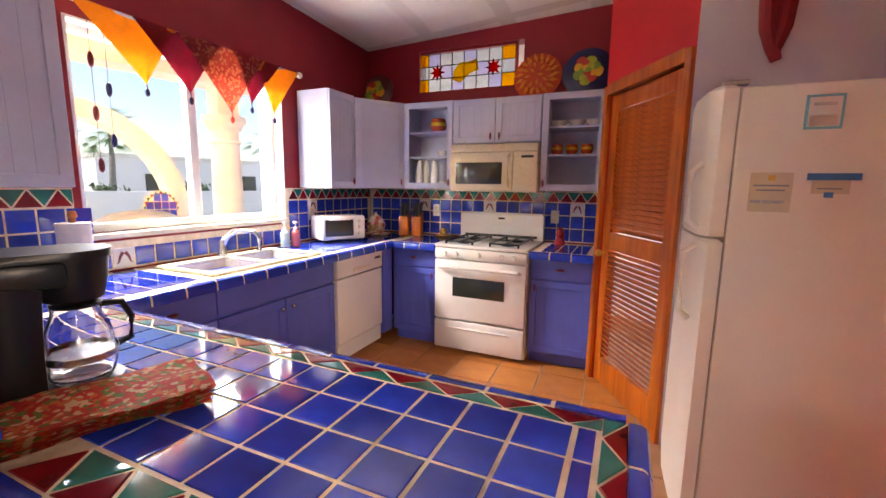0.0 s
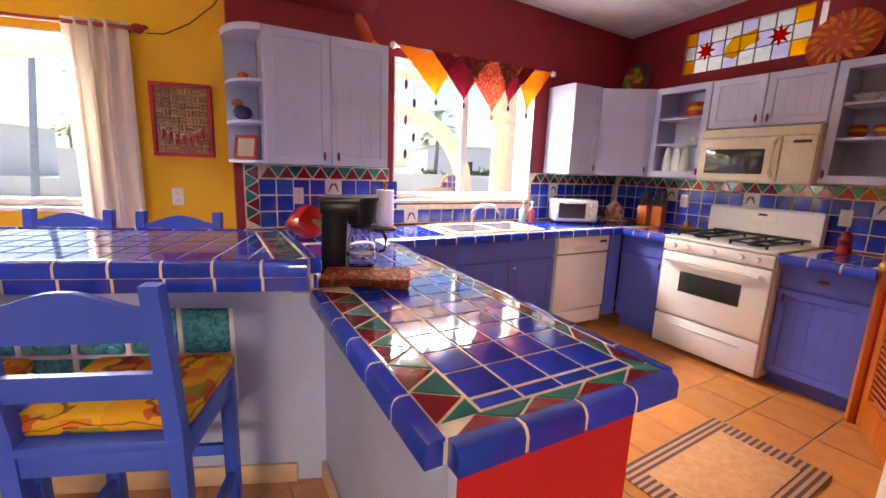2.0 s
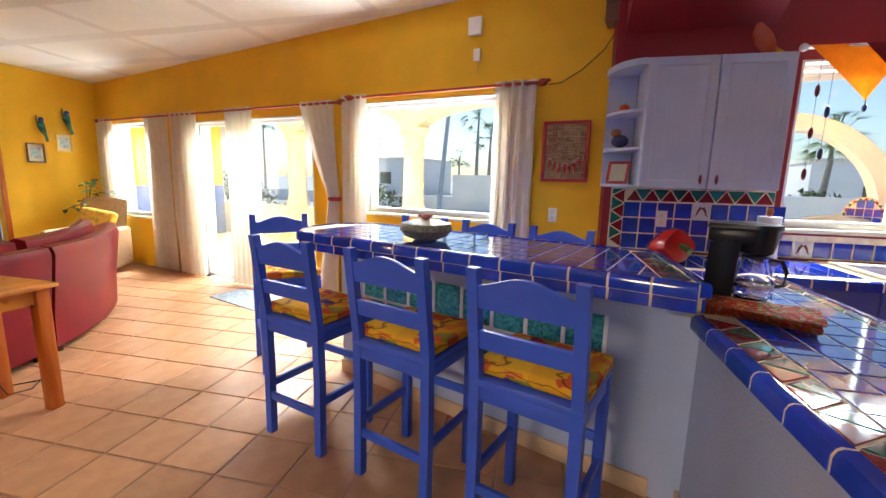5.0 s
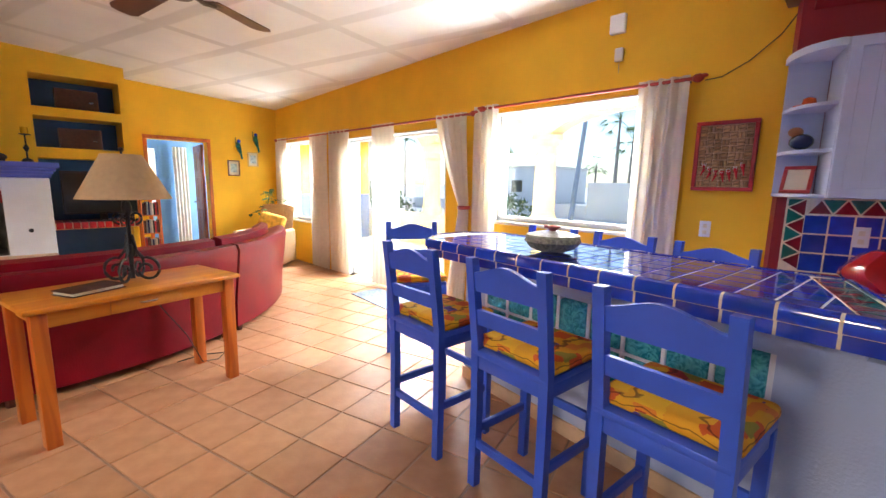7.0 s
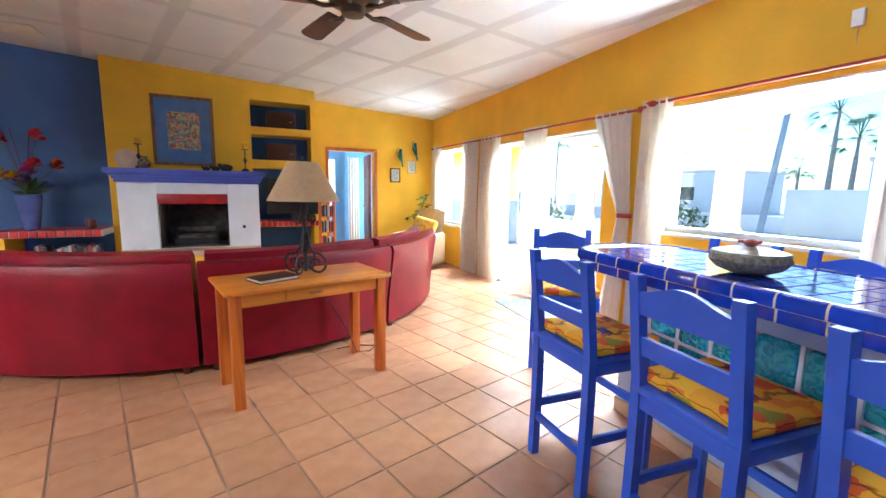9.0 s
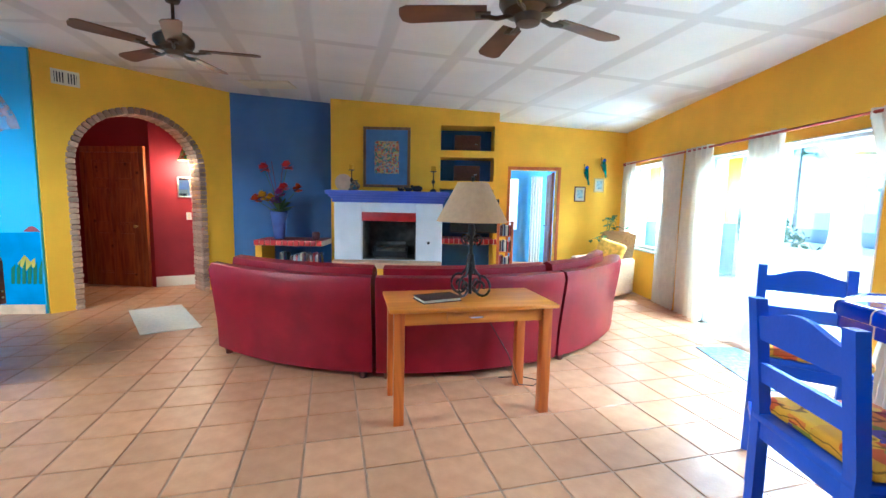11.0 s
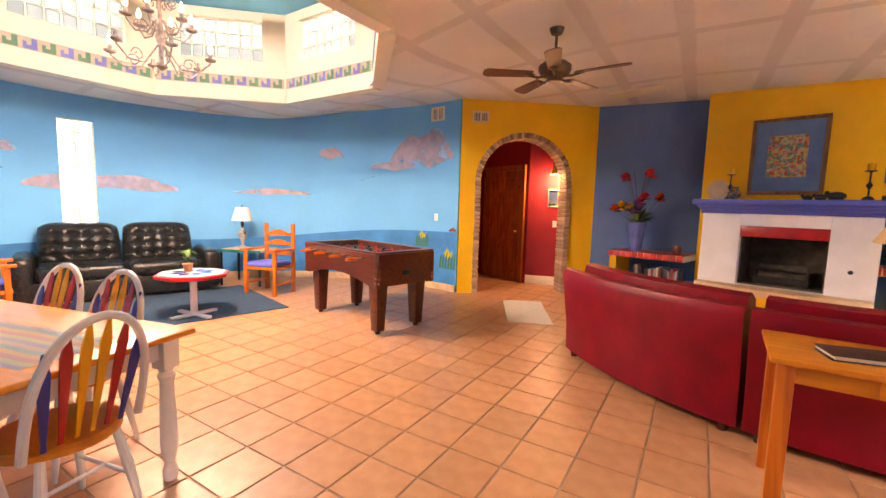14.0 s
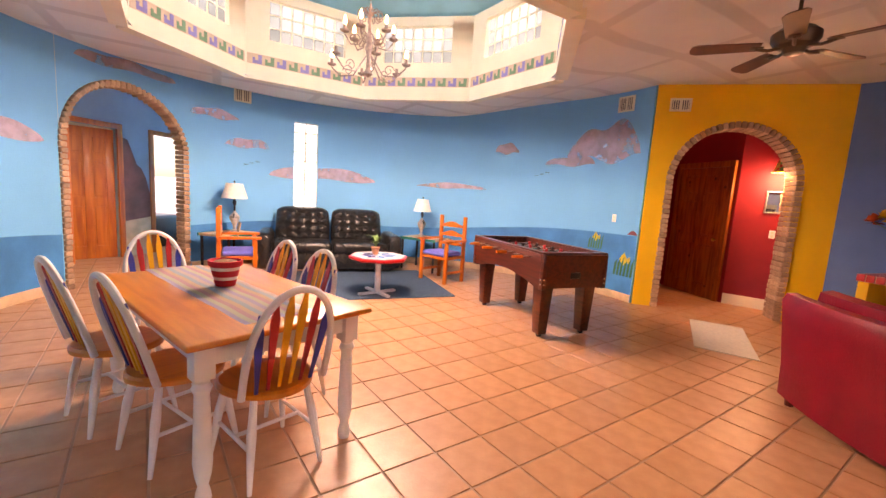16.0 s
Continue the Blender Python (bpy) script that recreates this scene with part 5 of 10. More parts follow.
def table_lamp(m, h, r0, r1, hs, material, label, scrolls=True):
    """A lamp of height h; the shade has radii r0 (top), r1 (bottom) and height hs."""
    o = thing("table_lamp", m, label, "lamp")
    bm = bmesh.new()
    rod(bm, (0, 0, 0.02), (0, 0, h - hs * 0.5), 0.013)
    lathe(bm, [(0.022, 0.16), (0.03, 0.2), (0.022, 0.24)])
    lathe(bm, [(0.02, h - hs - 0.1), (0.028, h - hs - 0.06), (0.02, h - hs - 0.02)])
    part("stem", bm, IRON, o)
    if scrolls:
        for k in range(4):
            bm = bmesh.new()
            pts = [(0.015, 0, 0.30), (0.03, 0, 0.2), (0.07, 0, 0.15)] + scroll(0.085, 0.075, 0.08, 1.3, math.pi / 2, -1)
            tube(bm, pts, 0.009, 6)
            tube(bm, scroll(0.045, h - hs - 0.12, 0.04, 1.2, -math.pi / 2, 1), 0.007, 6)
            p = part("scroll_foot", bm, IRON, o)
            p.matrix_basis = pose(0, 0, 0, 0, 0, 45 + 90 * k)
    else:
        bm = bmesh.new()
        lathe(bm, [(0.07, 0), (0.06, 0.02), (0.02, 0.05), (0.03, 0.12), (0.07, 0.2), (0.075, 0.25), (0.03, 0.31), (0.012, 0.34)])
        part("body", bm, PEWTER, o, "pale pewter urn")
        for k in (0, 180):
            bm = bmesh.new()
            tube(bm, scroll(0.10, 0.26, 0.045, 1.2, math.pi, -1), 0.007, 6)
            p = part("scroll", bm, IRON, o)
            p.matrix_basis = pose(0, 0, 0, 0, 0, k)
    bm = bmesh.new()
    seg = 32
    z0, z1 = h - hs, h
    for i in range(seg):
        a, b = 2 * math.pi * i / seg, 2 * math.pi * (i + 1) / seg
        q = [(r1 * math.cos(a), r1 * math.sin(a), z0), (r1 * math.cos(b), r1 * math.sin(b), z0), (r0 * math.cos(b), r0 * math.sin(b), z1), (r0 * math.cos(a), r0 * math.sin(a), z1)]
        bm.faces.new([bm.verts.new(v) for v in q])
    bmesh.ops.remove_doubles(bm, verts=bm.verts, dist=1e-5)
    bmesh.ops.solidify(bm, geom=bm.faces[:], thickness=0.004)
    part("shade", bm, material, o, "linen drum shade")
    bm = bmesh.new()
    rod(bm, (0, 0, h - 0.02), (0, 0, h + 0.02), 0.006)
    ball(bm, (0, 0, h + 0.03), 0.014)
    rod(bm, (-r0, 0, h - 0.015), (r0, 0, h - 0.015), 0.003)
    part("finial", bm, IRON, o)
    return o


console_table()
table_lamp(pose(3.055, -6.87, 0.763, 0, 0, 12) @ pose(-0.03, -0.03, 0), 0.79, 0.105, 0.245, 0.265, SHADE, "wrought-iron scroll table lamp with tan tapered shade")

# curved sofa
SX, SY, SR = 3.65, -9.85, 2.66


def sofa_section(a0, a1, label):
    mid = radians((a0 + a1) / 2)
    o = thing("curved_sofa_section", pose(SX, SY, 0), label, "sofa", "curved sectional sofa")
    n = 18

    def sweep(prof, g0=0.0, g1=0.0, bulge=0.0):
        bm = bmesh.new()
        rings = []
        for i in range(n + 1):
            f = i / n
            a = radians(a0 + g0 + (a1 - g1 - a0 - g0) * f)
            e = bulge * (1 - (2 * f - 1) ** 8)
            rings.append([bm.verts.new(((r + (e if r > SR - 0.1 else 0)) * math.cos(a), (r + (e if r > SR - 0.1 else 0)) * math.sin(a), z)) for r, z in prof])
        k = len(prof)
        for x, y in zip(rings, rings[1:]):
            for i in range(k):
                bm.faces.new((x[i], x[(i + 1) % k], y[(i + 1) % k], y[i]))
        bm.faces.new(rings[0])
        bm.faces.new(rings[-1][::-1])
        return bm
    R = SR
    part("back", sweep([(R - 0.02, 0.06), (R - 0.01, 0.3), (R + 0.03, 0.62), (R + 0.05, 0.78), (R + 0.03, 0.835), (R - 0.03, 0.845), (R - 0.14, 0.81), (R - 0.18, 0.7), (R - 0.2, 0.40), (R - 0.2, 0.06)], 0.15, 0.15), LEATHER_R, o)
    part("seat_base", sweep([(R - 0.21, 0.07), (R - 0.21, 0.30), (R - 0.86, 0.30), (R - 0.9, 0.27), (R - 0.9, 0.07)], 0.3, 0.3), LEATHER_R, o)
    part("seat_cushion", sweep([(R - 0.22, 0.305), (R - 0.22, 0.44), (R - 0.8, 0.46), (R - 0.9, 0.43), (R - 0.92, 0.37), (R - 0.9, 0.31)], 0.5, 0.5), LEATHER_R, o)
    part("back_cushion", sweep([(R - 0.21, 0.47), (R - 0.15, 0.80), (R - 0.16, 0.875), (R - 0.23, 0.895), (R - 0.33, 0.84), (R - 0.38, 0.7), (R - 0.40, 0.47)], 0.8, 0.8), LEATHER_R, o)
    for a in (a0 + 2, a1 - 2):
        for r in (R - 0.07, R - 0.8):
            bm = bmesh.new()
            lathe(bm, [(0.028, 0), (0.035, 0.065)], (r * math.cos(radians(a)), r * math.sin(radians(a)), 0), 10)
            part("foot", bm, DARKW, o)
    return o


sofa_section(52, 87.6, "oxblood leather curved sofa section seen from its back")
sofa_section(88, 123.6, "oxblood leather curved sofa section behind the console table")
sofa_section(124, 162, "oxblood leather curved sofa end section near the window")


def fireplace():
    o = thing("fireplace", pose(4.03, -10.93, 0), "white plaster fireplace with violet mantel and raised hearth", "fireplace")
    bm = bmesh.new()
    D = 0.73
    box(bm, -0.80, -0.41, 0, D, 0.0, 1.40, 0.012)
    box(bm, 0.39, 0.80, 0, D, 0.0, 1.40, 0.012)
    box(bm, -0.41, 0.39, 0, D, 1.26, 1.40)
    box(bm, -0.41, 0.39, 0, D, 0.0, 0.55)
    part("surround", bm, WHITEP, o)
    bm = bmesh.new()
    box(bm, -0.41, 0.39, 0.02, 0.05, 0.55, 1.26)
    box(bm, -0.41, -0.395, 0.05, D - 0.08, 0.55, 1.26)
    box(bm, 0.375, 0.39, 0.05, D - 0.08, 0.55, 1.26)
    box(bm, -0.395, 0.375, 0.05, D - 0.08, 0.55, 0.565)
    part("firebox", bm, SOOT, o, "soot-stained firebrick lining")
    bm = bmesh.new()
    box(bm, -0.41, 0.39, D - 0.09, D + 0.004, 1.13, 1.26, 0.006)
    part("lintel", bm, BRICKR, o, "dull red brick lintel")
    steps = [(0.03, 1.40, 1.44), (0.06, 1.44, 1.475), (0.095, 1.475, 1.51), (0.15, 1.51, 1.57)]
    bm = bmesh.new()
    for e, z0, z1 in steps:
        box(bm, -0.80 - e * 0.6, 0.80 + e * 0.6, 0, D + e, z0 + 0.0005, z1, 0.006)
    part("mantel", bm, MANTELB, o, "violet-blue stepped mantelshelf")
    bm = bmesh.new()
    arc = [(-0.80, D)] + [(-0.80 * math.cos(math.pi * i / 14), D + 0.12 + 0.2 * math.sin(math.pi * i / 14)) for i in range(15)] + [(0.80, D)]
    prism(bm, arc, 0.47, 0.55, 0.015)
    part("hearth", bm, BASE_T, o, "tan stone hearth slab")
    bm = bmesh.new()
    arc = [(x * 0.95, min(y - 0.03, y)) for x, y in arc]
    prism(bm, arc, 0.0, 0.469)
    part("hearth_base", bm, YELLOW, o)
    bm = bmesh.new()
    for x in (-0.2, -0.06, 0.08, 0.2):
        box(bm, x - 0.008, x + 0.008, 0.15, 0.5, 0.62, 0.635)
    box(bm, -0.26, 0.26, 0.49, 0.505, 0.575, 0.66)
    for x in (-0.25, 0.25):
        box(bm, x - 0.01, x + 0.01, 0.3, 0.5, 0.566, 0.72)
    g = part("grate", bm, IRON, o)
    for y, z in ((0.22, 0.67), (0.36, 0.665), (0.29, 0.75)):
        bm = bmesh.new()
        rod(bm, (-0.22, y, z), (0.23, y + 0.02, z), 0.045, 0.04, 10)
        part("log", bm, SOOT, g)
    bm = bmesh.new()
    rod(bm, (-0.60, D, 0.82), (-0.60, D + 0.012, 0.82), 0.022)
    part("gas_valve", bm, IRON, o)


SOOT = mat("sooty_firebrick", (0.10, 0.085, 0.07), 0.9, vary=0.5, scale=7, bump=0.4)
BRICKR = mat("red_brick_tile", (0.42, 0.016, 0.02), 0.35, vary=0.2, scale=9, piece=0.2, bump=0.1)
fireplace()


def framed(name, m, w, h, d, fm, mats, label):
    """A framed picture facing -y: frame, mount, picture."""
    o = thing(name, m, label, "picture")
    t = 0.045 if w > 0.5 else 0.02
    bm = bmesh.new()
    box(bm, -w / 2, w / 2, -d, 0, h - t, h, 0.004)
    box(bm, -w / 2, w / 2, -d, 0, 0, t, 0.004)
    box(bm, -w / 2, -w / 2 + t, -d, 0, t, h - t, 0.004)
    box(bm, w / 2 - t, w / 2, -d, 0, t, h - t, 0.004)
    part("frame", bm, fm, o)
    bm = bmesh.new()
    box(bm, -w / 2 + t, w / 2 - t, -d * 0.5, 0, t, h - t)
    part("mount", bm, mats[0], o)
    if len(mats) > 1:
        bm = bmesh.new()
        box(bm, -w * 0.26, w * 0.26, -d * 0.5 - 0.003, -d * 0.5 - 0.0002, h * 0.23, h * 0.77)
        part("print", bm, mats[1], o)
    return o


def blotch(name, cols, scale):
    m, t, b = nodes_of(name)
    n, l = t.nodes, t.links
    co, v, sp, r = n.new("ShaderNodeTexCoord"), n.new("ShaderNodeTexVoronoi"), n.new("ShaderNodeSeparateColor"), n.new("ShaderNodeValToRGB")
    v.inputs["Scale"].default_value = scale
    l.new(co.outputs["Object"], v.inputs["Vector"])
    l.new(v.outputs["Color"], sp.inputs[0])
    l.new(sp.outputs[0], r.inputs[0])
    r.color_ramp.interpolation = "CONSTANT"
    for i in range(2, len(cols)):
        r.color_ramp.elements.new(i / len(cols))
    for i, c in enumerate(cols):
        r.color_ramp.elements[i].position, r.color_ramp.elements[i].color = i / len(cols), (*c, 1)
    l.new(r.outputs[0], b.inputs["Base Color"])
    b.inputs["Roughness"].default_value = 0.7
    return m


MOUNTB = mat("slate_blue_mount", (0.10, 0.20, 0.42), 0.8)
FLORAL = blotch("floral_print", [(0.5, 0.42, 0.3), (0.45, 0.10, 0.06), (0.12, 0.25, 0.18), (0.55, 0.45, 0.15), (0.2, 0.3, 0.35), (0.6, 0.25, 0.15)], 38)
FRAMEW = wood("brown_picture_frame", (0.24, 0.12, 0.05), (0.14, 0.06, 0.02), 0.4, 6)
framed("framed_picture", pose(4.15, -10.927, 1.65, 0, 0, 180), 0.76, 0.96, 0.03, FRAMEW, (MOUNTB, FLORAL), "brown-framed floral print with wide blue mount on the mantel")


def brick_ledge(name, x0, x1, y0, y1, z, m, label):
    o = thing(name, m, label, "shelf")
    bm = bmesh.new()
    box(bm, x0, x1, y0, y1 - 0.012, z - 0.085, z - 0.004)
    part("slab", bm, GROUT, o, "cream mortar bed")
    n = max(2, round((x1 - x0) / 0.085))
    bm = bmesh.new()
    w = (x1 - x0) / n
    box(bm, -w / 2 + 0.006, w / 2 - 0.006, -0.012, 0.004, -0.08, 0, 0.003)
    me = mesh_of("brick", bm, BRICKR)
    bm = bmesh.new()
    box(bm, -w / 2 + 0.006, w / 2 - 0.006, y0 - y1 + 0.02, -0.014, -0.006, 0.0, 0.002)
    mt = mesh_of("brick", bm, BRICKR)
    for k in range(n):
        piece(me, o, pose(x0 + w * (k + 0.5), y1, z), "brick")
        piece(mt, o, pose(x0 + w * (k + 0.5), y1, z), "brick")
    return o


brick_ledge("brick_bench", 5.06, 6.10, -10.98, -10.36, 0.80, pose(0, 0, 0), "red brick-tiled ledge beside the fireplace")
bm = bmesh.new()
box(bm, 5.99, 6.09, -10.9, -10.40, 0, 0.714)
struct("wall_bench_pier", bm, YELLOW, None, "yellow pier under the brick ledge")
bm = bmesh.new()
box(bm, 5.05, 5.99, -10.97, -10.95, 0, 0.714)
struct("wall_bench_back", bm, NICHE, None, "dark blue back of the open shelf")
brick_ledge("brick_tv_shelf", 2.30, 3.28, -11.4, -10.86, 0.835, pose(0, 0, 0), "red brick-tiled television shelf in the niche")


def electronics():
    o = thing("television", pose(2.70, -10.95, 0.836), "black flat television in the blue niche", "television")
    bm = bmesh.new()
    box(bm, -0.40, 0.40, -0.03, 0.03, 0.10, 0.66, 0.008)
    part("body", bm, BLACKP, o)
    bm = bmesh.new()
    box(bm, -0.375, 0.375, 0.0302, 0.033, 0.13, 0.63)
    part("screen", bm, DARKGLASS, o)
    bm = bmesh.new()
    box(bm, -0.18, 0.18, -0.09, 0.09, 0, 0.015, 0.004)
    box(bm, -0.04, 0.04, -0.02, 0.02, 0.015, 0.11)
    part("stand", bm, BLACKP, o)
    SPKW = mat("brown_speaker_cloth", (0.075, 0.026, 0.014), 0.8, vary=0.2, scale=30, fine=220, bump=0.3)
    for z in (1.781, 2.271):
        s = thing("speaker", pose(2.84, -11.12, z), "brown wood-grain bookshelf speaker lying in the niche", "speaker", "speakers in the niches")
        bm = bmesh.new()
        box(bm, -0.215, 0.215, -0.1, 0.1, 0, 0.255, 0.006)
        part("cabinet", bm, DARKW, s)
        bm = bmesh.new()
        box(bm, -0.198, 0.198, 0.1003, 0.106, 0.016, 0.239, 0.004)
        part("grille", bm, SPKW, s)
        bm = bmesh.new()
        box(bm, -0.16, -0.12, 0.1063, 0.109, 0.10, 0.115, 0.001)
        part("badge", bm, STEEL, s, "small steel badge")
    for k, (w, h, z) in enumerate(((0.42, 0.09, 0.10), (0.40, 0.06, 0.19), (0.36, 0.05, 0.25))):
        s = thing("av_receiver", pose(2.8, -11.1, z + 0.002), "black audio component stacked under the television shelf", "electronics", "audio components")
        bm = bmesh.new()
        box(bm, -w / 2, w / 2, -0.15, 0.15, 0, h - 0.006, 0.004)
        part("case", bm, BLACKP, s)
        bm = bmesh.new()
        box(bm, -w / 2 + 0.03, w / 2 - 0.12, 0.1505, 0.153, h * 0.3, h * 0.6)
        part("display", bm, DARKGLASS, s)


electronics()

# ---- arch bricks and entry hall ----
BRICKA = mat("weathered_tan_brick", (0.56, 0.37, 0.24), 0.85, vary=0.35, scale=14, fine=60, bump=0.6, piece=0.3, rgb2=(0.38, 0.23, 0.15))
MORTAR = mat("pale_mortar", (0.55, 0.48, 0.40), 0.9, vary=0.1, bump=0.4)


def brick_arch(name, m, s0, s1, spring, rise, w, depth, curve=None):
    """Bricks round an arched opening, on the wall face and its reveal."""
    o = thing(name, m, "weathered brick lining of the arched opening", "brickwork")
    c, r = (s0 + s1) / 2, (s1 - s0) / 2
    bm = bmesh.new()
    box(bm, -w / 2, w / 2, -depth, 0.03, -0.029, 0.029, 0.008, 1)
    me = mesh_of("brick", bm, BRICKA)
    n = round(spring / 0.066)
    put = curve or (lambda s: pose(s, 0, 0))
    rnd = random.Random(5)
    for k in range(n):
        for s in (s0 - w / 2, s1 + w / 2):
            piece(me, o, put(s) @ pose(rnd.uniform(-.004, .004), rnd.uniform(-.008, .006), spring * (k + 0.5) / n), "brick")
    na = round(math.pi * (r + rise) / 2 / 0.066)
    for k in range(na):
        a = math.pi * (k + 0.5) / na
        s, z = c + (r + w / 2) * math.cos(a), spring + (rise + w / 2) * math.sin(a)
        piece(me, o, put(s) @ pose(0, rnd.uniform(-.008, .006), z, 0, -math.degrees(a), 0), "brick")
    return o


brick_arch("brick_arch", AM, A0, A1, 1.79, 0.70, 0.09, 0.28)


def panel_door(m, w, h, material, label, knobside=1):
    """A six-panel door, x from 0 to w, front towards +y."""
    o = thing("panel_door", m, label, "door")
    bm = bmesh.new()
    box(bm, 0, w, -0.03, 0.0, 0, h)
    for x0, x1 in ((0, 0.11), (w / 2 - 0.05, w / 2 + 0.05), (w - 0.11, w)):
        box(bm, x0, x1, 0.0, 0.014, 0, h, 0.004)
    for z0, z1 in ((0, 0.2), (0.86, 0.98), (1.55, 1.66), (h - 0.12, h)):
        for a, b in ((0.11, w / 2 - 0.05), (w / 2 + 0.05, w - 0.11)):
            box(bm, a, b, 0.0, 0.0137, z0, z1)
    for x0, x1 in ((0, 0.11), (w / 2 - 0.05, w / 2 + 0.05), (w - 0.11, w)):
        box(bm, x0, x1, -0.044, -0.03, 0, h, 0.004)
    for z0, z1 in ((0, 0.2), (0.86, 0.98), (1.55, 1.66), (h - 0.12, h)):
        for a, b in ((0.11, w / 2 - 0.05), (w / 2 + 0.05, w - 0.11)):
            box(bm, a, b, -0.0437, -0.03, z0, z1)
    leaf = part("door_leaf", bm, material, o)
    for z0, z1 in ((0.2, 0.86), (0.98, 1.55), (1.66, h - 0.12)):
        for a, b in ((0.11, w / 2 - 0.05), (w / 2 + 0.05, w - 0.11)):
            bm = bmesh.new()
            box(bm, a + 0.025, b - 0.025, 0.0002, 0.012, z0 + 0.025, z1 - 0.025, 0.009, 1)
            part("panel", bm, material, leaf)
            bm = bmesh.new()
            box(bm, a + 0.025, b - 0.025, -0.042, -0.0302, z0 + 0.025, z1 - 0.025, 0.009, 1)
            part("panel", bm, material, leaf)
    bm = bmesh.new()
    x = w - 0.06 if knobside > 0 else 0.06
    rod(bm, (x, 0.014, 0.95), (x, 0.05, 0.95), 0.01)
    ball(bm, (x, 0.06, 0.95), 0.026)
    part("knob", bm, BRASS, o)
    return o


HR0, HR1, HR2 = (9.15, -10.75), (7.74, -10.55), (6.55, -11.3)
hm1, hm2 = along(HR1, HR0), along(HR2, HR1)
struct("wall_hall_door", wall_bm(math.dist(HR0, HR1), 0.1, WZ), DEEPRED, hm1, "deep red hall wall")
struct("wall_hall_red", wall_bm(math.dist(HR1, HR2), 0.1, WZ), DEEPRED, hm2, "deep red hall wall")
struct("wall_hall_side", wall_bm(1.65, 0.1, WZ), DEEPRED, along((9.15, -10.75), (8.35, -9.3)), "deep red hall wall")
panel_door(hm1 @ pose(0.16, 0.032, 0.005), 0.93, 2.08, DOORW, "knotty alder six-panel entry door, closed", -1)
bm = bmesh.new()
for x0, x1, z0, z1 in ((0.06, 0.155, 0, 2.09), (1.095, 1.18, 0, 2.09), (0.06, 1.18, 2.09, 2.18)):
    box(bm, x0, x1, 0.002, 0.05, z0, z1, 0.004)
struct("trim_hall_door", bm, DOORW, hm1, "alder door casing")
bm = bmesh.new()
box(bm, 0, 1.4, 0.002, 0.02, 0, 0.16, 0.004)
struct("baseboard_hall", bm, CREAM, hm2, "cream baseboard")
TIN = mat("punched_tin", (0.5, 0.5, 0.5), 0.35, 1.0, vary=0.3, scale=30, bump=0.5)
MIRROR = mat("mirror_glass", (0.85, 0.92, 0.95), 0.02, 1.0, vary=0.0, bump=0.0)
framed("mirror", hm2 @ pose(0.93, 0.002, 1.42, 0, 0, 180), 0.26, 0.32, 0.025, TIN, (MIRROR,), "small tin-framed mirror on the red hall wall")


def sconce():
    o = thing("wall_sconce", hm2 @ pose(0.93, 0.30, 1.98), "lit stained-glass pendant lamp in the red hall", "lamp")
    bm = bmesh.new()
    lathe(bm, [(0.03, 0.2), (0.05, 0.18), (0.085, 0.06), (0.12, 0.0), (0.115, 0.0), (0.08, 0.06), (0.045, 0.17), (0.03, 0.19)])
    part("shade", bm, blotch("stained_shade", [(0.5, 0.25, 0.03), (0.1, 0.25, 0.08), (0.4, 0.04, 0.03), (0.5, 0.4, 0.1)], 30), o)
    bm = bmesh.new()
    ball(bm, (0, 0, 0.04), 0.03)
    part("bulb", bm, BULB, o)
    bm = bmesh.new()
    rod(bm, (0, 0, 0.19), (0, 0, 0.9), 0.006)
    part("rod", bm, IRON, o)
    l = bpy.data.lights.new("hall_lamp", "POINT")
    l.energy, l.color, l.shadow_soft_size = 12, (1, 0.70, 0.42), 0.1
    q = new("hall_lamp", l)
    q.location = (hm2 @ Vector((0.93, 0.30, 1.93)))


sconce()


def vent(m, w, h, label="white louvred ceiling air vent"):
    o = thing("air_vent", m, label, "vent", "air vents")
    bm = bmesh.new()
    t = 0.025
    box(bm, 0, w, 0, 0.012, 0, t)
    box(bm, 0, w, 0, 0.012, h - t, h)
    box(bm, 0, t, 0, 0.012, t, h - t)
    box(bm, w - t, w, 0, 0.012, t, h - t)
    box(bm, w / 2 - 0.008, w / 2 + 0.008, 0, 0.011, t, h - t)
    part("frame", bm, CREAM, o)
    bm = bmesh.new()
    box(bm, t, w - t, 0.0005, 0.002, t, h - t)
    part("backing", bm, BLACKP, o)
    n = 8
    for k in range(n):
        bm = bmesh.new()
        x = t + (w - 2 * t) * (k + 0.5) / n
        box(bm, x - 0.008, x + 0.004, 0.003, 0.009, t, h - t)
        part("slat", bm, CREAM, o)


vent(AM @ pose(AL - 0.42, 0.002, 2.70), 0.26, 0.17)


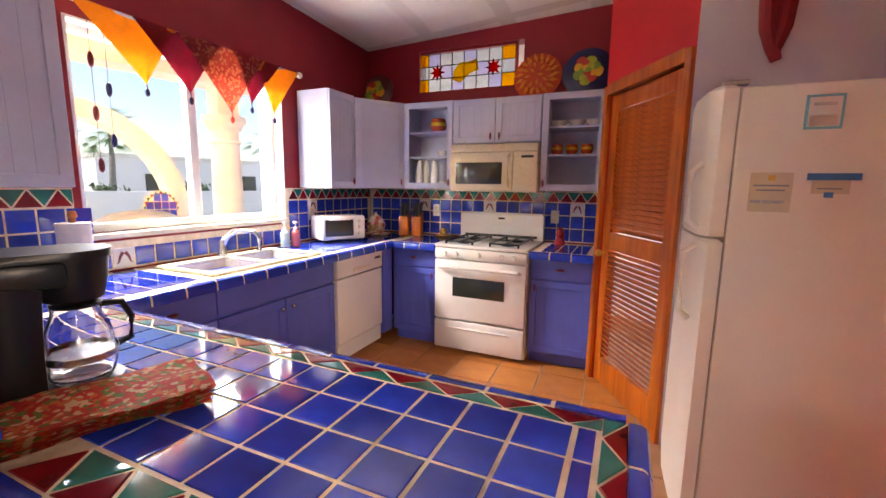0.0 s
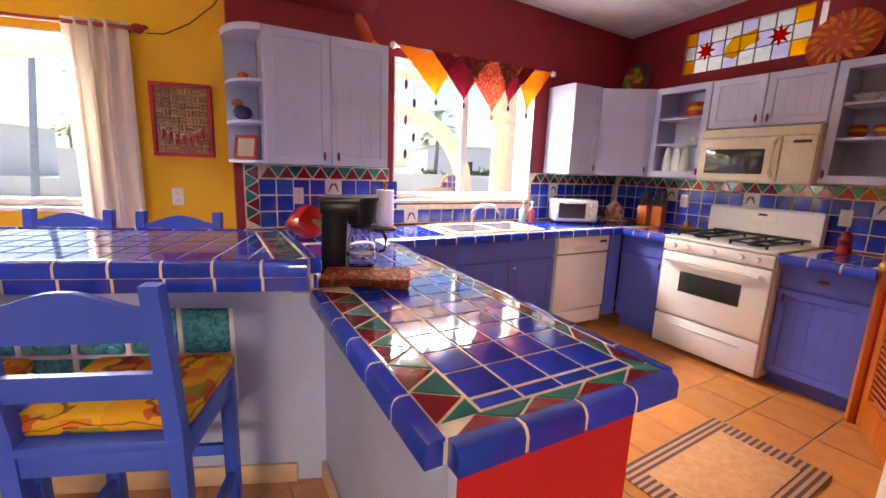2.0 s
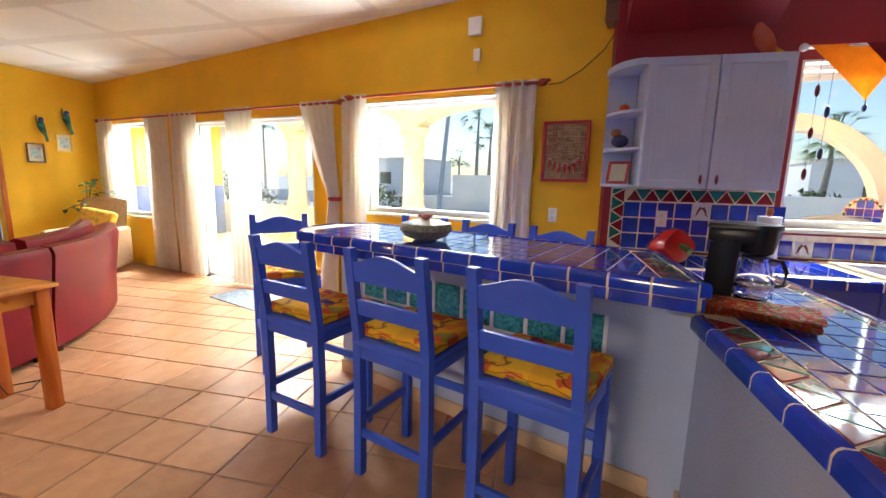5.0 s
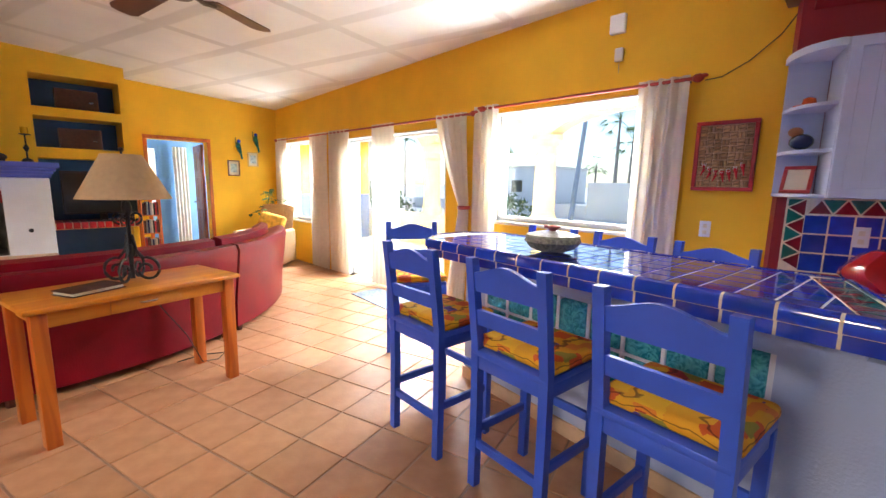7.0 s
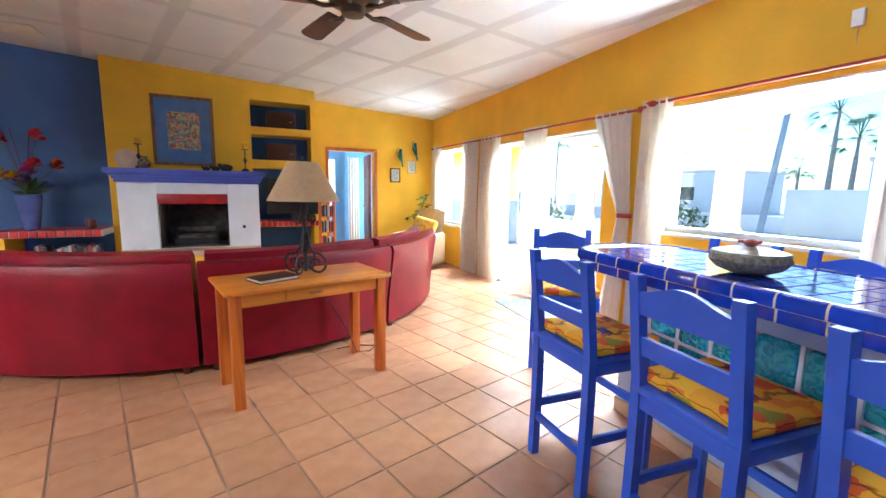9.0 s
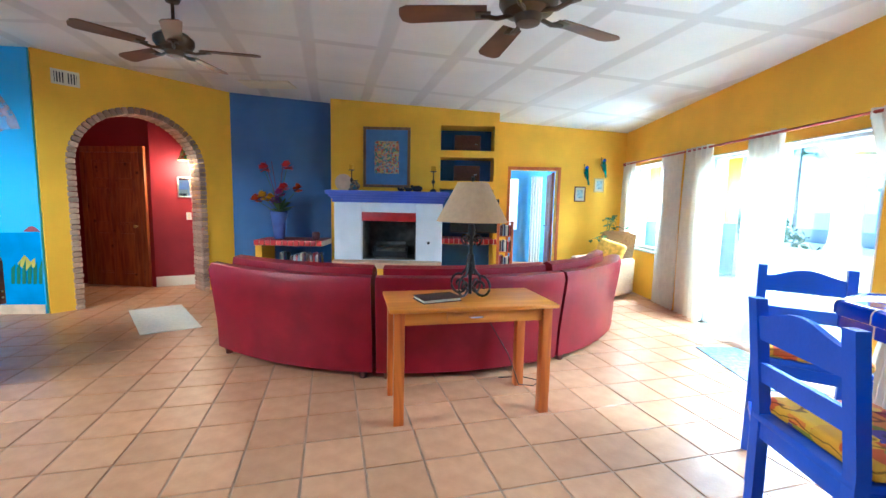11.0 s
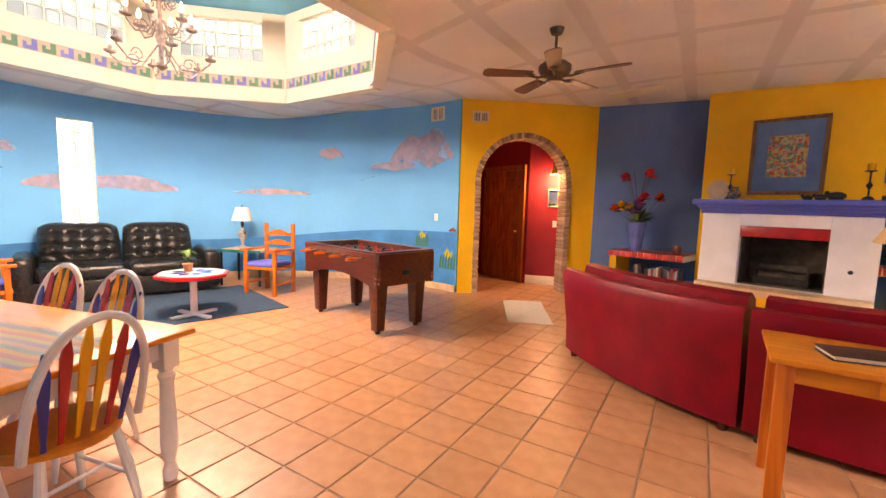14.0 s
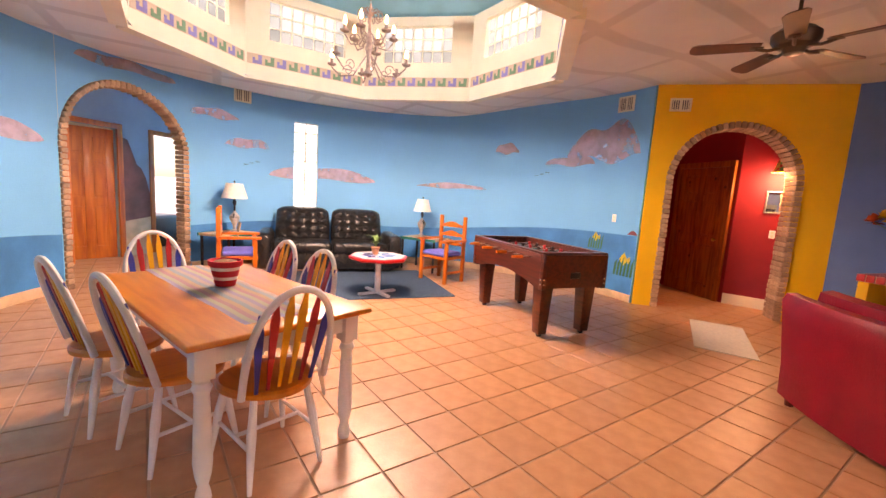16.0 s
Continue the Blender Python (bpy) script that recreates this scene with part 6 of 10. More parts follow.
def fan(m, drop, spin):
    o = thing("ceiling_fan", m, "bronze ceiling fan with five walnut blades, at rest", "fan", "ceiling fans")
    bm = bmesh.new()
    lathe(bm, [(0.02, -0.06), (0.05, -0.05), (0.07, 0.0), (0.07, 0.01)], (0, 0, drop))
    part("canopy", bm, BRONZE, o)
    bm = bmesh.new()
    rod(bm, (0, 0, 0.1), (0, 0, drop - 0.04), 0.013)
    part("downrod", bm, BRONZE, o)
    bm = bmesh.new()
    lathe(bm, [(0.03, -0.09), (0.06, -0.085), (0.075, -0.05), (0.125, -0.03), (0.15, 0.01), (0.15, 0.05), (0.11, 0.085), (0.04, 0.11), (0.02, 0.13)], (0, 0, 0), 28)
    part("motor", bm, BRONZE, o)
    for k in range(5):
        bm = bmesh.new()
        tube(bm, [(0.07, 0, -0.04), (0.16, 0, -0.055), (0.24, 0, -0.04)], 0.012, 6)
        box(bm, 0.19, 0.27, -0.035, 0.035, -0.04, -0.032, 0.003)
        a = part("blade_arm", bm, BRONZE, o)
        a.matrix_basis = pose(0, 0, 0, 0, 0, spin + 72 * k)
        bm = bmesh.new()
        out = [(0.21, -0.055), (0.62, -0.072), (0.66, -0.05), (0.67, 0), (0.66, 0.05), (0.62, 0.072), (0.21, 0.055)]
        prism(bm, out, -0.031, -0.023)
        b = part("blade", bm, FANW, o)
        b.matrix_basis = pose(0, 0, 0, 0, 0, spin + 72 * k) @ pose(0, 0, 0, 10, 0, 0)
    return o


fan(pose(5.48, -7.64, 2.66), ceiling_z(5.48, -7.64) - 2.66, 48)
fan(pose(2.82, -6.27, 2.415), ceiling_z(2.82, -6.27) - 2.415, 66)


# ---- windows, curtains ----
def window_frame(name, m, w, h, bars, label, frame=0.05):
    """A window in the x z plane, x from 0 to w, in a wall of thickness along -y."""
    o = tagged(new(name), label, kind="structure")
    o.matrix_world = m
    bm = bmesh.new()
    box(bm, 0, w, -0.14, -0.08, 0, frame, 0.004)
    box(bm, 0, w, -0.14, -0.08, h - frame, h, 0.004)
    box(bm, 0, frame, -0.14, -0.08, frame, h - frame, 0.004)
    box(bm, w - frame, w, -0.14, -0.08, frame, h - frame, 0.004)
    for b in bars:
        box(bm, b - 0.03, b + 0.03, -0.138, -0.082, frame, h - frame, 0.004)
    part("window_frame", bm, WHITEFR, o)
    bm = bmesh.new()
    box(bm, 0.0, 0.014, -0.079, 0.006, 0.002, h - 0.002, 0.002)
    box(bm, w - 0.014, w, -0.079, 0.006, 0.002, h - 0.002, 0.002)
    box(bm, 0.014, w - 0.014, -0.079, 0.006, h - 0.016, h - 0.002, 0.002)
    box(bm, 0.0, 0.012, -0.24, -0.141, 0.002, h - 0.002)
    box(bm, w - 0.012, w, -0.24, -0.141, 0.002, h - 0.002)
    box(bm, 0.012, w - 0.012, -0.24, -0.141, h - 0.014, h - 0.002)
    part("lining", bm, WHITEFR, o)
    bm = bmesh.new()
    box(bm, frame, w - frame, -0.113, -0.109, frame, h - frame)
    p = part("pane", bm, WINPANE, o)
    p.visible_shadow = False
    bm = bmesh.new()
    box(bm, -0.02, w + 0.02, -0.078, 0.02, -0.03, 0.0, 0.005)
    part("window_sill", bm, CREAM, o)
    return o


WM = lambda y, z: pose(0, y, z, 0, 0, -90)
window_frame("window_1", WM(-4.98, 1.04), 1.44, 1.09, [], "white-framed picture window by the bar")
window_frame("window_2", WM(-7.1, 0.0), 2.1, 2.05, [1.05, 1.12], "white sliding glass door to the patio")
window_frame("window_3", WM(-10.1, 0.74), 1.05, 1.36, [], "white-framed window near the corner")
window_frame("window_4", along(kxy(0, 2.5), kxy(0, 1.11)) @ pose(0, 0, 1.12), 1.39, 1.08, [0.695], "white sliding kitchen window over the sink")


def curtain(y0, y1, z1, z0, folds, tie=None, x=0.08, label="white cotton curtain hanging to the floor"):
    o = thing("curtain", pose(x, 0, 0), label, "curtain", "white curtains")
    rnd = random.Random(int(abs(y0) * 100))
    ph = rnd.uniform(0, 6)

    def fn(a, b):
        z = z1 + (z0 - z1) * b
        w0, w1 = y0, y1
        if tie:
            zt, yt, wt = tie
            f = max(0, 1 - abs(z - zt) / (z1 - zt)) if z > zt else max(0.55, 1 - abs(z - zt) / (zt - z0) * 0.45)
            f = f ** 1.2
            w0, w1 = y0 + (yt - wt - y0) * f, y1 + (yt + wt - y1) * f
        y = w0 + (w1 - w0) * a
        amp = 0.028 * (0.6 + 0.6 * b)
        return (amp * math.sin(a * folds * 2 * math.pi + ph + 0.5 * math.sin(3 * b)) + 0.01 * math.sin(a * 31 + b * 4), y, z)
    bm = bmesh.new()
    sheet(bm, fn, folds * 8, 20)
    part("cloth", bm, CURTAIN, o)
    bm = bmesh.new()
    bm2 = sheet(bm, lambda a, b: (fn(a, 0)[0] * 1.1, fn(a, 0)[1], z1 + 0.05 - 0.08 * b), folds * 8, 2)
    part("header", bm, CURTAIN, o)
    if tie:
        bm = bmesh.new()
        lathe(bm, [(0.07, 0), (0.075, 0.02), (0.07, 0.04)], (0, tie[1], tie[0] - 0.02))
        part("tieback", bm, RODRED, o)


def curtain_rod(y0, y1, z, x=0.085):
    o = thing("curtain_rod", pose(x, 0, z), "red-brown wooden curtain rod with carved finials", "curtain rod", "curtain rods")
    bm = bmesh.new()
    rod(bm, (0, y0, 0), (0, y1, 0), 0.013)
    part("rod", bm, RODRED, o)
    for y, s in ((y0, -1), (y1, 1)):
        bm = bmesh.new()
        ball(bm, (0, y + s * 0.02, 0), 0.03, 1, 1.3, 1)
        ball(bm, (0, y + s * 0.055, 0.012), 0.018, 1, 1.5, 0.8)
        part("finial", bm, RODRED, o)
        bm = bmesh.new()
        box(bm, -x, 0.01, y - s * 0.05 - 0.008, y - s * 0.05 + 0.008, -0.012, 0.0)
        part("bracket", bm, IRON, o)


curtain_rod(-6.50, -4.60, 2.17)
curtain_rod(-11.35, -6.66, 2.14)
curtain(-6.64, -6.33, 2.15, 0.03, 4)
curtain(-4.98, -4.63, 2.15, 0.03, 4)
curtain(-7.18, -6.72, 2.12, 0.03, 5, tie=(1.16, -6.74, 0.05), label="white cotton curtain tied back beside the sliding door")
curtain(-8.45, -7.98, 2.12, 0.03, 5)
curtain(-9.52, -9.0, 2.12, 0.03, 5)
curtain(-10.12, -9.58, 2.12, 0.03, 5)
curtain(-11.38, -10.95, 2.12, 0.03, 4)


# ======== round room ========
def on_curve(a0, a1, z0, z1, inset, shape, name, material, label, n=48, mm=10):
    """A thin painted patch on the round wall; shape(f) gives the lower and upper height at f from 0 to 1."""
    bm = bmesh.new()
    cols = []
    for i in range(n + 1):
        f = i / n
        a = radians(a0 + (a1 - a0) * f)
        lo, hi = shape(f)
        r = CR - inset
        cols.append([bm.verts.new((CX + r * math.cos(a), CY + r * math.sin(a), lo + (hi - lo) * j / mm)) for j in range(mm + 1)])
    for x, y in zip(cols, cols[1:]):
        for j in range(mm):
            try:
                bm.faces.new((x[j], y[j], y[j + 1], x[j + 1]))
            except ValueError:
                pass
    return struct(name, bm, material, None, label)


SEA = mat("sea_mural_paint", (0.02, 0.21, 0.50), 0.7, vary=0.2, scale=2.2, fine=40, bump=0.15)
CLOUD = mat("mauve_cloud_paint", (0.62, 0.42, 0.46), 0.7, vary=0.12, scale=5, fine=80, bump=0.15)
cln = CLOUD.node_tree
cno, cmr, cco = cln.nodes.new("ShaderNodeTexNoise"), cln.nodes.new("ShaderNodeMapRange"), cln.nodes.new("ShaderNodeTexCoord")
cno.inputs["Scale"].default_value, cno.inputs["Detail"].default_value = 6, 6
cmr.inputs["From Min"].default_value, cmr.inputs["From Max"].default_value = 0.32, 0.62
cmr.inputs["To Min"].default_value, cmr.inputs["To Max"].default_value = 0.3, 0.62
cln.links.new(cco.outputs["Object"], cno.inputs["Vector"])
cln.links.new(cno.outputs["Fac"], cmr.inputs["Value"])
cln.links.new(cmr.outputs[0], cln.nodes["Principled BSDF"].inputs["Alpha"])
ISLE = mat("red_island_paint", (0.25, 0.05, 0.07), 0.7)
on_curve(-87.8, 39.3, 0, 1, 0.004, lambda f: (0.0, 0.98 - 0.33 * min(1, f / 0.95) ** 0.7 + 0.06 * math.sin(f * 9)), "mural_sea", SEA, "painted sea band of the mural", 120)
on_curve(65.8, 127.5, 0, 1, 0.004, lambda f: (0.0, 0.66 - 0.2 * f + 0.1 * math.sin(f * 5)), "mural_sea", SEA, "painted sea band of the mural", 60)


def cloud(a0, a1, z0, z1, puffs, seed):
    rnd = random.Random(seed)
    ph = [rnd.uniform(0, 6) for _ in range(4)]

    def sh(f):
        e = math.sin(math.pi * f) ** 0.5
        top = e * (0.72 + 0.2 * math.sin(puffs * 6 * f + ph[0]) * 0.6 + 0.12 * math.sin(puffs * 15 * f + ph[1]))
        bot = 0.10 * e * (1 + math.sin(9 * f + ph[2]))
        mid = z0 + (z1 - z0) * 0.18
        return mid - bot * (z1 - z0), mid + max(0.02, top) * (z1 - z0) * 0.9
    for p, q in (((a0, 6.9), (13.6, a1)) if a0 < 7 < a1 else ((a0, a1),)):
        on_curve(p, q, 0, 1, 0.006, lambda f, p=p, q=q: sh(min(1, max(0, (p + (q - p) * f - a0) / (a1 - a0)))), "mural_cloud", CLOUD, "painted mauve cloud of the mural", 40, 4)


cloud(-86, -66, 2.02, 2.74, 0.8, 1)
cloud(-74, -60, 1.98, 2.2, 0.5, 7)
cloud(-9.6, 20, 1.48, 1.76, 0.6, 2)
cloud(-43, -22, 1.50, 1.63, 0.5, 3)
cloud(20, 31, 1.93, 2.14, 0.6, 4)
cloud(27.5, 39, 2.33, 2.53, 0.6, 5)
cloud(-52, -45, 2.18, 2.42, 0.6, 6)
cloud(68, 90, 1.65, 1.9, 0.6, 8)
cloud(42, 62, 2.68, 2.88, 0.8, 9)
bm = bmesh.new()
for a0, a1 in ((-88, 39.3), (65.8, 128)):
    n = int((a1 - a0) / 2)
    prev = None
    for i in range(n + 1):
        a = radians(a0 + (a1 - a0) * i / n)
        c, s = math.cos(a), math.sin(a)
        ring = [bm.verts.new((CX + r * c, CY + r * s, z)) for r, z in ((CR - 0.008, 0), (CR - 0.022, 0), (CR - 0.022, 0.10), (CR - 0.014, 0.112), (CR - 0.008, 0.112))]
        if prev:
            for k in range(4):
                bm.faces.new((prev[k], ring[k], ring[k + 1], prev[k + 1]))
        prev = ring
struct("baseboard_round", bm, BASE_T, None, "cream tile baseboard following the curve")

# slit window
def slit():
    o = tagged(new("window_slit"), "tall narrow glass-block window", kind="structure")
    for j in range(9):
        for i in range(2):
            a = 7.1 + 3.2 * i + 1.6
            bm = bmesh.new()
            box(bm, -0.10, -0.03, -0.098, 0.098, 0, 0.158, 0.01, 1)
            p = part("glass_block", bm, GLASSBLOCK, o)
            p.matrix_basis = pose(CX, CY, 0.975 + 0.168 * j, 0, 0, a) @ pose(CR + 0.14, 0, 0)
    bm = bmesh.new()
    for j in range(10):
        box(bm, -0.10, -0.022, -0.205, 0.205, 0.168 * j - 0.008, 0.168 * j + 0.004)
    for y in (-0.205, 0.0, 0.205):
        box(bm, -0.099, -0.021, y - 0.008, y + 0.008, 0, 1.512)
    p = part("mortar", bm, CREAM, o)
    p.matrix_basis = pose(CX, CY, 0.975, 0, 0, 10.3) @ pose(CR + 0.12, 0, 0)
    c, s = math.cos(radians(10.2)), math.sin(radians(10.2))
    area("daylight_slit", (CX + (CR + 0.4) * c, CY + (CR + 0.4) * s, 1.75), (CX, CY, 1.6), 0.42, 1.5, 90, DAY)


slit()
for a in (22.5, -85.3):
    vent(pose(CX, CY, 2.66 if a > 0 else 2.76, 0, 0, a + 4.2 - 90 + 0.01) @ pose(0, CR - 0.02, 0, 0, 0, 180) @ pose(-0.13, 0, 0), 0.27, 0.22)

# left arch: bricks, corridor, doors
def arc_put(s):
    a = 52.5 - math.degrees(s / CR)
    return pose(CX, CY, 0, 0, 0, a - 90) @ pose(0, CR, 0, 0, 0, 180)


aw = radians(13) * CR
brick_arch("brick_arch", pose(0, 0, 0), -aw + 0.09, aw - 0.09, 1.72, 0.75, 0.09, 0.2, arc_put)
# corridor behind the left arch
# mural blue greyed to carry the corridor's shade and warm light in its colour
CORRB = mat("shaded_blue_corridor_paint", (0.24, 0.36, 0.44), 0.7, vary=0.08, scale=2, fine=80, bump=0.2)
CW0, CW1 = (10.662, -0.967), (13.091, -2.468)
CL = math.dist(CW0, CW1)
CM = along(CW1, CW0)
struct("wall_corridor", wall_bm(CL + 0.6, 0.1, WZ, [(CL - 2.62, CL - 1.93, 0, 2.1), (CL - 1.25, CL - 0.51, 0, 2.1)]), CORRB, CM, "blue corridor wall with two doorways and a painted mountain")
struct("wall_corridor_left", wall_bm(1.45, 0.1, WZ), CREAM, along((10.3, -0.72), (9.55, -1.6)), "cream corridor wall")
struct("wall_corridor_right", wall_bm(2.6, 0.1, WZ), MURAL, along((11.35, -3.45), (13.3, -2.6)), "blue corridor wall")
struct("wall_room_behind", wall_bm(4.2, 0.1, WZ), CREAM, CM @ pose(0, -1.6, 0), "cream wall of the room behind")
struct("wall_room_divider", wall_bm(1.5, 0.1, WZ), CREAM, CM @ pose(CL - 1.6, -0.1, 0, 0, 0, -90), "cream dividing wall")
for s0, s1 in ((CL - 2.62, CL - 1.93), (CL - 1.25, CL - 0.51)):
    bm = bmesh.new()
    box(bm, s0 - 0.09, s0, -0.02, 0.025, 0, 2.1, 0.004)
    box(bm, s1, s1 + 0.09, -0.02, 0.025, 0, 2.1, 0.004)
    box(bm, s0 - 0.09, s1 + 0.09, -0.02, 0.025, 2.1, 2.18, 0.004)
    struct("trim_corridor", bm, PINE, CM, "reddish door casing")
panel_door(CM @ pose(CL - 1.245, -0.06, 0.005, 0, 0, -22), 0.70, 2.07, PINE, "orange pine six-panel door standing ajar in the corridor", 1)
bm = bmesh.new()
mt = [(CL - 1.85, 0.0), (CL - 1.84, 1.05), (CL - 1.76, 1.35), (CL - 1.68, 1.5), (CL - 1.60, 1.55), (CL - 1.52, 1.75), (CL - 1.44, 1.95), (CL - 1.345, 1.98), (CL - 1.345, 0.0)]
prism(bm, mt, 0, 0.003)
struct("mural_mountain", bm, mat("brown_mountain_paint", (0.22, 0.08, 0.06), 0.7, vary=0.25, scale=4), CM @ pose(0, 0.004, 0, 90, 0, 0) @ Matrix.Diagonal((1, 1, -1, 1)), "painted brown mountain of the mural")
bm = bmesh.new()
prism(bm, [(CL - 1.85, 0.0), (CL - 1.85, 0.66), (CL - 1.345, 0.6), (CL - 1.345, 0.0)], 0, 0.003)
struct("mural_sand", bm, mat("sand_mural_paint", (0.60, 0.42, 0.26), 0.7, vary=0.15, scale=6), CM @ pose(0, 0.0085, 0, 90, 0, 0) @ Matrix.Diagonal((1, 1, -1, 1)), "painted sand of the mural")
bm = bmesh.new()
box(bm, 0.0, 1.3, -1.55, -1.5, 1.0, 1.95, 0.01)
single("bright_window", bm, glow("daylit_window", (1.0, 0.98, 0.95), 2.2), CM @ pose(-0.2, 0, 0), "bright curtained window in the far bedroom", "window")
bm = bmesh.new()
box(bm, 0.0, 1.4, -1.2, -0.35, 0.0, 0.62, 0.06, 3)
single("bed", bm, BLACKP, CM @ pose(-0.2, 0, 0), "bed with dark cover seen through the doorway", "bed")
bm = bmesh.new()
sheet(bm, lambda a, b: (0.35 * a * (1 - 0.6 * math.sin(math.pi * min(1, b * 1.3)) * 1) + 0.42, -1.42 + 0.02 * math.sin(a * 40), 2.05 - 1.3 * b), 30, 14)
single("tied_curtain", bm, mat("cream_curtain", (0.62, 0.50, 0.30), 0.9), CM, "cream tied-back curtain in the far bedroom", "curtain")


area("daylight_corridor_bedroom", tuple(CM @ Vector((0.45, -1.45, 1.55))), tuple(CM @ Vector((0.6, 1.0, 1.2))), 1.1, 0.9, 40, DAY)


def leather_sofa():
    m = pose(10.34, -4.93, 0, 0, 0, -92) @ Matrix.Diagonal((0.98, 1, 1.06, 1))
    o = thing("leather_sofa", m, "black tufted leather two-seat reclining sofa", "sofa")
    bm = bmesh.new()
    box(bm, -1.05, 1.05, -0.1, 0.8, 0.05, 0.30, 0.04)
    part("base", bm, LEATHER_K, o)
    for s in (-1, 1):
        bm = bmesh.new()
        box(bm, s * 1.06 - 0.12, s * 1.06 + 0.12, -0.12, 0.82, 0.06, 0.60, 0.09, 4)
        part("armrest", bm, LEATHER_K, o)
        x0 = 0.01 if s > 0 else -0.93
        bm = bmesh.new()
        box(bm, x0, x0 + 0.92, -0.13, 0.55, 0.30, 0.47, 0.06, 4)
        part("seat_cushion", bm, LEATHER_K, o)
        bm = bmesh.new()

        def pad(a, b):
            t = (math.sin(math.pi * a) * math.sin(math.pi * b)) ** 0.35
            pit = sum(math.exp(-((a - i / 5) ** 2 * 420 + (b - j / 4) ** 2 * 170)) for i in range(1, 5) for j in range(1, 4))
            fold = sum(math.exp(-(abs(a - i / 5) * 60 + abs(b - 0.5) * 2)) for i in range(1, 5)) + sum(math.exp(-abs(b - j / 4) * 34) for j in range(1, 4))
            corner = 0.07 * (abs(2 * a - 1) ** 6) * b
            return (x0 + 0.46 + 0.46 * (2 * a - 1) * (1 - 0.05 * b ** 4), 0.62 - 0.19 * t + 0.055 * pit + 0.016 * min(1, fold) + 0.15 * b, 0.42 + 0.54 * b - corner)
        sheet(bm, pad, 60, 40)
        part("tufted_back", bm, LEATHER_K, o)
        bm = bmesh.new()
        box(bm, x0 + 0.03, x0 + 0.89, 0.66, 0.84, 0.30, 0.88, 0.06, 3)
        part("back", bm, LEATHER_K, o)


leather_sofa()
RUGB = mat("navy_woven_rug", (0.035, 0.075, 0.13), 0.95, vary=0.3, scale=40, fine=160, bump=0.5)
bm = bmesh.new()
box(bm, 8.55, 10.4, -6.42, -4.2, 0.001, 0.012, 0.004)
single("area_rug", bm, RUGB, pose(0, 0, 0, 0, 0, 0), "dark navy flat-woven area rug under the coffee table", "rug")


def coffee_table():
    o = thing("coffee_table", pose(8.82, -5.38, 0.012) @ Matrix.Diagonal((0.86, 0.86, 0.8, 1)), "octagonal mosaic coffee table with red tiled rim on white pedestal", "table")
    bm = bmesh.new()
    lathe(bm, [(0.44, 0.585), (0.46, 0.60), (0.46, 0.635), (0.44, 0.645)], seg=8)
    part("rim", bm, BRICKR, o)
    bm = bmesh.new()
    lathe(bm, [(0.42, 0.6455), (0.42, 0.65)], seg=8)
    part("mosaic_top", bm, WHITE_T, o, "cream tiled top")
    for k in range(8):
        bm = bmesh.new()
        prism(bm, [(0.06, 0), (0.2, -0.065), (0.3, 0), (0.2, 0.065)], 0.6505, 0.653)
        p = part("star_tile", bm, BLUE_T, o)
        p.matrix_basis = pose(0, 0, 0, 0, 0, 45 * k)
    bm = bmesh.new()
    lathe(bm, [(0.05, 0.03), (0.045, 0.1), (0.045, 0.5), (0.12, 0.56), (0.2, 0.585)])
    part("pedestal", bm, WHITEP, o)
    for k in range(4):
        bm = bmesh.new()
        box(bm, 0.0, 0.33, -0.035, 0.035, 0, 0.04, 0.01)
        p = part("foot", bm, WHITEP, o)
        p.matrix_basis = pose(0, 0, 0, 0, 0, 20 + 90 * k)


coffee_table()
PERI = mat("periwinkle_seat_cushion", (0.13, 0.14, 0.55), 0.85, vary=0.1, scale=20, bump=0.3)


def arm_chair(m):
    o = thing("wooden_armchair", m, "orange pine armchair with periwinkle seat cushion", "chair", "pine armchairs")
    for s in (-1, 1):
        bm = bmesh.new()
        box(bm, -0.24, -0.19, s * 0.26 - 0.025, s * 0.26 + 0.025, 0, 0.65, 0.006)
        part("front_leg", bm, PINE, o)
        bm = bmesh.new()
        box(bm, 0.19, 0.24, s * 0.25 - 0.025, s * 0.25 + 0.025, 0, 1.05, 0.006)
        part("back_post", bm, PINE, o)
        bm = bmesh.new()
        box(bm, -0.29, 0.22, s * 0.27 - 0.04, s * 0.27 + 0.04, 0.651, 0.685, 0.01)
        part("armrest", bm, PINE, o)
        bm = bmesh.new()
        box(bm, -0.2, 0.2, s * 0.255 - 0.015, s * 0.255 + 0.015, 0.15, 0.19)
        part("side_stretcher", bm, PINE, o)
    bm = bmesh.new()
    box(bm, -0.25, 0.23, -0.27, 0.27, 0.38, 0.42, 0.006)
    part("seat", bm, PINE, o)
    for z in (0.6, 0.75, 0.9):
        bm = bmesh.new()
        n = 12
        for i in range(n):
            a, b = -0.225 + 0.45 * i / n, -0.225 + 0.45 * (i + 1) / n
            za, zb = [z + 0.035 + 0.025 * math.cos(q / 0.225 * math.pi) for q in (a, b)]
            vs = [bm.verts.new(v) for v in ((0.205, a, z - 0.03), (0.205, b, z - 0.03), (0.205, b, zb), (0.205, a, za))]
            bm.faces.new(vs)
        bmesh.ops.remove_doubles(bm, verts=bm.verts, dist=1e-5)
        bmesh.ops.solidify(bm, geom=bm.faces[:], thickness=0.02)
        part("ladder_slat", bm, PINE, o)
    bm = bmesh.new()
    box(bm, -0.24, 0.18, -0.24, 0.24, 0.42, 0.49, 0.03, 3)
    part("cushion", bm, PERI, o, "periwinkle tied cushion")
    return o


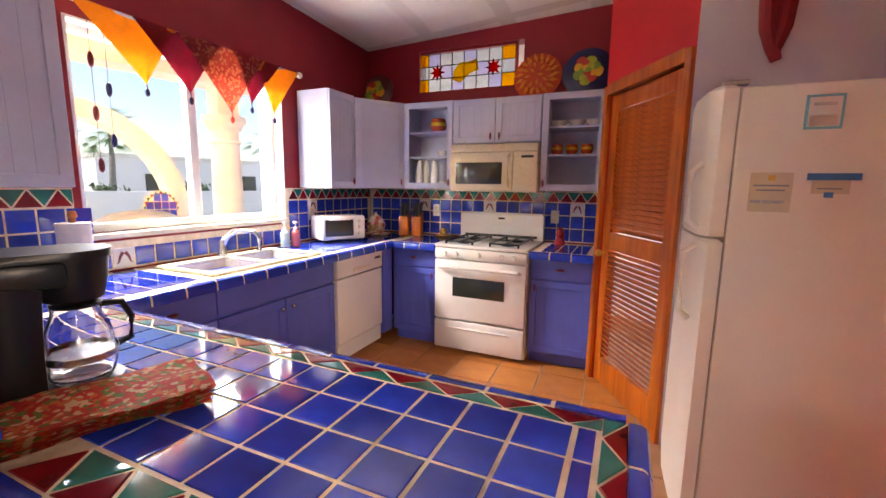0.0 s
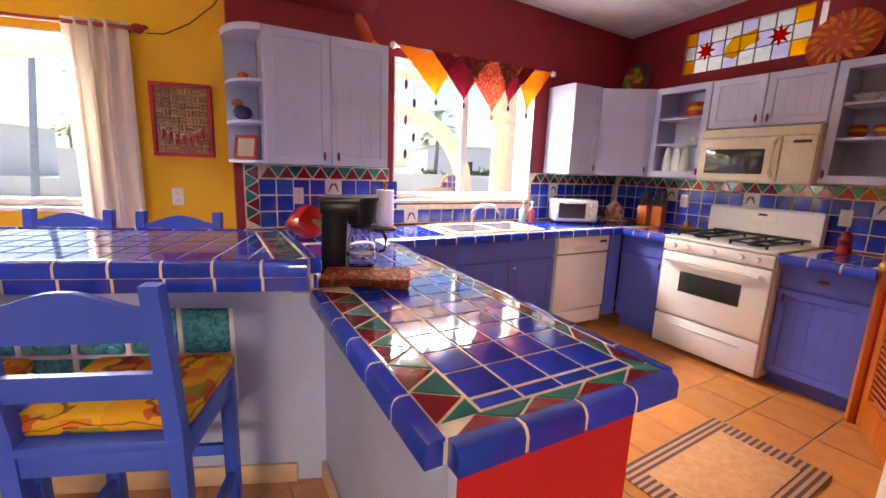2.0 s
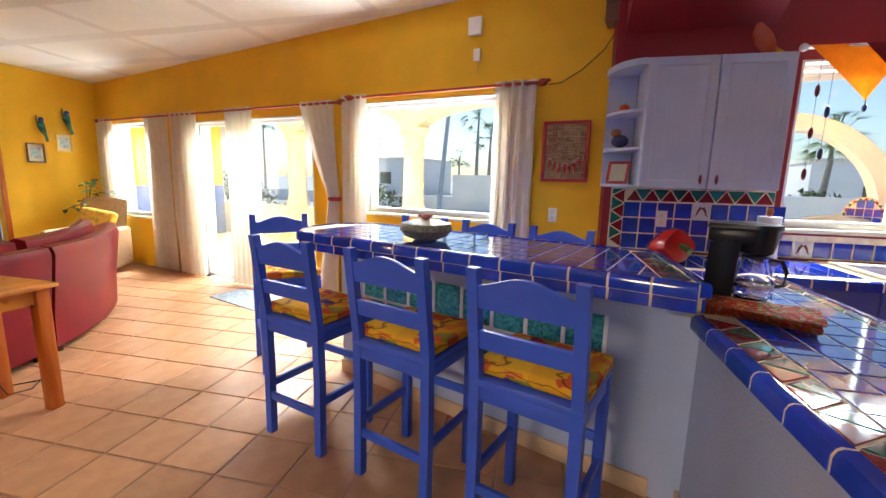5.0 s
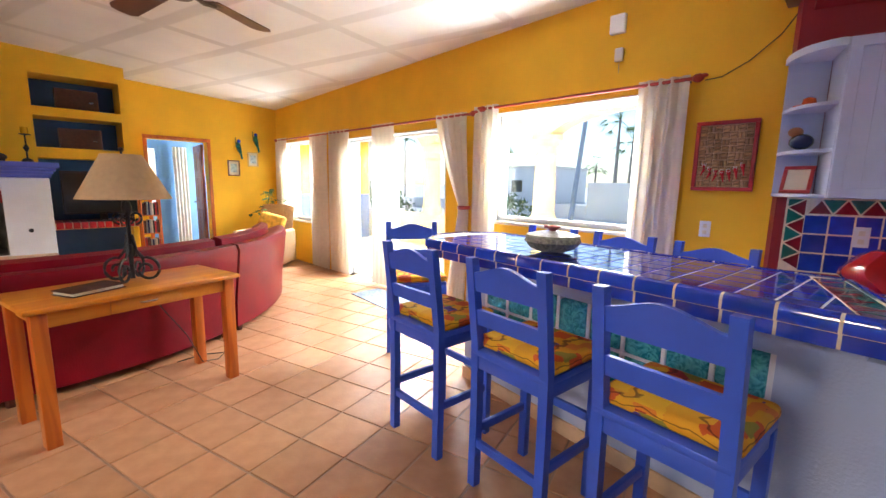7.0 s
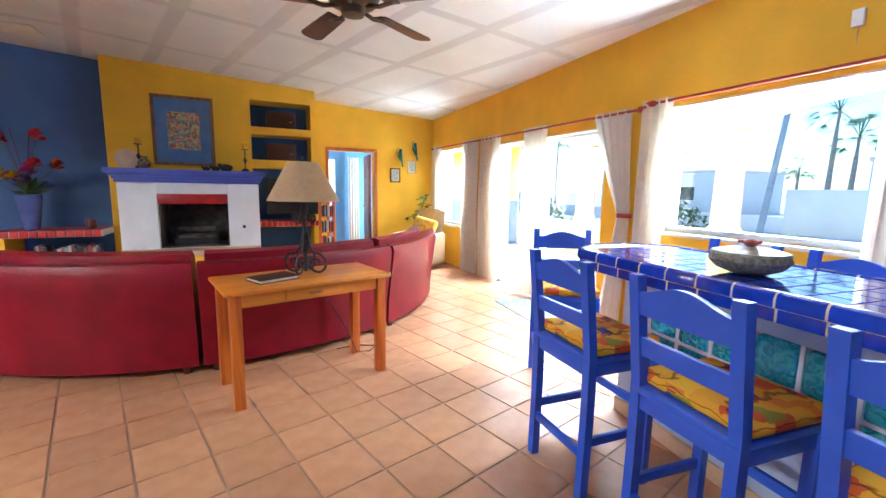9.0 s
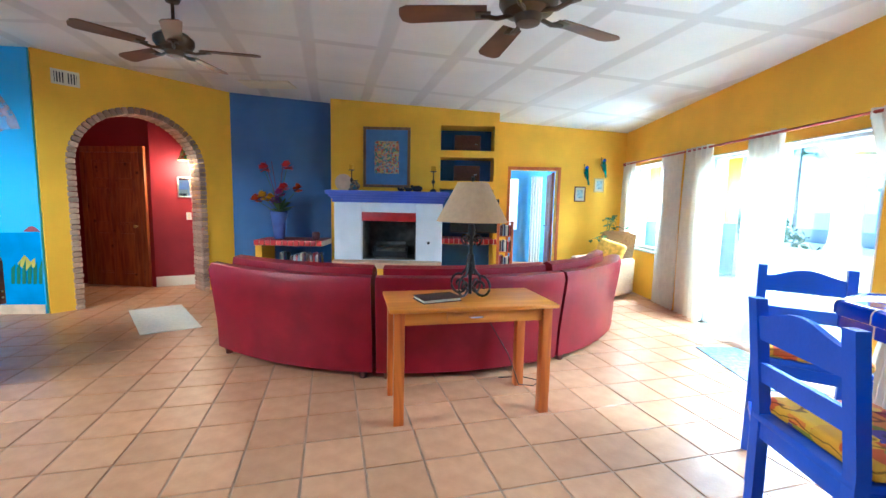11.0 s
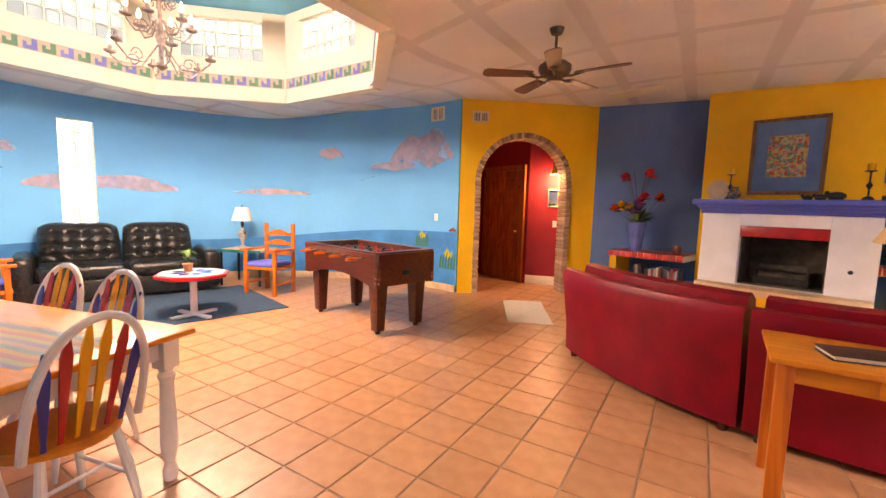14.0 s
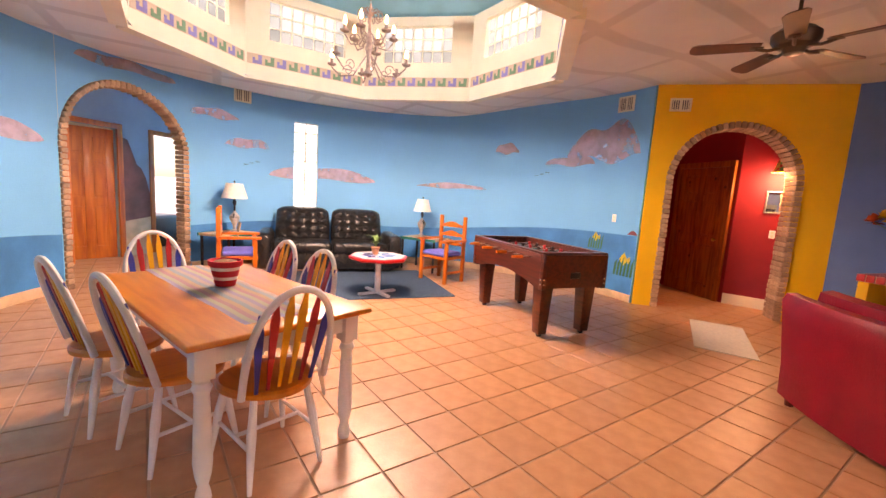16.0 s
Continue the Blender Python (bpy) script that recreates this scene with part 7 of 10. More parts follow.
ch = arm_chair(pose(9.62, -6.60, 0, 0, 0, -62))
copy_thing(ch, pose(9.55, -3.60, 0, 0, 0, 95))


def end_table(m):
    o = thing("end_table", m, "tiled iron-legged end table with lamp", "table", "end tables")
    bm = bmesh.new()
    box(bm, -0.36, 0.36, -0.27, 0.27, 0.555, 0.59, 0.005)
    part("tabletop", bm, BASE_T, o)
    bm = bmesh.new()
    for x0, x1, y0, y1 in ((-0.37, 0.37, -0.285, -0.27), (-0.37, 0.37, 0.27, 0.285)):
        box(bm, x0, x1, y0, y1, 0.55, 0.595)
    part("rim", bm, GREEN_T, o)
    for x in (-0.33, 0.33):
        for y in (-0.24, 0.24):
            bm = bmesh.new()
            box(bm, x - 0.014, x + 0.014, y - 0.014, y + 0.014, 0, 0.555)
            part("leg", bm, IRON, o)
    return o


et = end_table(pose(10.55, -6.60, 0, 0, 0, 40))
copy_thing(et, pose(10.58, -3.42, 0, 0, 0, -35))
table_lamp(pose(10.70, -6.56, 0.592), 0.68, 0.10, 0.165, 0.22, SHADEW, "dark metal urn lamp with white shade on the end table", False)
table_lamp(pose(10.62, -3.46, 0.592), 0.76, 0.12, 0.19, 0.23, SHADEW, "dark metal urn lamp with white shade by the arch", False)


def foosball():
    m = pose(7.52, -6.94, 0, 0, 0, 1.5)
    o = thing("foosball_table", m, "dark mahogany foosball table with chrome rods", "game table")
    L, W = 0.72, 0.36
    bm = bmesh.new()
    for y in (-W, W):
        pts = []
        n = 16
        for i in range(n + 1):
            a = -1 + 2 * i / n
            pts.append((a * L, 0.52 + 0.10 * max(0, 1 - a * a * 1.15)))
        for (xa, za), (xb, zb) in zip(pts, pts[1:]):
            vs = [bm.verts.new(v) for v in ((xa, y, za), (xb, y, zb), (xb, y * 1.06, 0.88), (xa, y * 1.06, 0.88))]
            bm.faces.new(vs)
    for x in (-L, L):
        vs = [bm.verts.new(v) for v in ((x, -W, 0.54), (x, W, 0.54), (x * 1.03, W * 1.06, 0.88), (x * 1.03, -W * 1.06, 0.88))]
        bm.faces.new(vs)
    bmesh.ops.remove_doubles(bm, verts=bm.verts, dist=1e-4)
    bmesh.ops.solidify(bm, geom=bm.faces[:], thickness=0.03)
    part("cabinet", bm, DARKW, o)
    bm = bmesh.new()
    for y in (-1, 1):
        box(bm, -L - 0.03, L + 0.03, y * 0.375 - 0.035, y * 0.375 + 0.035, 0.881, 0.90, 0.005)
    for x in (-1, 1):
        box(bm, x * 0.71 - 0.04, x * 0.71 + 0.04, -0.34, 0.34, 0.8812, 0.8998, 0.005)
    part("top_rail", bm, DARKW, o)
    bm = bmesh.new()
    box(bm, -0.68, 0.68, -0.34, 0.34, 0.74, 0.755)
    part("playfield", bm, GREEN_T, o, "green playing field")
    for x in (-0.61, 0.61):
        for y in (-0.27, 0.27):
            bm = bmesh.new()
            box(bm, x - 0.08, x + 0.08, y - 0.075, y + 0.075, 0.035, 0.62, 0.006)
            for v in bm.verts:
                if v.co.z < 0.3:
                    v.co.x, v.co.y = x + (v.co.x - x) * 0.68, y + (v.co.y - y) * 0.68
            part("leg", bm, DARKW, o)
            bm = bmesh.new()
            lathe(bm, [(0.028, 0), (0.032, 0.015), (0.02, 0.036)], (x, y, 0), 12)
            part("leveller", bm, BLACKP, o)
    for k in range(8):
        x = -0.56 + 0.16 * k
        s = -1 if k % 2 else 1
        bm = bmesh.new()
        rod(bm, (x, -0.52, 0.83), (x, 0.52, 0.83), 0.008)
        r = part("rod", bm, STEEL, o, "chrome rod")
        bm = bmesh.new()
        rod(bm, (x, s * 0.52, 0.83), (x, s * 0.64, 0.83), 0.017, 0.014)
        part("handle", bm, PINE, r)
        for y in ((-0.2, 0, 0.2) if k not in (0, 7) else (0,)):
            bm = bmesh.new()
            box(bm, x - 0.012, x + 0.012, y - 0.014, y + 0.014, 0.775, 0.87, 0.004)
            part("player", bm, BLACKP if k % 2 else BRICKR, r)
    bm = bmesh.new()
    box(bm, -L - 0.054, -L - 0.02, -0.06, 0.06, 0.635, 0.70, 0.012)
    part("ball_return", bm, BLACKP, o)
    for x in (-1, 1):
        for y in (-1, 1):
            bm = bmesh.new()
            box(bm, x * 0.737 - 0.026, x * 0.737 + 0.026, y * 0.378 - 0.026, y * 0.378 + 0.026, 0.525, 0.8805, 0.006)
            part("corner_post", bm, DARKW, o)
            for z in (0.58, 0.63):
                for at, way in (((x * 0.763, y * 0.378, z), Vector((x, 0, 0))), ((x * 0.737, y * 0.404, z), Vector((0, y, 0)))):
                    bm = bmesh.new()
                    rod(bm, at, Vector(at) + way * 0.005, 0.011, 0.008, 10)
                    part("bolt", bm, STEEL, o, "steel bolt head")
    for y in (-1, 1):
        for lift, k0 in ((0.022, 0.86), (0.13, 0.7)):
            bm = bmesh.new()
            tube(bm, [(a * L, y * (W + 0.0195 + 0.06 * (lift - 0.02) * W), 0.52 + 0.10 * max(0, 1 - a * a * 1.15) * (1 if lift < 0.1 else 0.3) + lift) for a in [-k0 + 2 * k0 * i / 16 for i in range(17)]], 0.004, 6)
            part("inlay", bm, BASE_T, o, "thin tan inlay line")


foosball()


# dining
DTM = pose(6.03, -3.865, 0, 0, 0, 29)
TABLEO = wood("amber_butcher_block", (0.68, 0.235, 0.022), (0.54, 0.16, 0.013), 0.3, 4, (10, 1, 1), coat=0.3)
WHITEF = mat("white_furniture_paint", (0.76, 0.75, 0.74), 0.4, vary=0.04, scale=6, bump=0.06)


def turned_leg(h):
    return [(0.028, 0), (0.034, 0.03), (0.03, 0.06), (0.022, 0.09), (0.034, 0.14), (0.04, 0.2), (0.034, h * 0.55), (0.03, h * 0.68), (0.042, h * 0.72), (0.03, h * 0.75), (0.042, h * 0.78)]


def dining_table():
    o = thing("dining_table", DTM, "farmhouse dining table with amber top and white turned legs", "table")
    bm = bmesh.new()
    box(bm, -0.80, 0.80, -0.46, 0.46, 0.735, 0.765, 0.012, 3)
    part("tabletop", bm, TABLEO, o)
    bm = bmesh.new()
    for y in (-0.37, 0.37):
        box(bm, -0.66, 0.66, y - 0.011, y + 0.011, 0.63, 0.734)
    for x in (-0.70, 0.70):
        box(bm, x - 0.011, x + 0.011, -0.33, 0.33, 0.63, 0.734)
    part("apron", bm, WHITEF, o)
    for x in (-0.70, 0.70):
        for y in (-0.37, 0.37):
            bm = bmesh.new()
            lathe(bm, turned_leg(0.75), (x, y, 0), 16)
            box(bm, x - 0.042, x + 0.042, y - 0.042, y + 0.042, 0.58, 0.734, 0.004)
            part("leg", bm, WHITEF, o)
    RUN = strip_mat("pastel_striped_runner", [(0.62, 0.55, 0.52), (0.40, 0.52, 0.58), (0.66, 0.52, 0.38), (0.60, 0.40, 0.44), (0.58, 0.60, 0.48), (0.48, 0.46, 0.6)], 5.5, 1)
    bm = bmesh.new()
    sheet(bm, lambda a, b: (-0.70 + 1.5 * a, -0.18 + 0.36 * b, 0.7675 + 0.002 * math.sin(a * 25 + b * 3)), 40, 10, 0.002)
    single("table_runner", bm, RUN, DTM @ pose(0.02, 0.0, 0), "pastel striped cloth runner on the dining table", "runner")
    p = thing("striped_pot", DTM @ pose(0.09, -0.05, 0.7725), "red and white striped flower pot on the runner", "pot")
    bm = bmesh.new()
    lathe(bm, [(0.055, 0), (0.085, 0.125), (0.095, 0.125), (0.097, 0.155), (0.085, 0.155), (0.08, 0.13)], seg=28)
    part("pot", bm, strip_mat("red_white_stripes", [(0.5, 0.02, 0.03), (0.5, 0.02, 0.03), (0.72, 0.68, 0.62)], 17, 2), p)
    bm = bmesh.new()
    lathe(bm, [(0.08, 0.13), (0.06, 0.15), (0.02, 0.16)])
    part("filling", bm, mat("brown_filling", (0.25, 0.13, 0.06), 0.9, bump=0.6), p)


dining_table()
SLATS = [("cobalt", (0.02, 0.03, 0.28)), ("red", (0.55, 0.02, 0.02)), ("yellow", (0.75, 0.36, 0.015)), ("yellow", (0.75, 0.36, 0.015)), ("red", (0.42, 0.015, 0.02)), ("cobalt", (0.02, 0.03, 0.28))]
SLATM = {n: mat(n + "_spindle_paint", c, 0.4, vary=0.06) for n, c in SLATS}


def windsor(m):
    o = thing("windsor_chair", m, "white hoop-back chair with wooden seat and coloured splats", "chair", "chairs round the dining table")
    bm = bmesh.new()
    out = []
    for i in range(28):
        a = 2 * math.pi * i / 28
        out.append((0.22 * math.cos(a) * (1 + 0.0 * math.sin(a)), 0.225 * math.sin(a) * (1 - 0.12 * math.cos(a))))
    prism(bm, out, 0.425, 0.46, 0.012)
    part("seat", bm, TABLEO, o)
    pts = []
    for i in range(25):
        a = math.pi * i / 24
        z = 0.455 + 0.50 * math.sin(a) ** 0.75
        y = 0.205 * math.cos(a) * (1 + 0.12 * math.sin(a))
        pts.append((0.17 + 0.27 * (z - 0.455), y, z))
    bm = bmesh.new()
    tube(bm, pts, 0.017, 10)
    part("hoop", bm, WHITEF, o)
    for k, (nm, c) in enumerate(SLATS):
        y = -0.135 + 0.054 * k
        top = 0.455 + 0.50 * max(0.05, 1 - (y * 1.12 / 0.235) ** 2) ** 0.375 - 0.01
        bm = bmesh.new()
        n = 10
        L, Rr = [], []
        for i in range(n + 1):
            f = i / n
            w = 0.004 + 0.016 * (min(1, f / 0.72) ** 0.7 if f < 0.8 else (1 - f) / 0.2 * 1.0) if f > 0.02 else 0.008
            z = 0.455 + (top - 0.455) * f
            yy = y * (1 + 0.25 * f)
            x = 0.165 + 0.27 * (z - 0.455)
            L.append((x, yy - w, z))
            Rr.append((x, yy + w, z))
        for i in range(n):
            bm.faces.new([bm.verts.new(v) for v in (L[i], Rr[i], Rr[i + 1], L[i + 1])])
        bmesh.ops.remove_doubles(bm, verts=bm.verts, dist=1e-5)
        bmesh.ops.solidify(bm, geom=bm.faces[:], thickness=0.009)
        part("splat", bm, SLATM[nm], o, nm + " painted splat")
    for x, y in ((-0.14, -0.14), (-0.14, 0.14), (0.13, -0.13), (0.13, 0.13)):
        bm = bmesh.new()
        tube(bm, [(x, y, 0.43), (x * 1.25, y * 1.2, 0.25), (x * 1.55, y * 1.4, 0)], 0.018, 10, lambda f: 0.85 + 0.5 * math.sin(math.pi * f) - 0.25 * f)
        part("leg", bm, WHITEF, o)
    bm = bmesh.new()
    for y in (-0.17, 0.17):
        rod(bm, (-0.18, y, 0.19), (0.175, y * 0.97, 0.19), 0.010)
    rod(bm, (0, -0.17, 0.19), (0, 0.17, 0.19), 0.010)
    part("stretcher", bm, WHITEF, o)
    return o


w1 = windsor(pose(0, 0, 0))
w1.matrix_world = pose(5.50, -4.13, 0, 0, 0, 208)
for x, y, rz in ((5.74, -3.68, 126), (6.17, -3.30, 126), (6.98, -3.36, 29), (6.66, -3.96, -61), (6.19, -4.20, -61)):
    copy_thing(w1, pose(x, y, 0, 0, 0, rz))


def chandelier():
    o = thing("chandelier", pose(8.1, -5.02, 2.60), "rusty wrought-iron chandelier with lit candle bulbs", "chandelier")
    RUST = mat("rusty_iron", (0.24, 0.18, 0.16), 0.6, 0.4, vary=0.4, scale=25, bump=0.4)
    bm = bmesh.new()
    lathe(bm, [(0.01, 0), (0.05, 0.03), (0.03, 0.08), (0.02, 0.2), (0.045, 0.3), (0.02, 0.4), (0.012, 0.75)])
    rod(bm, (0, 0, 0.7), (0, 0, 2.1), 0.006)
    part("stem", bm, RUST, o)
    for k in range(12):
        low = k % 2 == 0
        r, zz = (0.42, 0.12) if low else (0.26, 0.42)
        bm = bmesh.new()
        pts = [(0.03, 0, 0.22 if low else 0.45), (r * 0.4, 0, zz - 0.10), (r * 0.75, 0, zz - 0.11), (r, 0, zz - 0.02), (r, 0, zz)]
        tube(bm, pts, 0.008, 6)
        lathe(bm, [(0.008, -0.01), (0.045, 0.005), (0.05, 0.02), (0.02, 0.022), (0.016, 0.075)], (r, 0, zz), 12)
        a = part("arm", bm, RUST, o)
        a.matrix_basis = pose(0, 0, 0, 0, 0, 30 * k)
        for pts in (scroll(r * 0.55, zz - 0.05, 0.06, 1.2, 0, 1), scroll(0.09, 0.62, 0.07, 1.0, math.pi, -1)):
            bm = bmesh.new()
            tube(bm, pts, 0.0055, 5)
            part("scroll", bm, RUST, a)
        if k in (1, 2, 3, 5, 7, 8, 9, 11):
            bm = bmesh.new()
            lathe(bm, [(0.008, 0.075), (0.019, 0.098), (0.015, 0.128), (0.003, 0.165)], (r, 0, zz), 12)
            part("bulb", bm, BULB, a, "lit candle bulb")

    l = bpy.data.lights.new("chandelier_glow", "SPOT")
    l.energy, l.color, l.shadow_soft_size = 125, (1, 0.84, 0.68), 0.42
    l.spot_size, l.spot_blend = radians(172), 0.3
    new("chandelier_glow", l).location = (8.1, -5.02, 2.57)


chandelier()

# ======== bedroom beyond the far door ========
PALEB = mat("pale_blue_plaster", (0.16, 0.36, 0.62), 0.7, vary=0.05, scale=3, bump=0.2)
struct("wall_bedroom_back", wall_bm(4.6, 0.1, WZ, [(2.16, 2.95, 0.8, 2.05)]), PALEB, pose(-0.8, -14.4, 0), "pale blue bedroom wall")
struct("wall_bedroom_east", wall_bm(2.9, 0.1, WZ), PALEB, along((3.6, -14.4), (3.6, -11.73)), "pale blue bedroom wall")
struct("wall_bedroom_west", wall_bm(2.9, 0.1, WZ, [(0.9, 2.2, 0.5, 2.05)]), PALEB, along((-0.1, -11.73), (-0.1, -14.4)), "pale blue bedroom wall")
bm = bmesh.new()
for x0, x1, z0, z1 in ((1.14, 1.19, 0, 2.03), (2.03, 2.08, 0, 2.03), (1.14, 2.08, 2.03, 2.085)):
    box(bm, x0, x1, -11.56, -11.525, z0, z1, 0.004)
struct("trim_door", bm, PINE, None, "orange pine door casing")
def bedroom_door():
    o = thing("bedroom_door", pose(1.22, -11.74, 0.005, 0, 0, -97), "dark brown panelled bedroom door standing open", "door")
    bm = bmesh.new()
    box(bm, 0, 0.8, -0.02, 0.02, 0, 2.0, 0.004)
    part("door_leaf", bm, DOORW, o)
    for z0, z1 in ((0.15, 0.9), (1.0, 1.45), (1.55, 1.88)):
        for x in (0.1, 0.44):
            bm = bmesh.new()
            box(bm, x, x + 0.27, 0.0205, 0.028, z0, z1, 0.005, 1)
            part("panel", bm, DOORW, o)
    bm = bmesh.new()
    tube(bm, [(0.74, 0.02, 1.0), (0.74, 0.06, 1.0), (0.64, 0.06, 1.0)], 0.009)
    part("handle", bm, IRON, o)
bedroom_door()
o = thing("curtain", pose(0.82, -14.25, 0), "white curtain in the blue bedroom", "curtain", "white curtains")
bm = bmesh.new()
sheet(bm, lambda a, b: (0.27 * a, 0.03 * math.sin(a * 26), 2.1 - 2.09 * b), 40, 6)
part("cloth", bm, CURTAIN, o)
area("daylight_bedroom", (-0.6, -13.2, 1.4), (2, -13.2, 1.0), 1.2, 1.4, 90, DAY)


# ======== patio and distance ========
bm = bmesh.new()
box(bm, -3.4, -0.22, -16, 4, -0.12, -0.02)
struct("pavement", bm, STUCCOW, None, "pale patio slab")
bm = bmesh.new()
box(bm, -3.42, -3.2, -15, -6.0, -0.12, 0.72, 0.03)
box(bm, -3.42, -3.2, -6.0, 4, -0.12, 0.78, 0.03)
struct("wall_patio", bm, STUCCO, None, "low cream patio wall")


def patio_bays():
    ys = [-13.6, -10.77, -7.8, -4.2, -0.6, 3.2]
    for y in ys:
        o = thing("patio_column", pose(-3.3, y, 0), "cream stucco patio column with moulded capital", "column", "patio columns")
        bm = bmesh.new()
        lathe(bm, [(0.24, 0.70), (0.24, 0.84), (0.20, 0.9), (0.19, 1.5), (0.18, 1.93)], seg=24)
        part("shaft", bm, STUCCO, o)
        bm = bmesh.new()
        lathe(bm, [(0.18, 1.931), (0.205, 1.945), (0.205, 1.975), (0.185, 1.99), (0.185, 2.10), (0.22, 2.13), (0.24, 2.19), (0.28, 2.22), (0.28, 2.295)], seg=24)
        part("capital", bm, STUCCO, o)
    for a, b in zip(ys, ys[1:]):
        L = b - a
        bm = bmesh.new()
        n = 24
        low = 2.3 if b < -4 else 2.66
        rise = 0.34 if b < -4 else 0.05
        for i in range(n):
            q = []
            for k in (i, i + 1):
                t = k / n
                c = min(1, max(-1, (t * L - L / 2) / (L / 2 - 0.24)))
                q.append((a + L * t, low + rise * math.sqrt(1 - c * c)))
            (ya, za), (yb, zb) = q
            vs = [[bm.verts.new((x, y, z)) for y, z in ((ya, za), (yb, zb), (yb, 3.1), (ya, 3.1))] for x in (-3.5, -3.12)]
            bm.faces.new(vs[0])
            bm.faces.new(vs[1][::-1])
            bm.faces.new((vs[0][0], vs[1][0], vs[1][1], vs[0][1]))
        struct("wall_patio_arch", bm, STUCCO, None, "cream stucco patio arch")
    for y in (-4.2, -0.6, 3.2):
        bm = bmesh.new()
        box(bm, -3.45, -3.15, y - 0.15, y + 0.15, 2.296, 2.66, 0.01)
        struct("pier_patio", bm, STUCCO, None, "cream stucco pier over the column")
    # free-standing curved arch band over the low wall
    bm = bmesh.new()
    n = 28
    ring = []
    for k in range(n + 1):
        a = math.pi * k / n
        ring.append([bm.verts.new((x, -2.42 + r * math.cos(a), 1.05 + h * math.sin(a))) for x, r, h in ((-3.45, 1.24, 1.25), (-3.15, 1.24, 1.25), (-3.15, 1.05, 1.06), (-3.45, 1.05, 1.06))])
    for p, q in zip(ring, ring[1:]):
        for j in range(4):
            bm.faces.new((p[j], p[(j + 1) % 4], q[(j + 1) % 4], q[j]))
    for y in (-2.42 - 1.24, -2.42 + 1.05):
        box(bm, -3.45, -3.15, y, y + 0.19, 0.78, 1.05)
    struct("wall_garden_arch", bm, STUCCO, None, "cream stucco garden arch")
    bm = bmesh.new()
    box(bm, -3.6, -0.24, -15, 4, 3.1, 3.25)
    struct("ceiling_patio", bm, STUCCO, None, "patio roof soffit")
    bm = bmesh.new()
    box(bm, -3.1, -0.24, -13.25, -13.0, -0.02, 1.12)
    struct("wall_patio_end", bm, mat("blue_exterior_dado", (0.05, 0.12, 0.45), 0.8, vary=0.1, scale=3, bump=0.3), None, "blue painted foot of the patio's end wall")
    bm = bmesh.new()
    box(bm, -3.1, -0.24, -13.25, -13.0, 1.12, 3.1)
    struct("wall_patio_end_upper", bm, YELLOW, None, "yellow painted end wall of the patio")


patio_bays()
LEAF = mat("palm_leaf", (0.09, 0.17, 0.045), 0.6, vary=0.3, scale=8)
# bark colour lightened to include the haze of distance
BARK = mat("palm_bark", (0.34, 0.29, 0.25), 0.9, vary=0.3, scale=12, bump=0.5)


def palm(x, y, h, seed, r=1.7):
    rnd = random.Random(seed)
    o = thing("palm_tree", pose(x, y, -0.2), "tall fan palm standing beyond the patio wall", "palm", "palms")
    bm = bmesh.new()
    tube(bm, [(0, 0, 0), (0.1, 0.05, h * 0.4), (0.15, 0.1, h * 0.75), (0.1, 0.1, h)], 0.15, 10, lambda f: 1 - 0.4 * f)
    part("trunk", bm, BARK, o)
    bm = bmesh.new()
    for k in range(34):
        a, el = rnd.uniform(0, 6.28), rnd.uniform(-0.6, 1.2)
        d = Vector((math.cos(a) * math.cos(el), math.sin(a) * math.cos(el), math.sin(el)))
        base = Vector((0.1, 0.1, h))
        s = d.cross(Vector((0, 0, 1))).normalized()
        tip = base + d * r * rnd.uniform(0.8, 1.1) + Vector((0, 0, -0.35))
        mid = base + d * r * 0.6
        for j in range(9):
            f = (j - 4) / 4
            e = mid + (tip - mid) * (1 - 0.35 * abs(f)) + s * f * r * 0.42
            w = s * 0.03
            bm.faces.new([bm.verts.new(v) for v in (mid - w, mid + w, e)])
        bm.faces.new([bm.verts.new(v) for v in (base - s * 0.02, base + s * 0.02, mid + s * 0.02, mid - s * 0.02)])
    part("crown", bm, LEAF, o)


for i, (x, y, h) in enumerate(((-25, -15.6, 6.0), (-25.4, -14.8, 4.6), (-30, -30, 6.5), (-34, -36, 7.5), (-28, -41, 7), (-20, 2.5, 3.6), (-40, -24, 3.8), (-24, 12, 3.9), (-36, -33, 6))):
    palm(x, y, h, i)
BUSH = mat("shrub_leaf", (0.08, 0.13, 0.05), 0.7, vary=0.4, scale=6)


def shrub(x, y, s, seed):
    rnd = random.Random(seed)
    bm = bmesh.new()
    for k in range(420):
        a, el, q = rnd.uniform(0, 6.28), rnd.uniform(0, 1.5), rnd.uniform(0.6, 1)
        p = Vector((math.cos(a) * math.cos(el), math.sin(a) * math.cos(el), math.sin(el) * 0.8)) * s * q
        u = Vector((rnd.uniform(-1, 1), rnd.uniform(-1, 1), rnd.uniform(-1, 1))).normalized() * 0.13 * s
        v = Vector((rnd.uniform(-1, 1), rnd.uniform(-1, 1), rnd.uniform(-1, 1))).normalized() * 0.13 * s
        bm.faces.new([bm.verts.new(w) for w in (p, p + u, p + v)])
    single("shrub", bm, BUSH, pose(x, y, -0.2), "green shrub beyond the patio wall", "shrub", "garden shrubs")


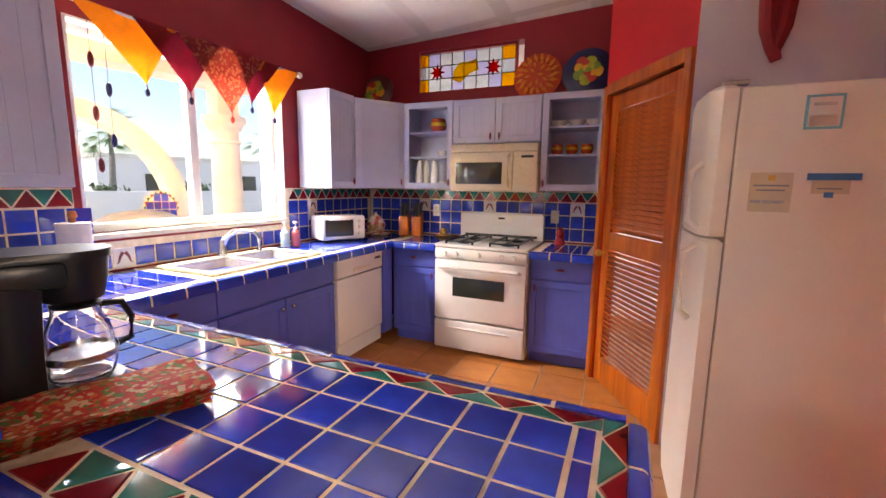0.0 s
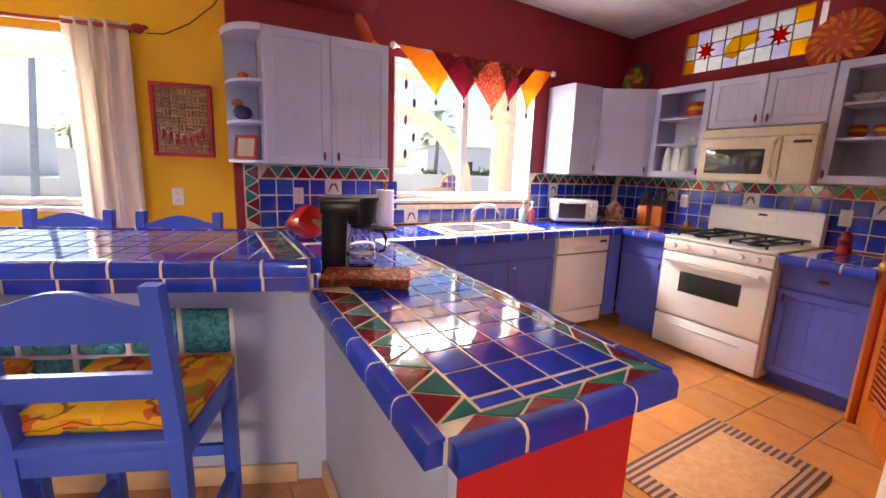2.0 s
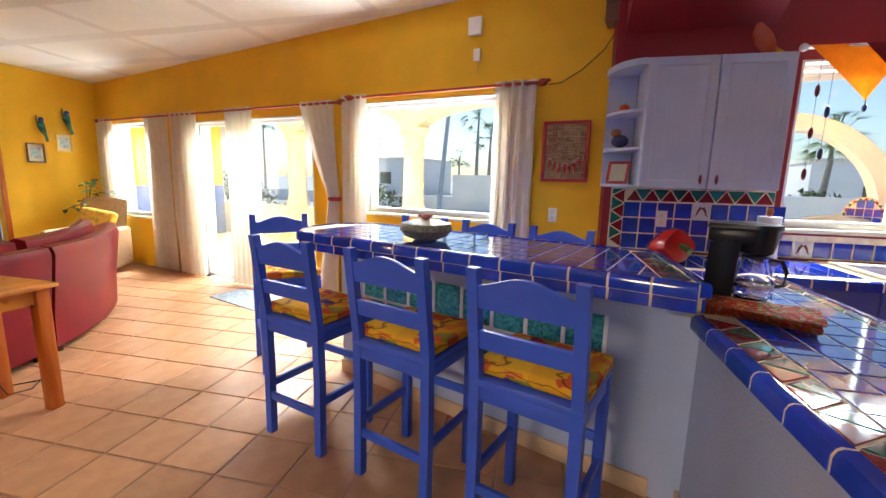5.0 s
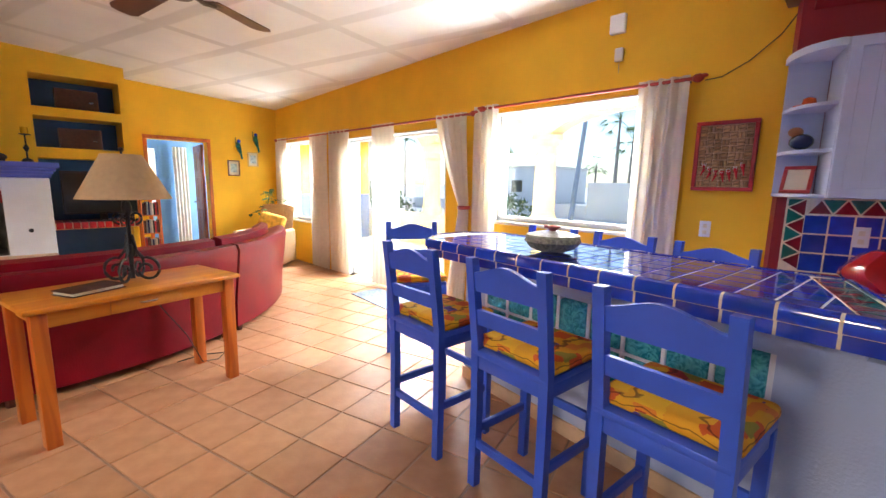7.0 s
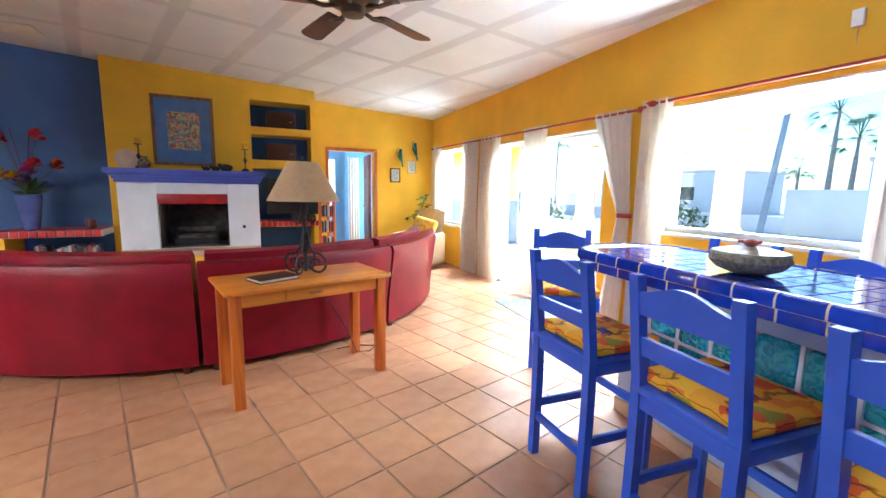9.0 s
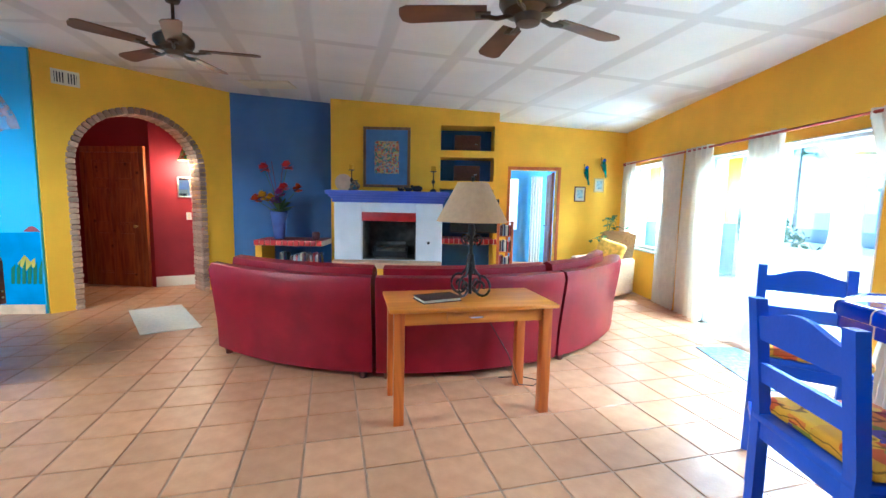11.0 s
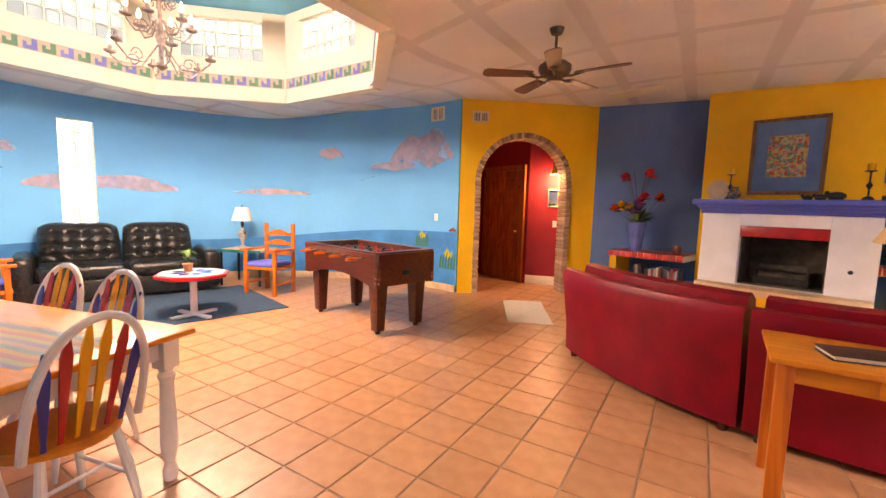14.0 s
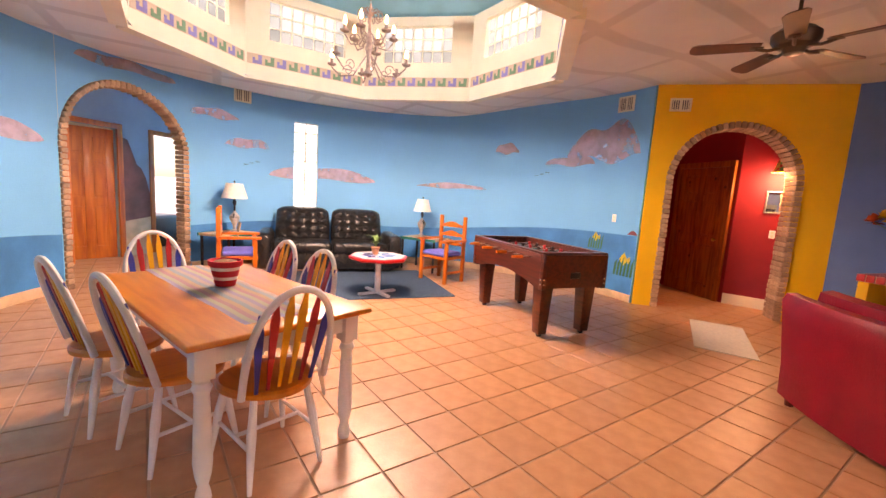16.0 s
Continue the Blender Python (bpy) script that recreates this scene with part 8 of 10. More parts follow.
for i, (x, y, s) in enumerate(((-9, -20, 1.7), (-11, -24, 2.0), (-12, -15, 1.5), (-10, -29, 2.2), (-18.4, -4.0, 1.7), (-18.6, -1.2, 2.1), (-18.2, 1.8, 1.8), (-18.5, 5, 2.0))):
    shrub(x, y, s, 50 + i)
FARW = mat("white_garden_wall", (0.80, 0.77, 0.74), 0.9, vary=0.06, scale=1)
bm = bmesh.new()
box(bm, -16.3, -16, -13.14, -7.0, -0.2, 1.6, 0.03)
box(bm, -16.28, -16.02, -7.0, 26, -0.2, 1.05, 0.03)
box(bm, -16.25, -16.05, -40, -13.14, -0.2, 0.5, 0.03)
struct("wall_garden", bm, FARW, None, "white garden wall")
for x, y, w, d, h in ((-30, -10, 9, 7, 3.4), (-34, -30, 12, 8, 3.2), (-32, 10, 12, 8, 3.0)):
    o = thing("neighbour_house", pose(x, y, -0.2), "white flat-roofed neighbouring house", "house", "neighbouring houses")
    bm = bmesh.new()
    box(bm, -d / 2, d / 2, -w / 2, w / 2, 0, h, 0.03)
    part("wall", bm, FARW, o)
    bm = bmesh.new()
    box(bm, -d / 2 - 0.1, d / 2 + 0.1, -w / 2 - 0.1, w / 2 + 0.1, h, h + 0.25, 0.03)
    part("roof", bm, STUCCO, o)
    for k in (-1, 1):
        bm = bmesh.new()
        box(bm, d / 2 - 0.02, d / 2 + 0.03, k * w / 4 - 0.6, k * w / 4 + 0.6, 1.0, 2.1)
        part("window", bm, DARKGLASS, o)
o = thing("utility_pole", pose(-14.6, -13.2, -0.2), "utility pole, paled for distance haze, with a lamp box", "pole")
bm = bmesh.new()
rod(bm, (0, 0, 0), (0.1, 0.6, 5.6), 0.12, 0.09)
# distance haze is put into the pole's pale grey-blue
part("pole", bm, mat("hazed_grey_pole", (0.34, 0.38, 0.44), 0.8, vary=0.15), o)
bm = bmesh.new()
box(bm, -0.25, 0.25, 0.55, 1.0, 5.0, 5.6, 0.03)
part("lamp_box", bm, INKG, o)
o = thing("tiled_garden_panel", pose(-3.05, -1.53, -0.02) @ Matrix.Diagonal((0.76, 0.76, 0.95, 1)), "arched blue-tiled fountain back on the patio", "fountain")
bm = bmesh.new()
arc = [(-0.25, 0), (0.25, 0), (0.25, 1.14)] + [(0.25 * math.cos(math.pi * i / 12), 1.14 + 0.25 * math.sin(math.pi * i / 12)) for i in range(1, 12)] + [(-0.25, 1.14)]
prism(bm, arc, -0.05, 0.05)
p = part("panel", bm, GROUT, o)
p.matrix_basis = pose(0, 0, 0, 90, 0, 70)
for i in range(4):
    for j in range(13):
        x, z = -0.15 + 0.10 * i, 0.1 + 0.10 * j
        if z < 1.15 or math.hypot(x, z - 1.14) < 0.2:
            q = piece(TQ, p, pose(x, z, 0.05) @ Matrix.Diagonal((0.092 / (T - 0.009), 0.092 / (T - 0.009), 1, 1)))
TRI = {}
for mm in (RED_T, GREEN_T):
    bm = bmesh.new()
    prism(bm, [(-0.032, 0), (0.032, 0), (0, 0.04)], 0, 0.006)
    TRI[mm] = mesh_of("edge_tile", bm, mm)
for i in range(11):
    a = math.pi * (i + 0.5) / 11
    piece(TRI[RED_T if i % 2 else GREEN_T], p, pose(0.205 * math.cos(a), 1.14 + 0.205 * math.sin(a), 0.05, 0, 0, math.degrees(a) - 90), "edge_tile")
o = thing("covered_grill", pose(-2.6, -1.9, -0.02), "grey cover over a patio grill", "grill cover")
bm = bmesh.new()
ball(bm, (0, 0, 0.75), 0.5, 0.8, 1.2, 0.75)
box(bm, -0.35, 0.35, -0.5, 0.5, 0, 0.75, 0.08, 3)
part("cover", bm, GASKET, o)

# ======== kitchen small things ========
def stained_glass():
    o = tagged(new("window_stained_glass"), "stained-glass transom window with red flowers and yellow centre", kind="structure")
    o.matrix_world = K(0.53, 3.72, 2.28)
    W, H = 1.03, 0.40
    bm = bmesh.new()
    t = 0.025
    box(bm, 0, W, 0.02, 0.05, 0, t)
    box(bm, 0, W, 0.02, 0.05, H - t, H)
    box(bm, 0, t, 0.02, 0.05, t, H - t)
    box(bm, W - t, W, 0.02, 0.05, t, H - t)
    part("window_frame", bm, DEEPRED, o)

    def g(name, c):
        m, tt, b = nodes_of(name)
        n, l = tt.nodes, tt.links
        tr = n.new("ShaderNodeBsdfTranslucent")
        tr.inputs["Color"].default_value = (*c, 1)
        tp = n.new("ShaderNodeBsdfTransparent")
        tp.inputs["Color"].default_value = (*c, 1)
        mx = n.new("ShaderNodeMixShader")
        mx.inputs[0].default_value = 0.75
        l.new(tr.outputs[0], mx.inputs[1])
        l.new(tp.outputs[0], mx.inputs[2])
        l.new(mx.outputs[0], n["Material Output"].inputs["Surface"])
        return m
    white, yel, red, lil = g("opal_glass", (0.8, 0.86, 0.9)), g("yellow_glass", (0.95, 0.62, 0.02)), g("red_glass", (0.75, 0.02, 0.03)), g("lilac_glass", (0.72, 0.74, 0.95))
    nx, ny = 8, 3
    for i in range(nx):
        for j in range(ny):
            x0, x1 = t + (W - 2 * t) * i / nx, t + (W - 2 * t) * (i + 1) / nx
            z0, z1 = t + (H - 2 * t) * j / ny, t + (H - 2 * t) * (j + 1) / ny
            c = yel if (i in (0, nx - 1) and j in (0, 2)) else (lil if (i + j) % 3 == 0 else white)
            bm = bmesh.new()
            box(bm, x0 + 0.002, x1 - 0.002, 0.033, 0.037, z0 + 0.002, z1 - 0.002)
            part("pane", bm, c, o).visible_shadow = False
    for cx, c, nn, r in ((0.24, red, 8, 0.085), (0.80, red, 8, 0.085)):
        bm = bmesh.new()
        poly = [(cx + r * (1 if k % 2 == 0 else 0.45) * math.cos(math.pi * k / nn), H / 2 + r * (1 if k % 2 == 0 else 0.45) * math.sin(math.pi * k / nn)) for k in range(2 * nn)]
        prism(bm, poly, 0, 0.004)
        p = part("flower_pane", bm, c, o)
        p.matrix_basis = pose(0, 0.032, 0, 90, 0, 0)
    bm = bmesh.new()
    prism(bm, [(0.40, 0.12), (0.48, 0.09), (0.58, 0.17), (0.66, 0.19), (0.64, 0.29), (0.56, 0.27), (0.47, 0.27), (0.41, 0.2)], 0, 0.004)
    p = part("flower_pane", bm, yel, o)
    p.matrix_basis = pose(0, 0.032, 0, 90, 0, 0)
    bm = bmesh.new()
    for i in range(1, nx):
        x = t + (W - 2 * t) * i / nx
        box(bm, x - 0.003, x + 0.003, 0.030, 0.040, t, H - t)
    for j in (1, 2):
        z = t + (H - 2 * t) * j / ny
        box(bm, t, W - t, 0.0301, 0.0399, z - 0.003, z + 0.003)
    part("lead_came", bm, IRON, o)


stained_glass()


def plate(u, v, z, r, ring, centre, label, tilt=12, ringtype=0):
    o = thing("decorative_plate", K(u, v, z) @ pose(0, 0, 0, -tilt, 0, 0), label, "plate", "plates on the wall cabinets")
    bm = bmesh.new()
    prof = [(0.02, 0.0), (r * 0.6, -0.004), (r * 0.7, -0.02), (r, -0.03), (r, -0.022), (r * 0.7, -0.008), (r * 0.6, 0.008), (0.02, 0.012)]
    lathe(bm, prof, (0, 0, 0), 40)
    p = part("dish", bm, ring, o)
    p.matrix_basis = pose(0, 0, r, 90, 0, 0)
    for k in range(18 if ringtype else 0):
        bm = bmesh.new()
        prism(bm, [(r * 0.55, -0.012), (r * 0.72, -0.022), (r * 0.95, 0.004), (r * 0.72, 0.012)], 0, 0.003)
        q = part("flame_motif", bm, centre, o)
        q.matrix_basis = pose(0, -0.012, r, 90, 0, 0) @ pose(0, 0, 0, 0, 0, 20 * k)
    rnd = random.Random(int(u * 100))
    for k in range(16):
        a, q0 = k * 2.4, r * 0.5 * math.sqrt(k / 16)
        bm = bmesh.new()
        if ringtype:
            prism(bm, [(0, 0), (0.03, -0.012), (0.06, 0.0), (0.03, 0.012)], 0, 0.003)
        else:
            ball(bm, (0, 0, 0), 0.034, 1, 1.3, 0.15, 10)
        q = part("painted_motif", bm, (centre if ringtype else FRUITS[k % 4]), o)
        q.matrix_basis = pose(q0 * math.cos(a), -0.016, r + q0 * math.sin(a), 90, 0, 0) @ pose(0, 0, 0, 0, 0, math.degrees(a))


FRUITS = [mat("fruit_paint_%s" % n, c, 0.4) for n, c in (("green", (0.15, 0.3, 0.03)), ("amber", (0.7, 0.35, 0.02)), ("scarlet", (0.5, 0.03, 0.02)), ("lime", (0.35, 0.4, 0.03)))]
ORANGEP = mat("orange_red_glaze", (0.55, 0.07, 0.015), 0.25, coat=0.4)
AMBERP = mat("amber_glaze", (0.75, 0.38, 0.02), 0.25, coat=0.4)
NAVYP = mat("navy_glaze", (0.012, 0.018, 0.09), 0.2, coat=0.4)
PLUMP = mat("plum_glaze", (0.10, 0.015, 0.02), 0.3, coat=0.4)
plate(1.76, 3.58, 2.142, 0.205, mat("flame_red_glaze", (0.60, 0.07, 0.015), 0.25), mat("flame_orange_glaze", (0.72, 0.22, 0.02), 0.25), "round orange-red plate with yellow flame pattern", 14, 1)
plate(2.17, 3.58, 2.142, 0.205, NAVYP, AMBERP, "navy plate painted with fruit", 14)
plate(0.13, 3.60, 2.142, 0.19, PLUMP, ORANGEP, "dark plum plate with fruit in the corner", 14)


def valance():
    o = thing("window_valance", KM, "pennant valance of orange, burgundy and printed cloth", "valance")
    PRINT = blotch("burgundy_floral_cloth", [(0.16, 0.012, 0.02), (0.42, 0.22, 0.10), (0.30, 0.03, 0.03), (0.16, 0.012, 0.02)], 70)
    ORG = mat("orange_cloth", (0.75, 0.24, 0.012), 0.85, vary=0.1, scale=30, bump=0.3)
    BUR = mat("burgundy_cloth", (0.13, 0.008, 0.016), 0.85, vary=0.15, scale=30, bump=0.3)
    CHR = mat("printed_red_cloth", (0.5, 0.05, 0.02), 0.85)
    for cloth, c in ((ORG, (0.85, 0.30, 0.02)), (PRINT, (0.70, 0.10, 0.05)), (BUR, (0.30, 0.01, 0.03))):
        ct2 = cloth.node_tree
        tl, mxs = ct2.nodes.new("ShaderNodeBsdfTranslucent"), ct2.nodes.new("ShaderNodeMixShader")
        tl.inputs["Color"].default_value, mxs.inputs[0].default_value = (*c, 1), 0.3
        ct2.links.new(ct2.nodes["Principled BSDF"].outputs[0], mxs.inputs[1])
        ct2.links.new(tl.outputs[0], mxs.inputs[2])
        ct2.links.new(mxs.outputs[0], ct2.nodes["Material Output"].inputs["Surface"])
    bm = bmesh.new()
    rod(bm, (0.075, 1.08, 2.255), (0.075, 2.62, 2.255), 0.012)
    part("rod", bm, WHITEFR, o)
    for v in (1.07, 2.63):
        bm = bmesh.new()
        ball(bm, (0.075, v, 2.255), 0.025)
        part("finial", bm, WHITEFR, o)
    tri = [(1.10, 1.62, 1.43, 1.93, ORG, 0.088), (1.38, 1.90, 1.68, 1.93, BUR, 0.094), (1.62, 2.24, 1.96, 1.86, PRINT, 0.100), (2.0, 2.40, 2.13, 1.95, BUR, 0.094), (2.16, 2.60, 2.34, 1.91, ORG, 0.088)]
    for a, b, c, z, m, u in tri:
        bm = bmesh.new()

        def f(s, t, a=a, b=b, c=c, z=z, u=u):
            l, r = a + (c - a) * t, b + (c - b) * t
            return (u + 0.006 * math.sin(9 * s + 3 * t), l + (r - l) * s, 2.262 + (z - 2.262) * t)
        sheet(bm, f, 10, 10, 0.003)
        part("pennant", bm, m, o)
        bm = bmesh.new()
        rod(bm, (u, c, z), (u, c, z - 0.03), 0.003, seg=6)
        ball(bm, (u, c, z - 0.045), 0.013, 1, 1, 1.8, 8)
        part("tassel", bm, CHR if m is PRINT else NAVYP, o)
    for k in range(5):
        p = thing("chili_chime", K(0.05, 1.19 + 0.0 * k, 0), "hanging string of painted peppers at the window", "ornament") if k == 0 else p
        bm = bmesh.new()
        ball(bm, (0, 0.07 * (k % 2), 2.0 - 0.13 * k), 0.018, 0.8, 0.8, 2.2, 8)
        rod(bm, (0, 0.07 * (k % 2), 2.2), (0, 0.07 * (k % 2), 2.03 - 0.13 * k), 0.0015, seg=5)
        part("pepper", bm, NAVYP if k % 2 else REDPULL, p)


valance()


def coffee_maker():
    o = thing("coffee_maker", pose(1.515, -3.375, 0.916, 0, 0, 80) @ Matrix.Diagonal((0.88, 0.95, 1, 1)), "black drip coffee maker with a glass carafe", "coffee maker")

    def oval(x0, x1, w, n=20):
        """An outline with a flat back at x0 and a half-round front reaching x1."""
        c = x1 - w
        return [(x0, -w * 0.9), (x0 + 0.012, -w)] + [(c + w * math.cos(a), w * math.sin(a)) for a in [-math.pi / 2 + math.pi * k / n for k in range(n + 1)]] + [(x0 + 0.012, w), (x0, w * 0.9)]

    bm = bmesh.new()
    prism(bm, oval(-0.115, 0.155, 0.088), 0, 0.034, 0.008)
    part("base", bm, BLACKP, o)
    bm = bmesh.new()
    lathe(bm, [(0.062, 0.0345), (0.062, 0.038), (0.02, 0.039)], (0.068, 0, 0), 28)
    part("warming_plate", bm, DARKGLASS, o)
    bm = bmesh.new()
    lo = [(-0.112, -0.066), (-0.09, -0.08), (-0.03, -0.08), (0.0, -0.06), (0.0, 0.06), (-0.03, 0.08), (-0.09, 0.08), (-0.112, 0.066)]
    rings = []
    for f in (0, 0.33, 0.66, 1):
        z = 0.0345 + 0.235 * f
        g = 1 + 0.10 * f * f
        rings.append([bm.verts.new((x * (1 + 0.05 * f) + 0.012 * f * f, y * g, z)) for x, y in lo])
    for a, b in zip(rings, rings[1:]):
        for k in range(8):
            bm.faces.new((a[k], a[(k + 1) % 8], b[(k + 1) % 8], b[k]))
    bm.faces.new(rings[0][::-1])
    bm.faces.new(rings[-1])
    part("tank", bm, BLACKP, o)
    bm = bmesh.new()
    lathe(bm, [(0.045, 0.215), (0.064, 0.225), (0.076, 0.272), (0.08, 0.318), (0.03, 0.319)], (0.065, 0, 0), 28)
    box(bm, -0.118, 0.06, -0.088, 0.088, 0.262, 0.318, 0.014)
    part("brew_head", bm, BLACKP, o)
    bm = bmesh.new()
    prism(bm, oval(-0.122, 0.153, 0.091), 0.3185, 0.336, 0.008)
    part("lid", bm, BLACKP, o)
    bm = bmesh.new()
    lathe(bm, [(0.05, 0.040), (0.068, 0.046), (0.077, 0.075), (0.078, 0.10), (0.066, 0.155), (0.052, 0.187), (0.050, 0.205), (0.047, 0.205), (0.049, 0.185), (0.063, 0.153), (0.075, 0.10), (0.074, 0.076), (0.065, 0.05), (0.048, 0.044)], (0.068, 0, 0), 28)
    c = part("carafe", bm, GLASS, o, "clear glass carafe")
    bm = bmesh.new()
    lathe(bm, [(0.079, 0.088), (0.081, 0.090), (0.081, 0.102), (0.079, 0.104), (0.0785, 0.096)], (0.068, 0, 0), 28)
    part("band", bm, STEEL, c, "thin steel band")
    bm = bmesh.new()
    lathe(bm, [(0.051, 0.2055), (0.053, 0.212), (0.02, 0.214)], (0.068, 0, 0), 20)
    tube(bm, [(0.118, 0.02, 0.198), (0.165, 0.035, 0.192), (0.185, 0.042, 0.15), (0.18, 0.04, 0.10), (0.148, 0.03, 0.092)], 0.009)
    part("handle", bm, BLACKP, c)


coffee_maker()
CHILI = blotch("chili_print_cloth", [(0.62, 0.035, 0.02), (0.75, 0.50, 0.28), (0.66, 0.06, 0.025), (0.16, 0.22, 0.04), (0.70, 0.16, 0.04), (0.62, 0.035, 0.02)], 95)
for k in range(4):
    bm = bmesh.new()
    q = 0.01 * k
    sheet(bm, lambda a, b: (-0.10 + 0.20 * a + 0.006 * math.sin(b * 9 + k) + (0.012 if b in (0, 1) else 0), -0.17 + 0.34 * b, 0.012 + 0.006 * math.sin(a * 7 + k) * math.sin(b * 5 + k)), 14, 18, 0.010)
    if k == 0:
        CL0 = thing("dish_towel", pose(1.685, -3.315, 0.916, 0, 0, -9), "folded red chili-print dish towel on the peninsula", "towel")
    p = part("fold", bm, CHILI, CL0)
    p.matrix_basis = pose(0.004 * k, 0.003 * k, 0.0115 * k)


def simple_lathe(name, m, prof, material, label, cat, extra=(), seg=24):
    o = thing(name, m, label, cat)
    bm = bmesh.new()
    lathe(bm, prof, seg=seg)
    part("body", bm, material, o)
    for nm, pr, mm in extra:
        bm = bmesh.new()
        lathe(bm, pr, seg=seg)
        part(nm, bm, mm, o)
    return o


TOWEL = mat("white_paper_towel", (0.72, 0.71, 0.70), 0.95, vary=0.05, scale=40, bump=0.3)
simple_lathe("paper_towel_holder", K(0.20, 0.97, 0.916), [(0.085, 0), (0.085, 0.015), (0.02, 0.018), (0.012, 0.02), (0.012, 0.31), (0.02, 0.32), (0.014, 0.345)], DOORW, "wooden stand holding a white paper towel roll", "towel holder", [("paper_roll", [(0.065, 0.02), (0.066, 0.022), (0.066, 0.29), (0.02, 0.291)], TOWEL)])
for u, v, c, nm in ((0.15, 2.33, (0.45, 0.6, 0.5), "pale green"), (0.19, 2.40, (0.6, 0.12, 0.12), "pink-red")):
    sm = mat("soap_" + nm.replace(" ", "_").replace("-", "_"), c, 0.2)
    simple_lathe("soap_bottle", K(u, v, 0.916), [(0.03, 0), (0.034, 0.01), (0.034, 0.11), (0.014, 0.135)], sm, nm + " soap bottle with a white pump", "bottle", [("pump", [(0.014, 0.1355), (0.014, 0.15), (0.004, 0.155), (0.004, 0.18), (0.018, 0.182), (0.018, 0.195)], WHITE_E)])


def toaster_oven():
    o = thing("toaster_oven", K(0.24, 2.86, 0.916, 62), "white countertop toaster oven", "toaster oven")
    bm = bmesh.new()
    box(bm, -0.20, 0.20, -0.13, 0.13, 0.015, 0.22, 0.02, 3)
    part("body", bm, WHITE_E, o)
    bm = bmesh.new()
    box(bm, -0.17, 0.08, -0.138, -0.131, 0.05, 0.19, 0.006)
    d = part("door", bm, DARKGLASS, o)
    bm = bmesh.new()
    box(bm, -0.14, 0.05, -0.155, -0.139, 0.185, 0.197, 0.004)
    part("handle", bm, WHITE_E, d)
    for z in (0.07, 0.12, 0.17):
        bm = bmesh.new()
        rod(bm, (0.14, -0.13, z), (0.14, -0.148, z), 0.016)
        part("knob", bm, BISQUE, o)
    for x in (-0.16, 0.16):
        for y in (-0.1, 0.1):
            bm = bmesh.new()
            rod(bm, (x, y, 0), (x, y, 0.02), 0.012)
            part("foot", bm, BLACKP, o)


toaster_oven()
simple_lathe("ceramic_jar", K(0.28, 3.40, 0.916), [(0.13, 0), (0.14, 0.012), (0.07, 0.02), (0.085, 0.05), (0.095, 0.10), (0.07, 0.155), (0.06, 0.16), (0.03, 0.19), (0.012, 0.2), (0.014, 0.22)], blotch("painted_ceramic", [(0.6, 0.5, 0.4), (0.45, 0.05, 0.03), (0.6, 0.52, 0.42), (0.5, 0.3, 0.1)], 28), "painted ceramic cookie jar with lid", "jar")


def knives():
    for u, v in ((0.55, 3.50), (0.66, 3.56)):
        o = thing("knife_block", K(u, v, 0.916, 15), "pine knife block full of black-handled knives", "knife block", "knife blocks")
        bm = bmesh.new()
        box(bm, -0.045, 0.045, -0.07, 0.07, 0, 0.20, 0.006)
        for q in bm.verts:
            if q.co.z > 0.1:
                q.co.z -= (q.co.y + 0.07) * -0.35 + 0.02
        part("block", bm, PINE, o)
        for i in range(3):
            for j in range(3):
                bm = bmesh.new()
                x, y = -0.028 + 0.028 * i, -0.045 + 0.042 * j
                box(bm, x - 0.008, x + 0.008, y - 0.012, y + 0.012, 0.17 + 0.012 * j, 0.285 + 0.02 * j, 0.004)
                part("knife", bm, BLACKP, o)


knives()
simple_lathe("ceramic_rooster", K(2.04, 3.52, 0.916), [(0.04, 0), (0.045, 0.02), (0.03, 0.06), (0.04, 0.09), (0.028, 0.115), (0.03, 0.13), (0.01, 0.15)], BRICKR, "small red ceramic figure beside the stove", "figurine")
simple_lathe("spice_set", K(0.93, 3.58, 0.916), [(0.075, 0), (0.08, 0.012), (0.03, 0.02), (0.035, 0.05), (0.02, 0.075)], BRASS, "small brass and ceramic spice set on a dish", "spice set")


def bell_pepper():
    o = thing("ceramic_pepper", K(0.42, 0.34, 0.916, 20) @ pose(0, 0, 0.094, 0, 80, 0) @ Matrix.Scale(1.25, 4), "large red ceramic pepper lying on the worktop", "ornament")
    bm = bmesh.new()
    seg = 24
    prof = [(0.02, -0.13), (0.05, -0.10), (0.075, -0.03), (0.085, 0.04), (0.075, 0.09), (0.03, 0.10)]
    rings = []
    for r, z in prof:
        rings.append([bm.verts.new((r * (1 + 0.09 * math.cos(4 * 2 * math.pi * i / seg)) * math.cos(2 * math.pi * i / seg), r * (1 + 0.09 * math.cos(4 * 2 * math.pi * i / seg)) * math.sin(2 * math.pi * i / seg), z)) for i in range(seg)])
    for a, b in zip(rings, rings[1:]):
        for i in range(seg):
            bm.faces.new((a[i], a[(i + 1) % seg], b[(i + 1) % seg], b[i]))
    bm.faces.new(rings[0][::-1])
    bm.faces.new(rings[-1])
    part("body", bm, mat("glossy_red_glaze", (0.45, 0.012, 0.012), 0.15, coat=0.6, vary=0.2), o)
    bm = bmesh.new()
    tube(bm, [(0, 0, 0.09), (0.01, 0, 0.13), (0.03, 0, 0.16)], 0.014)
    part("stem", bm, LEAF, o)


bell_pepper()


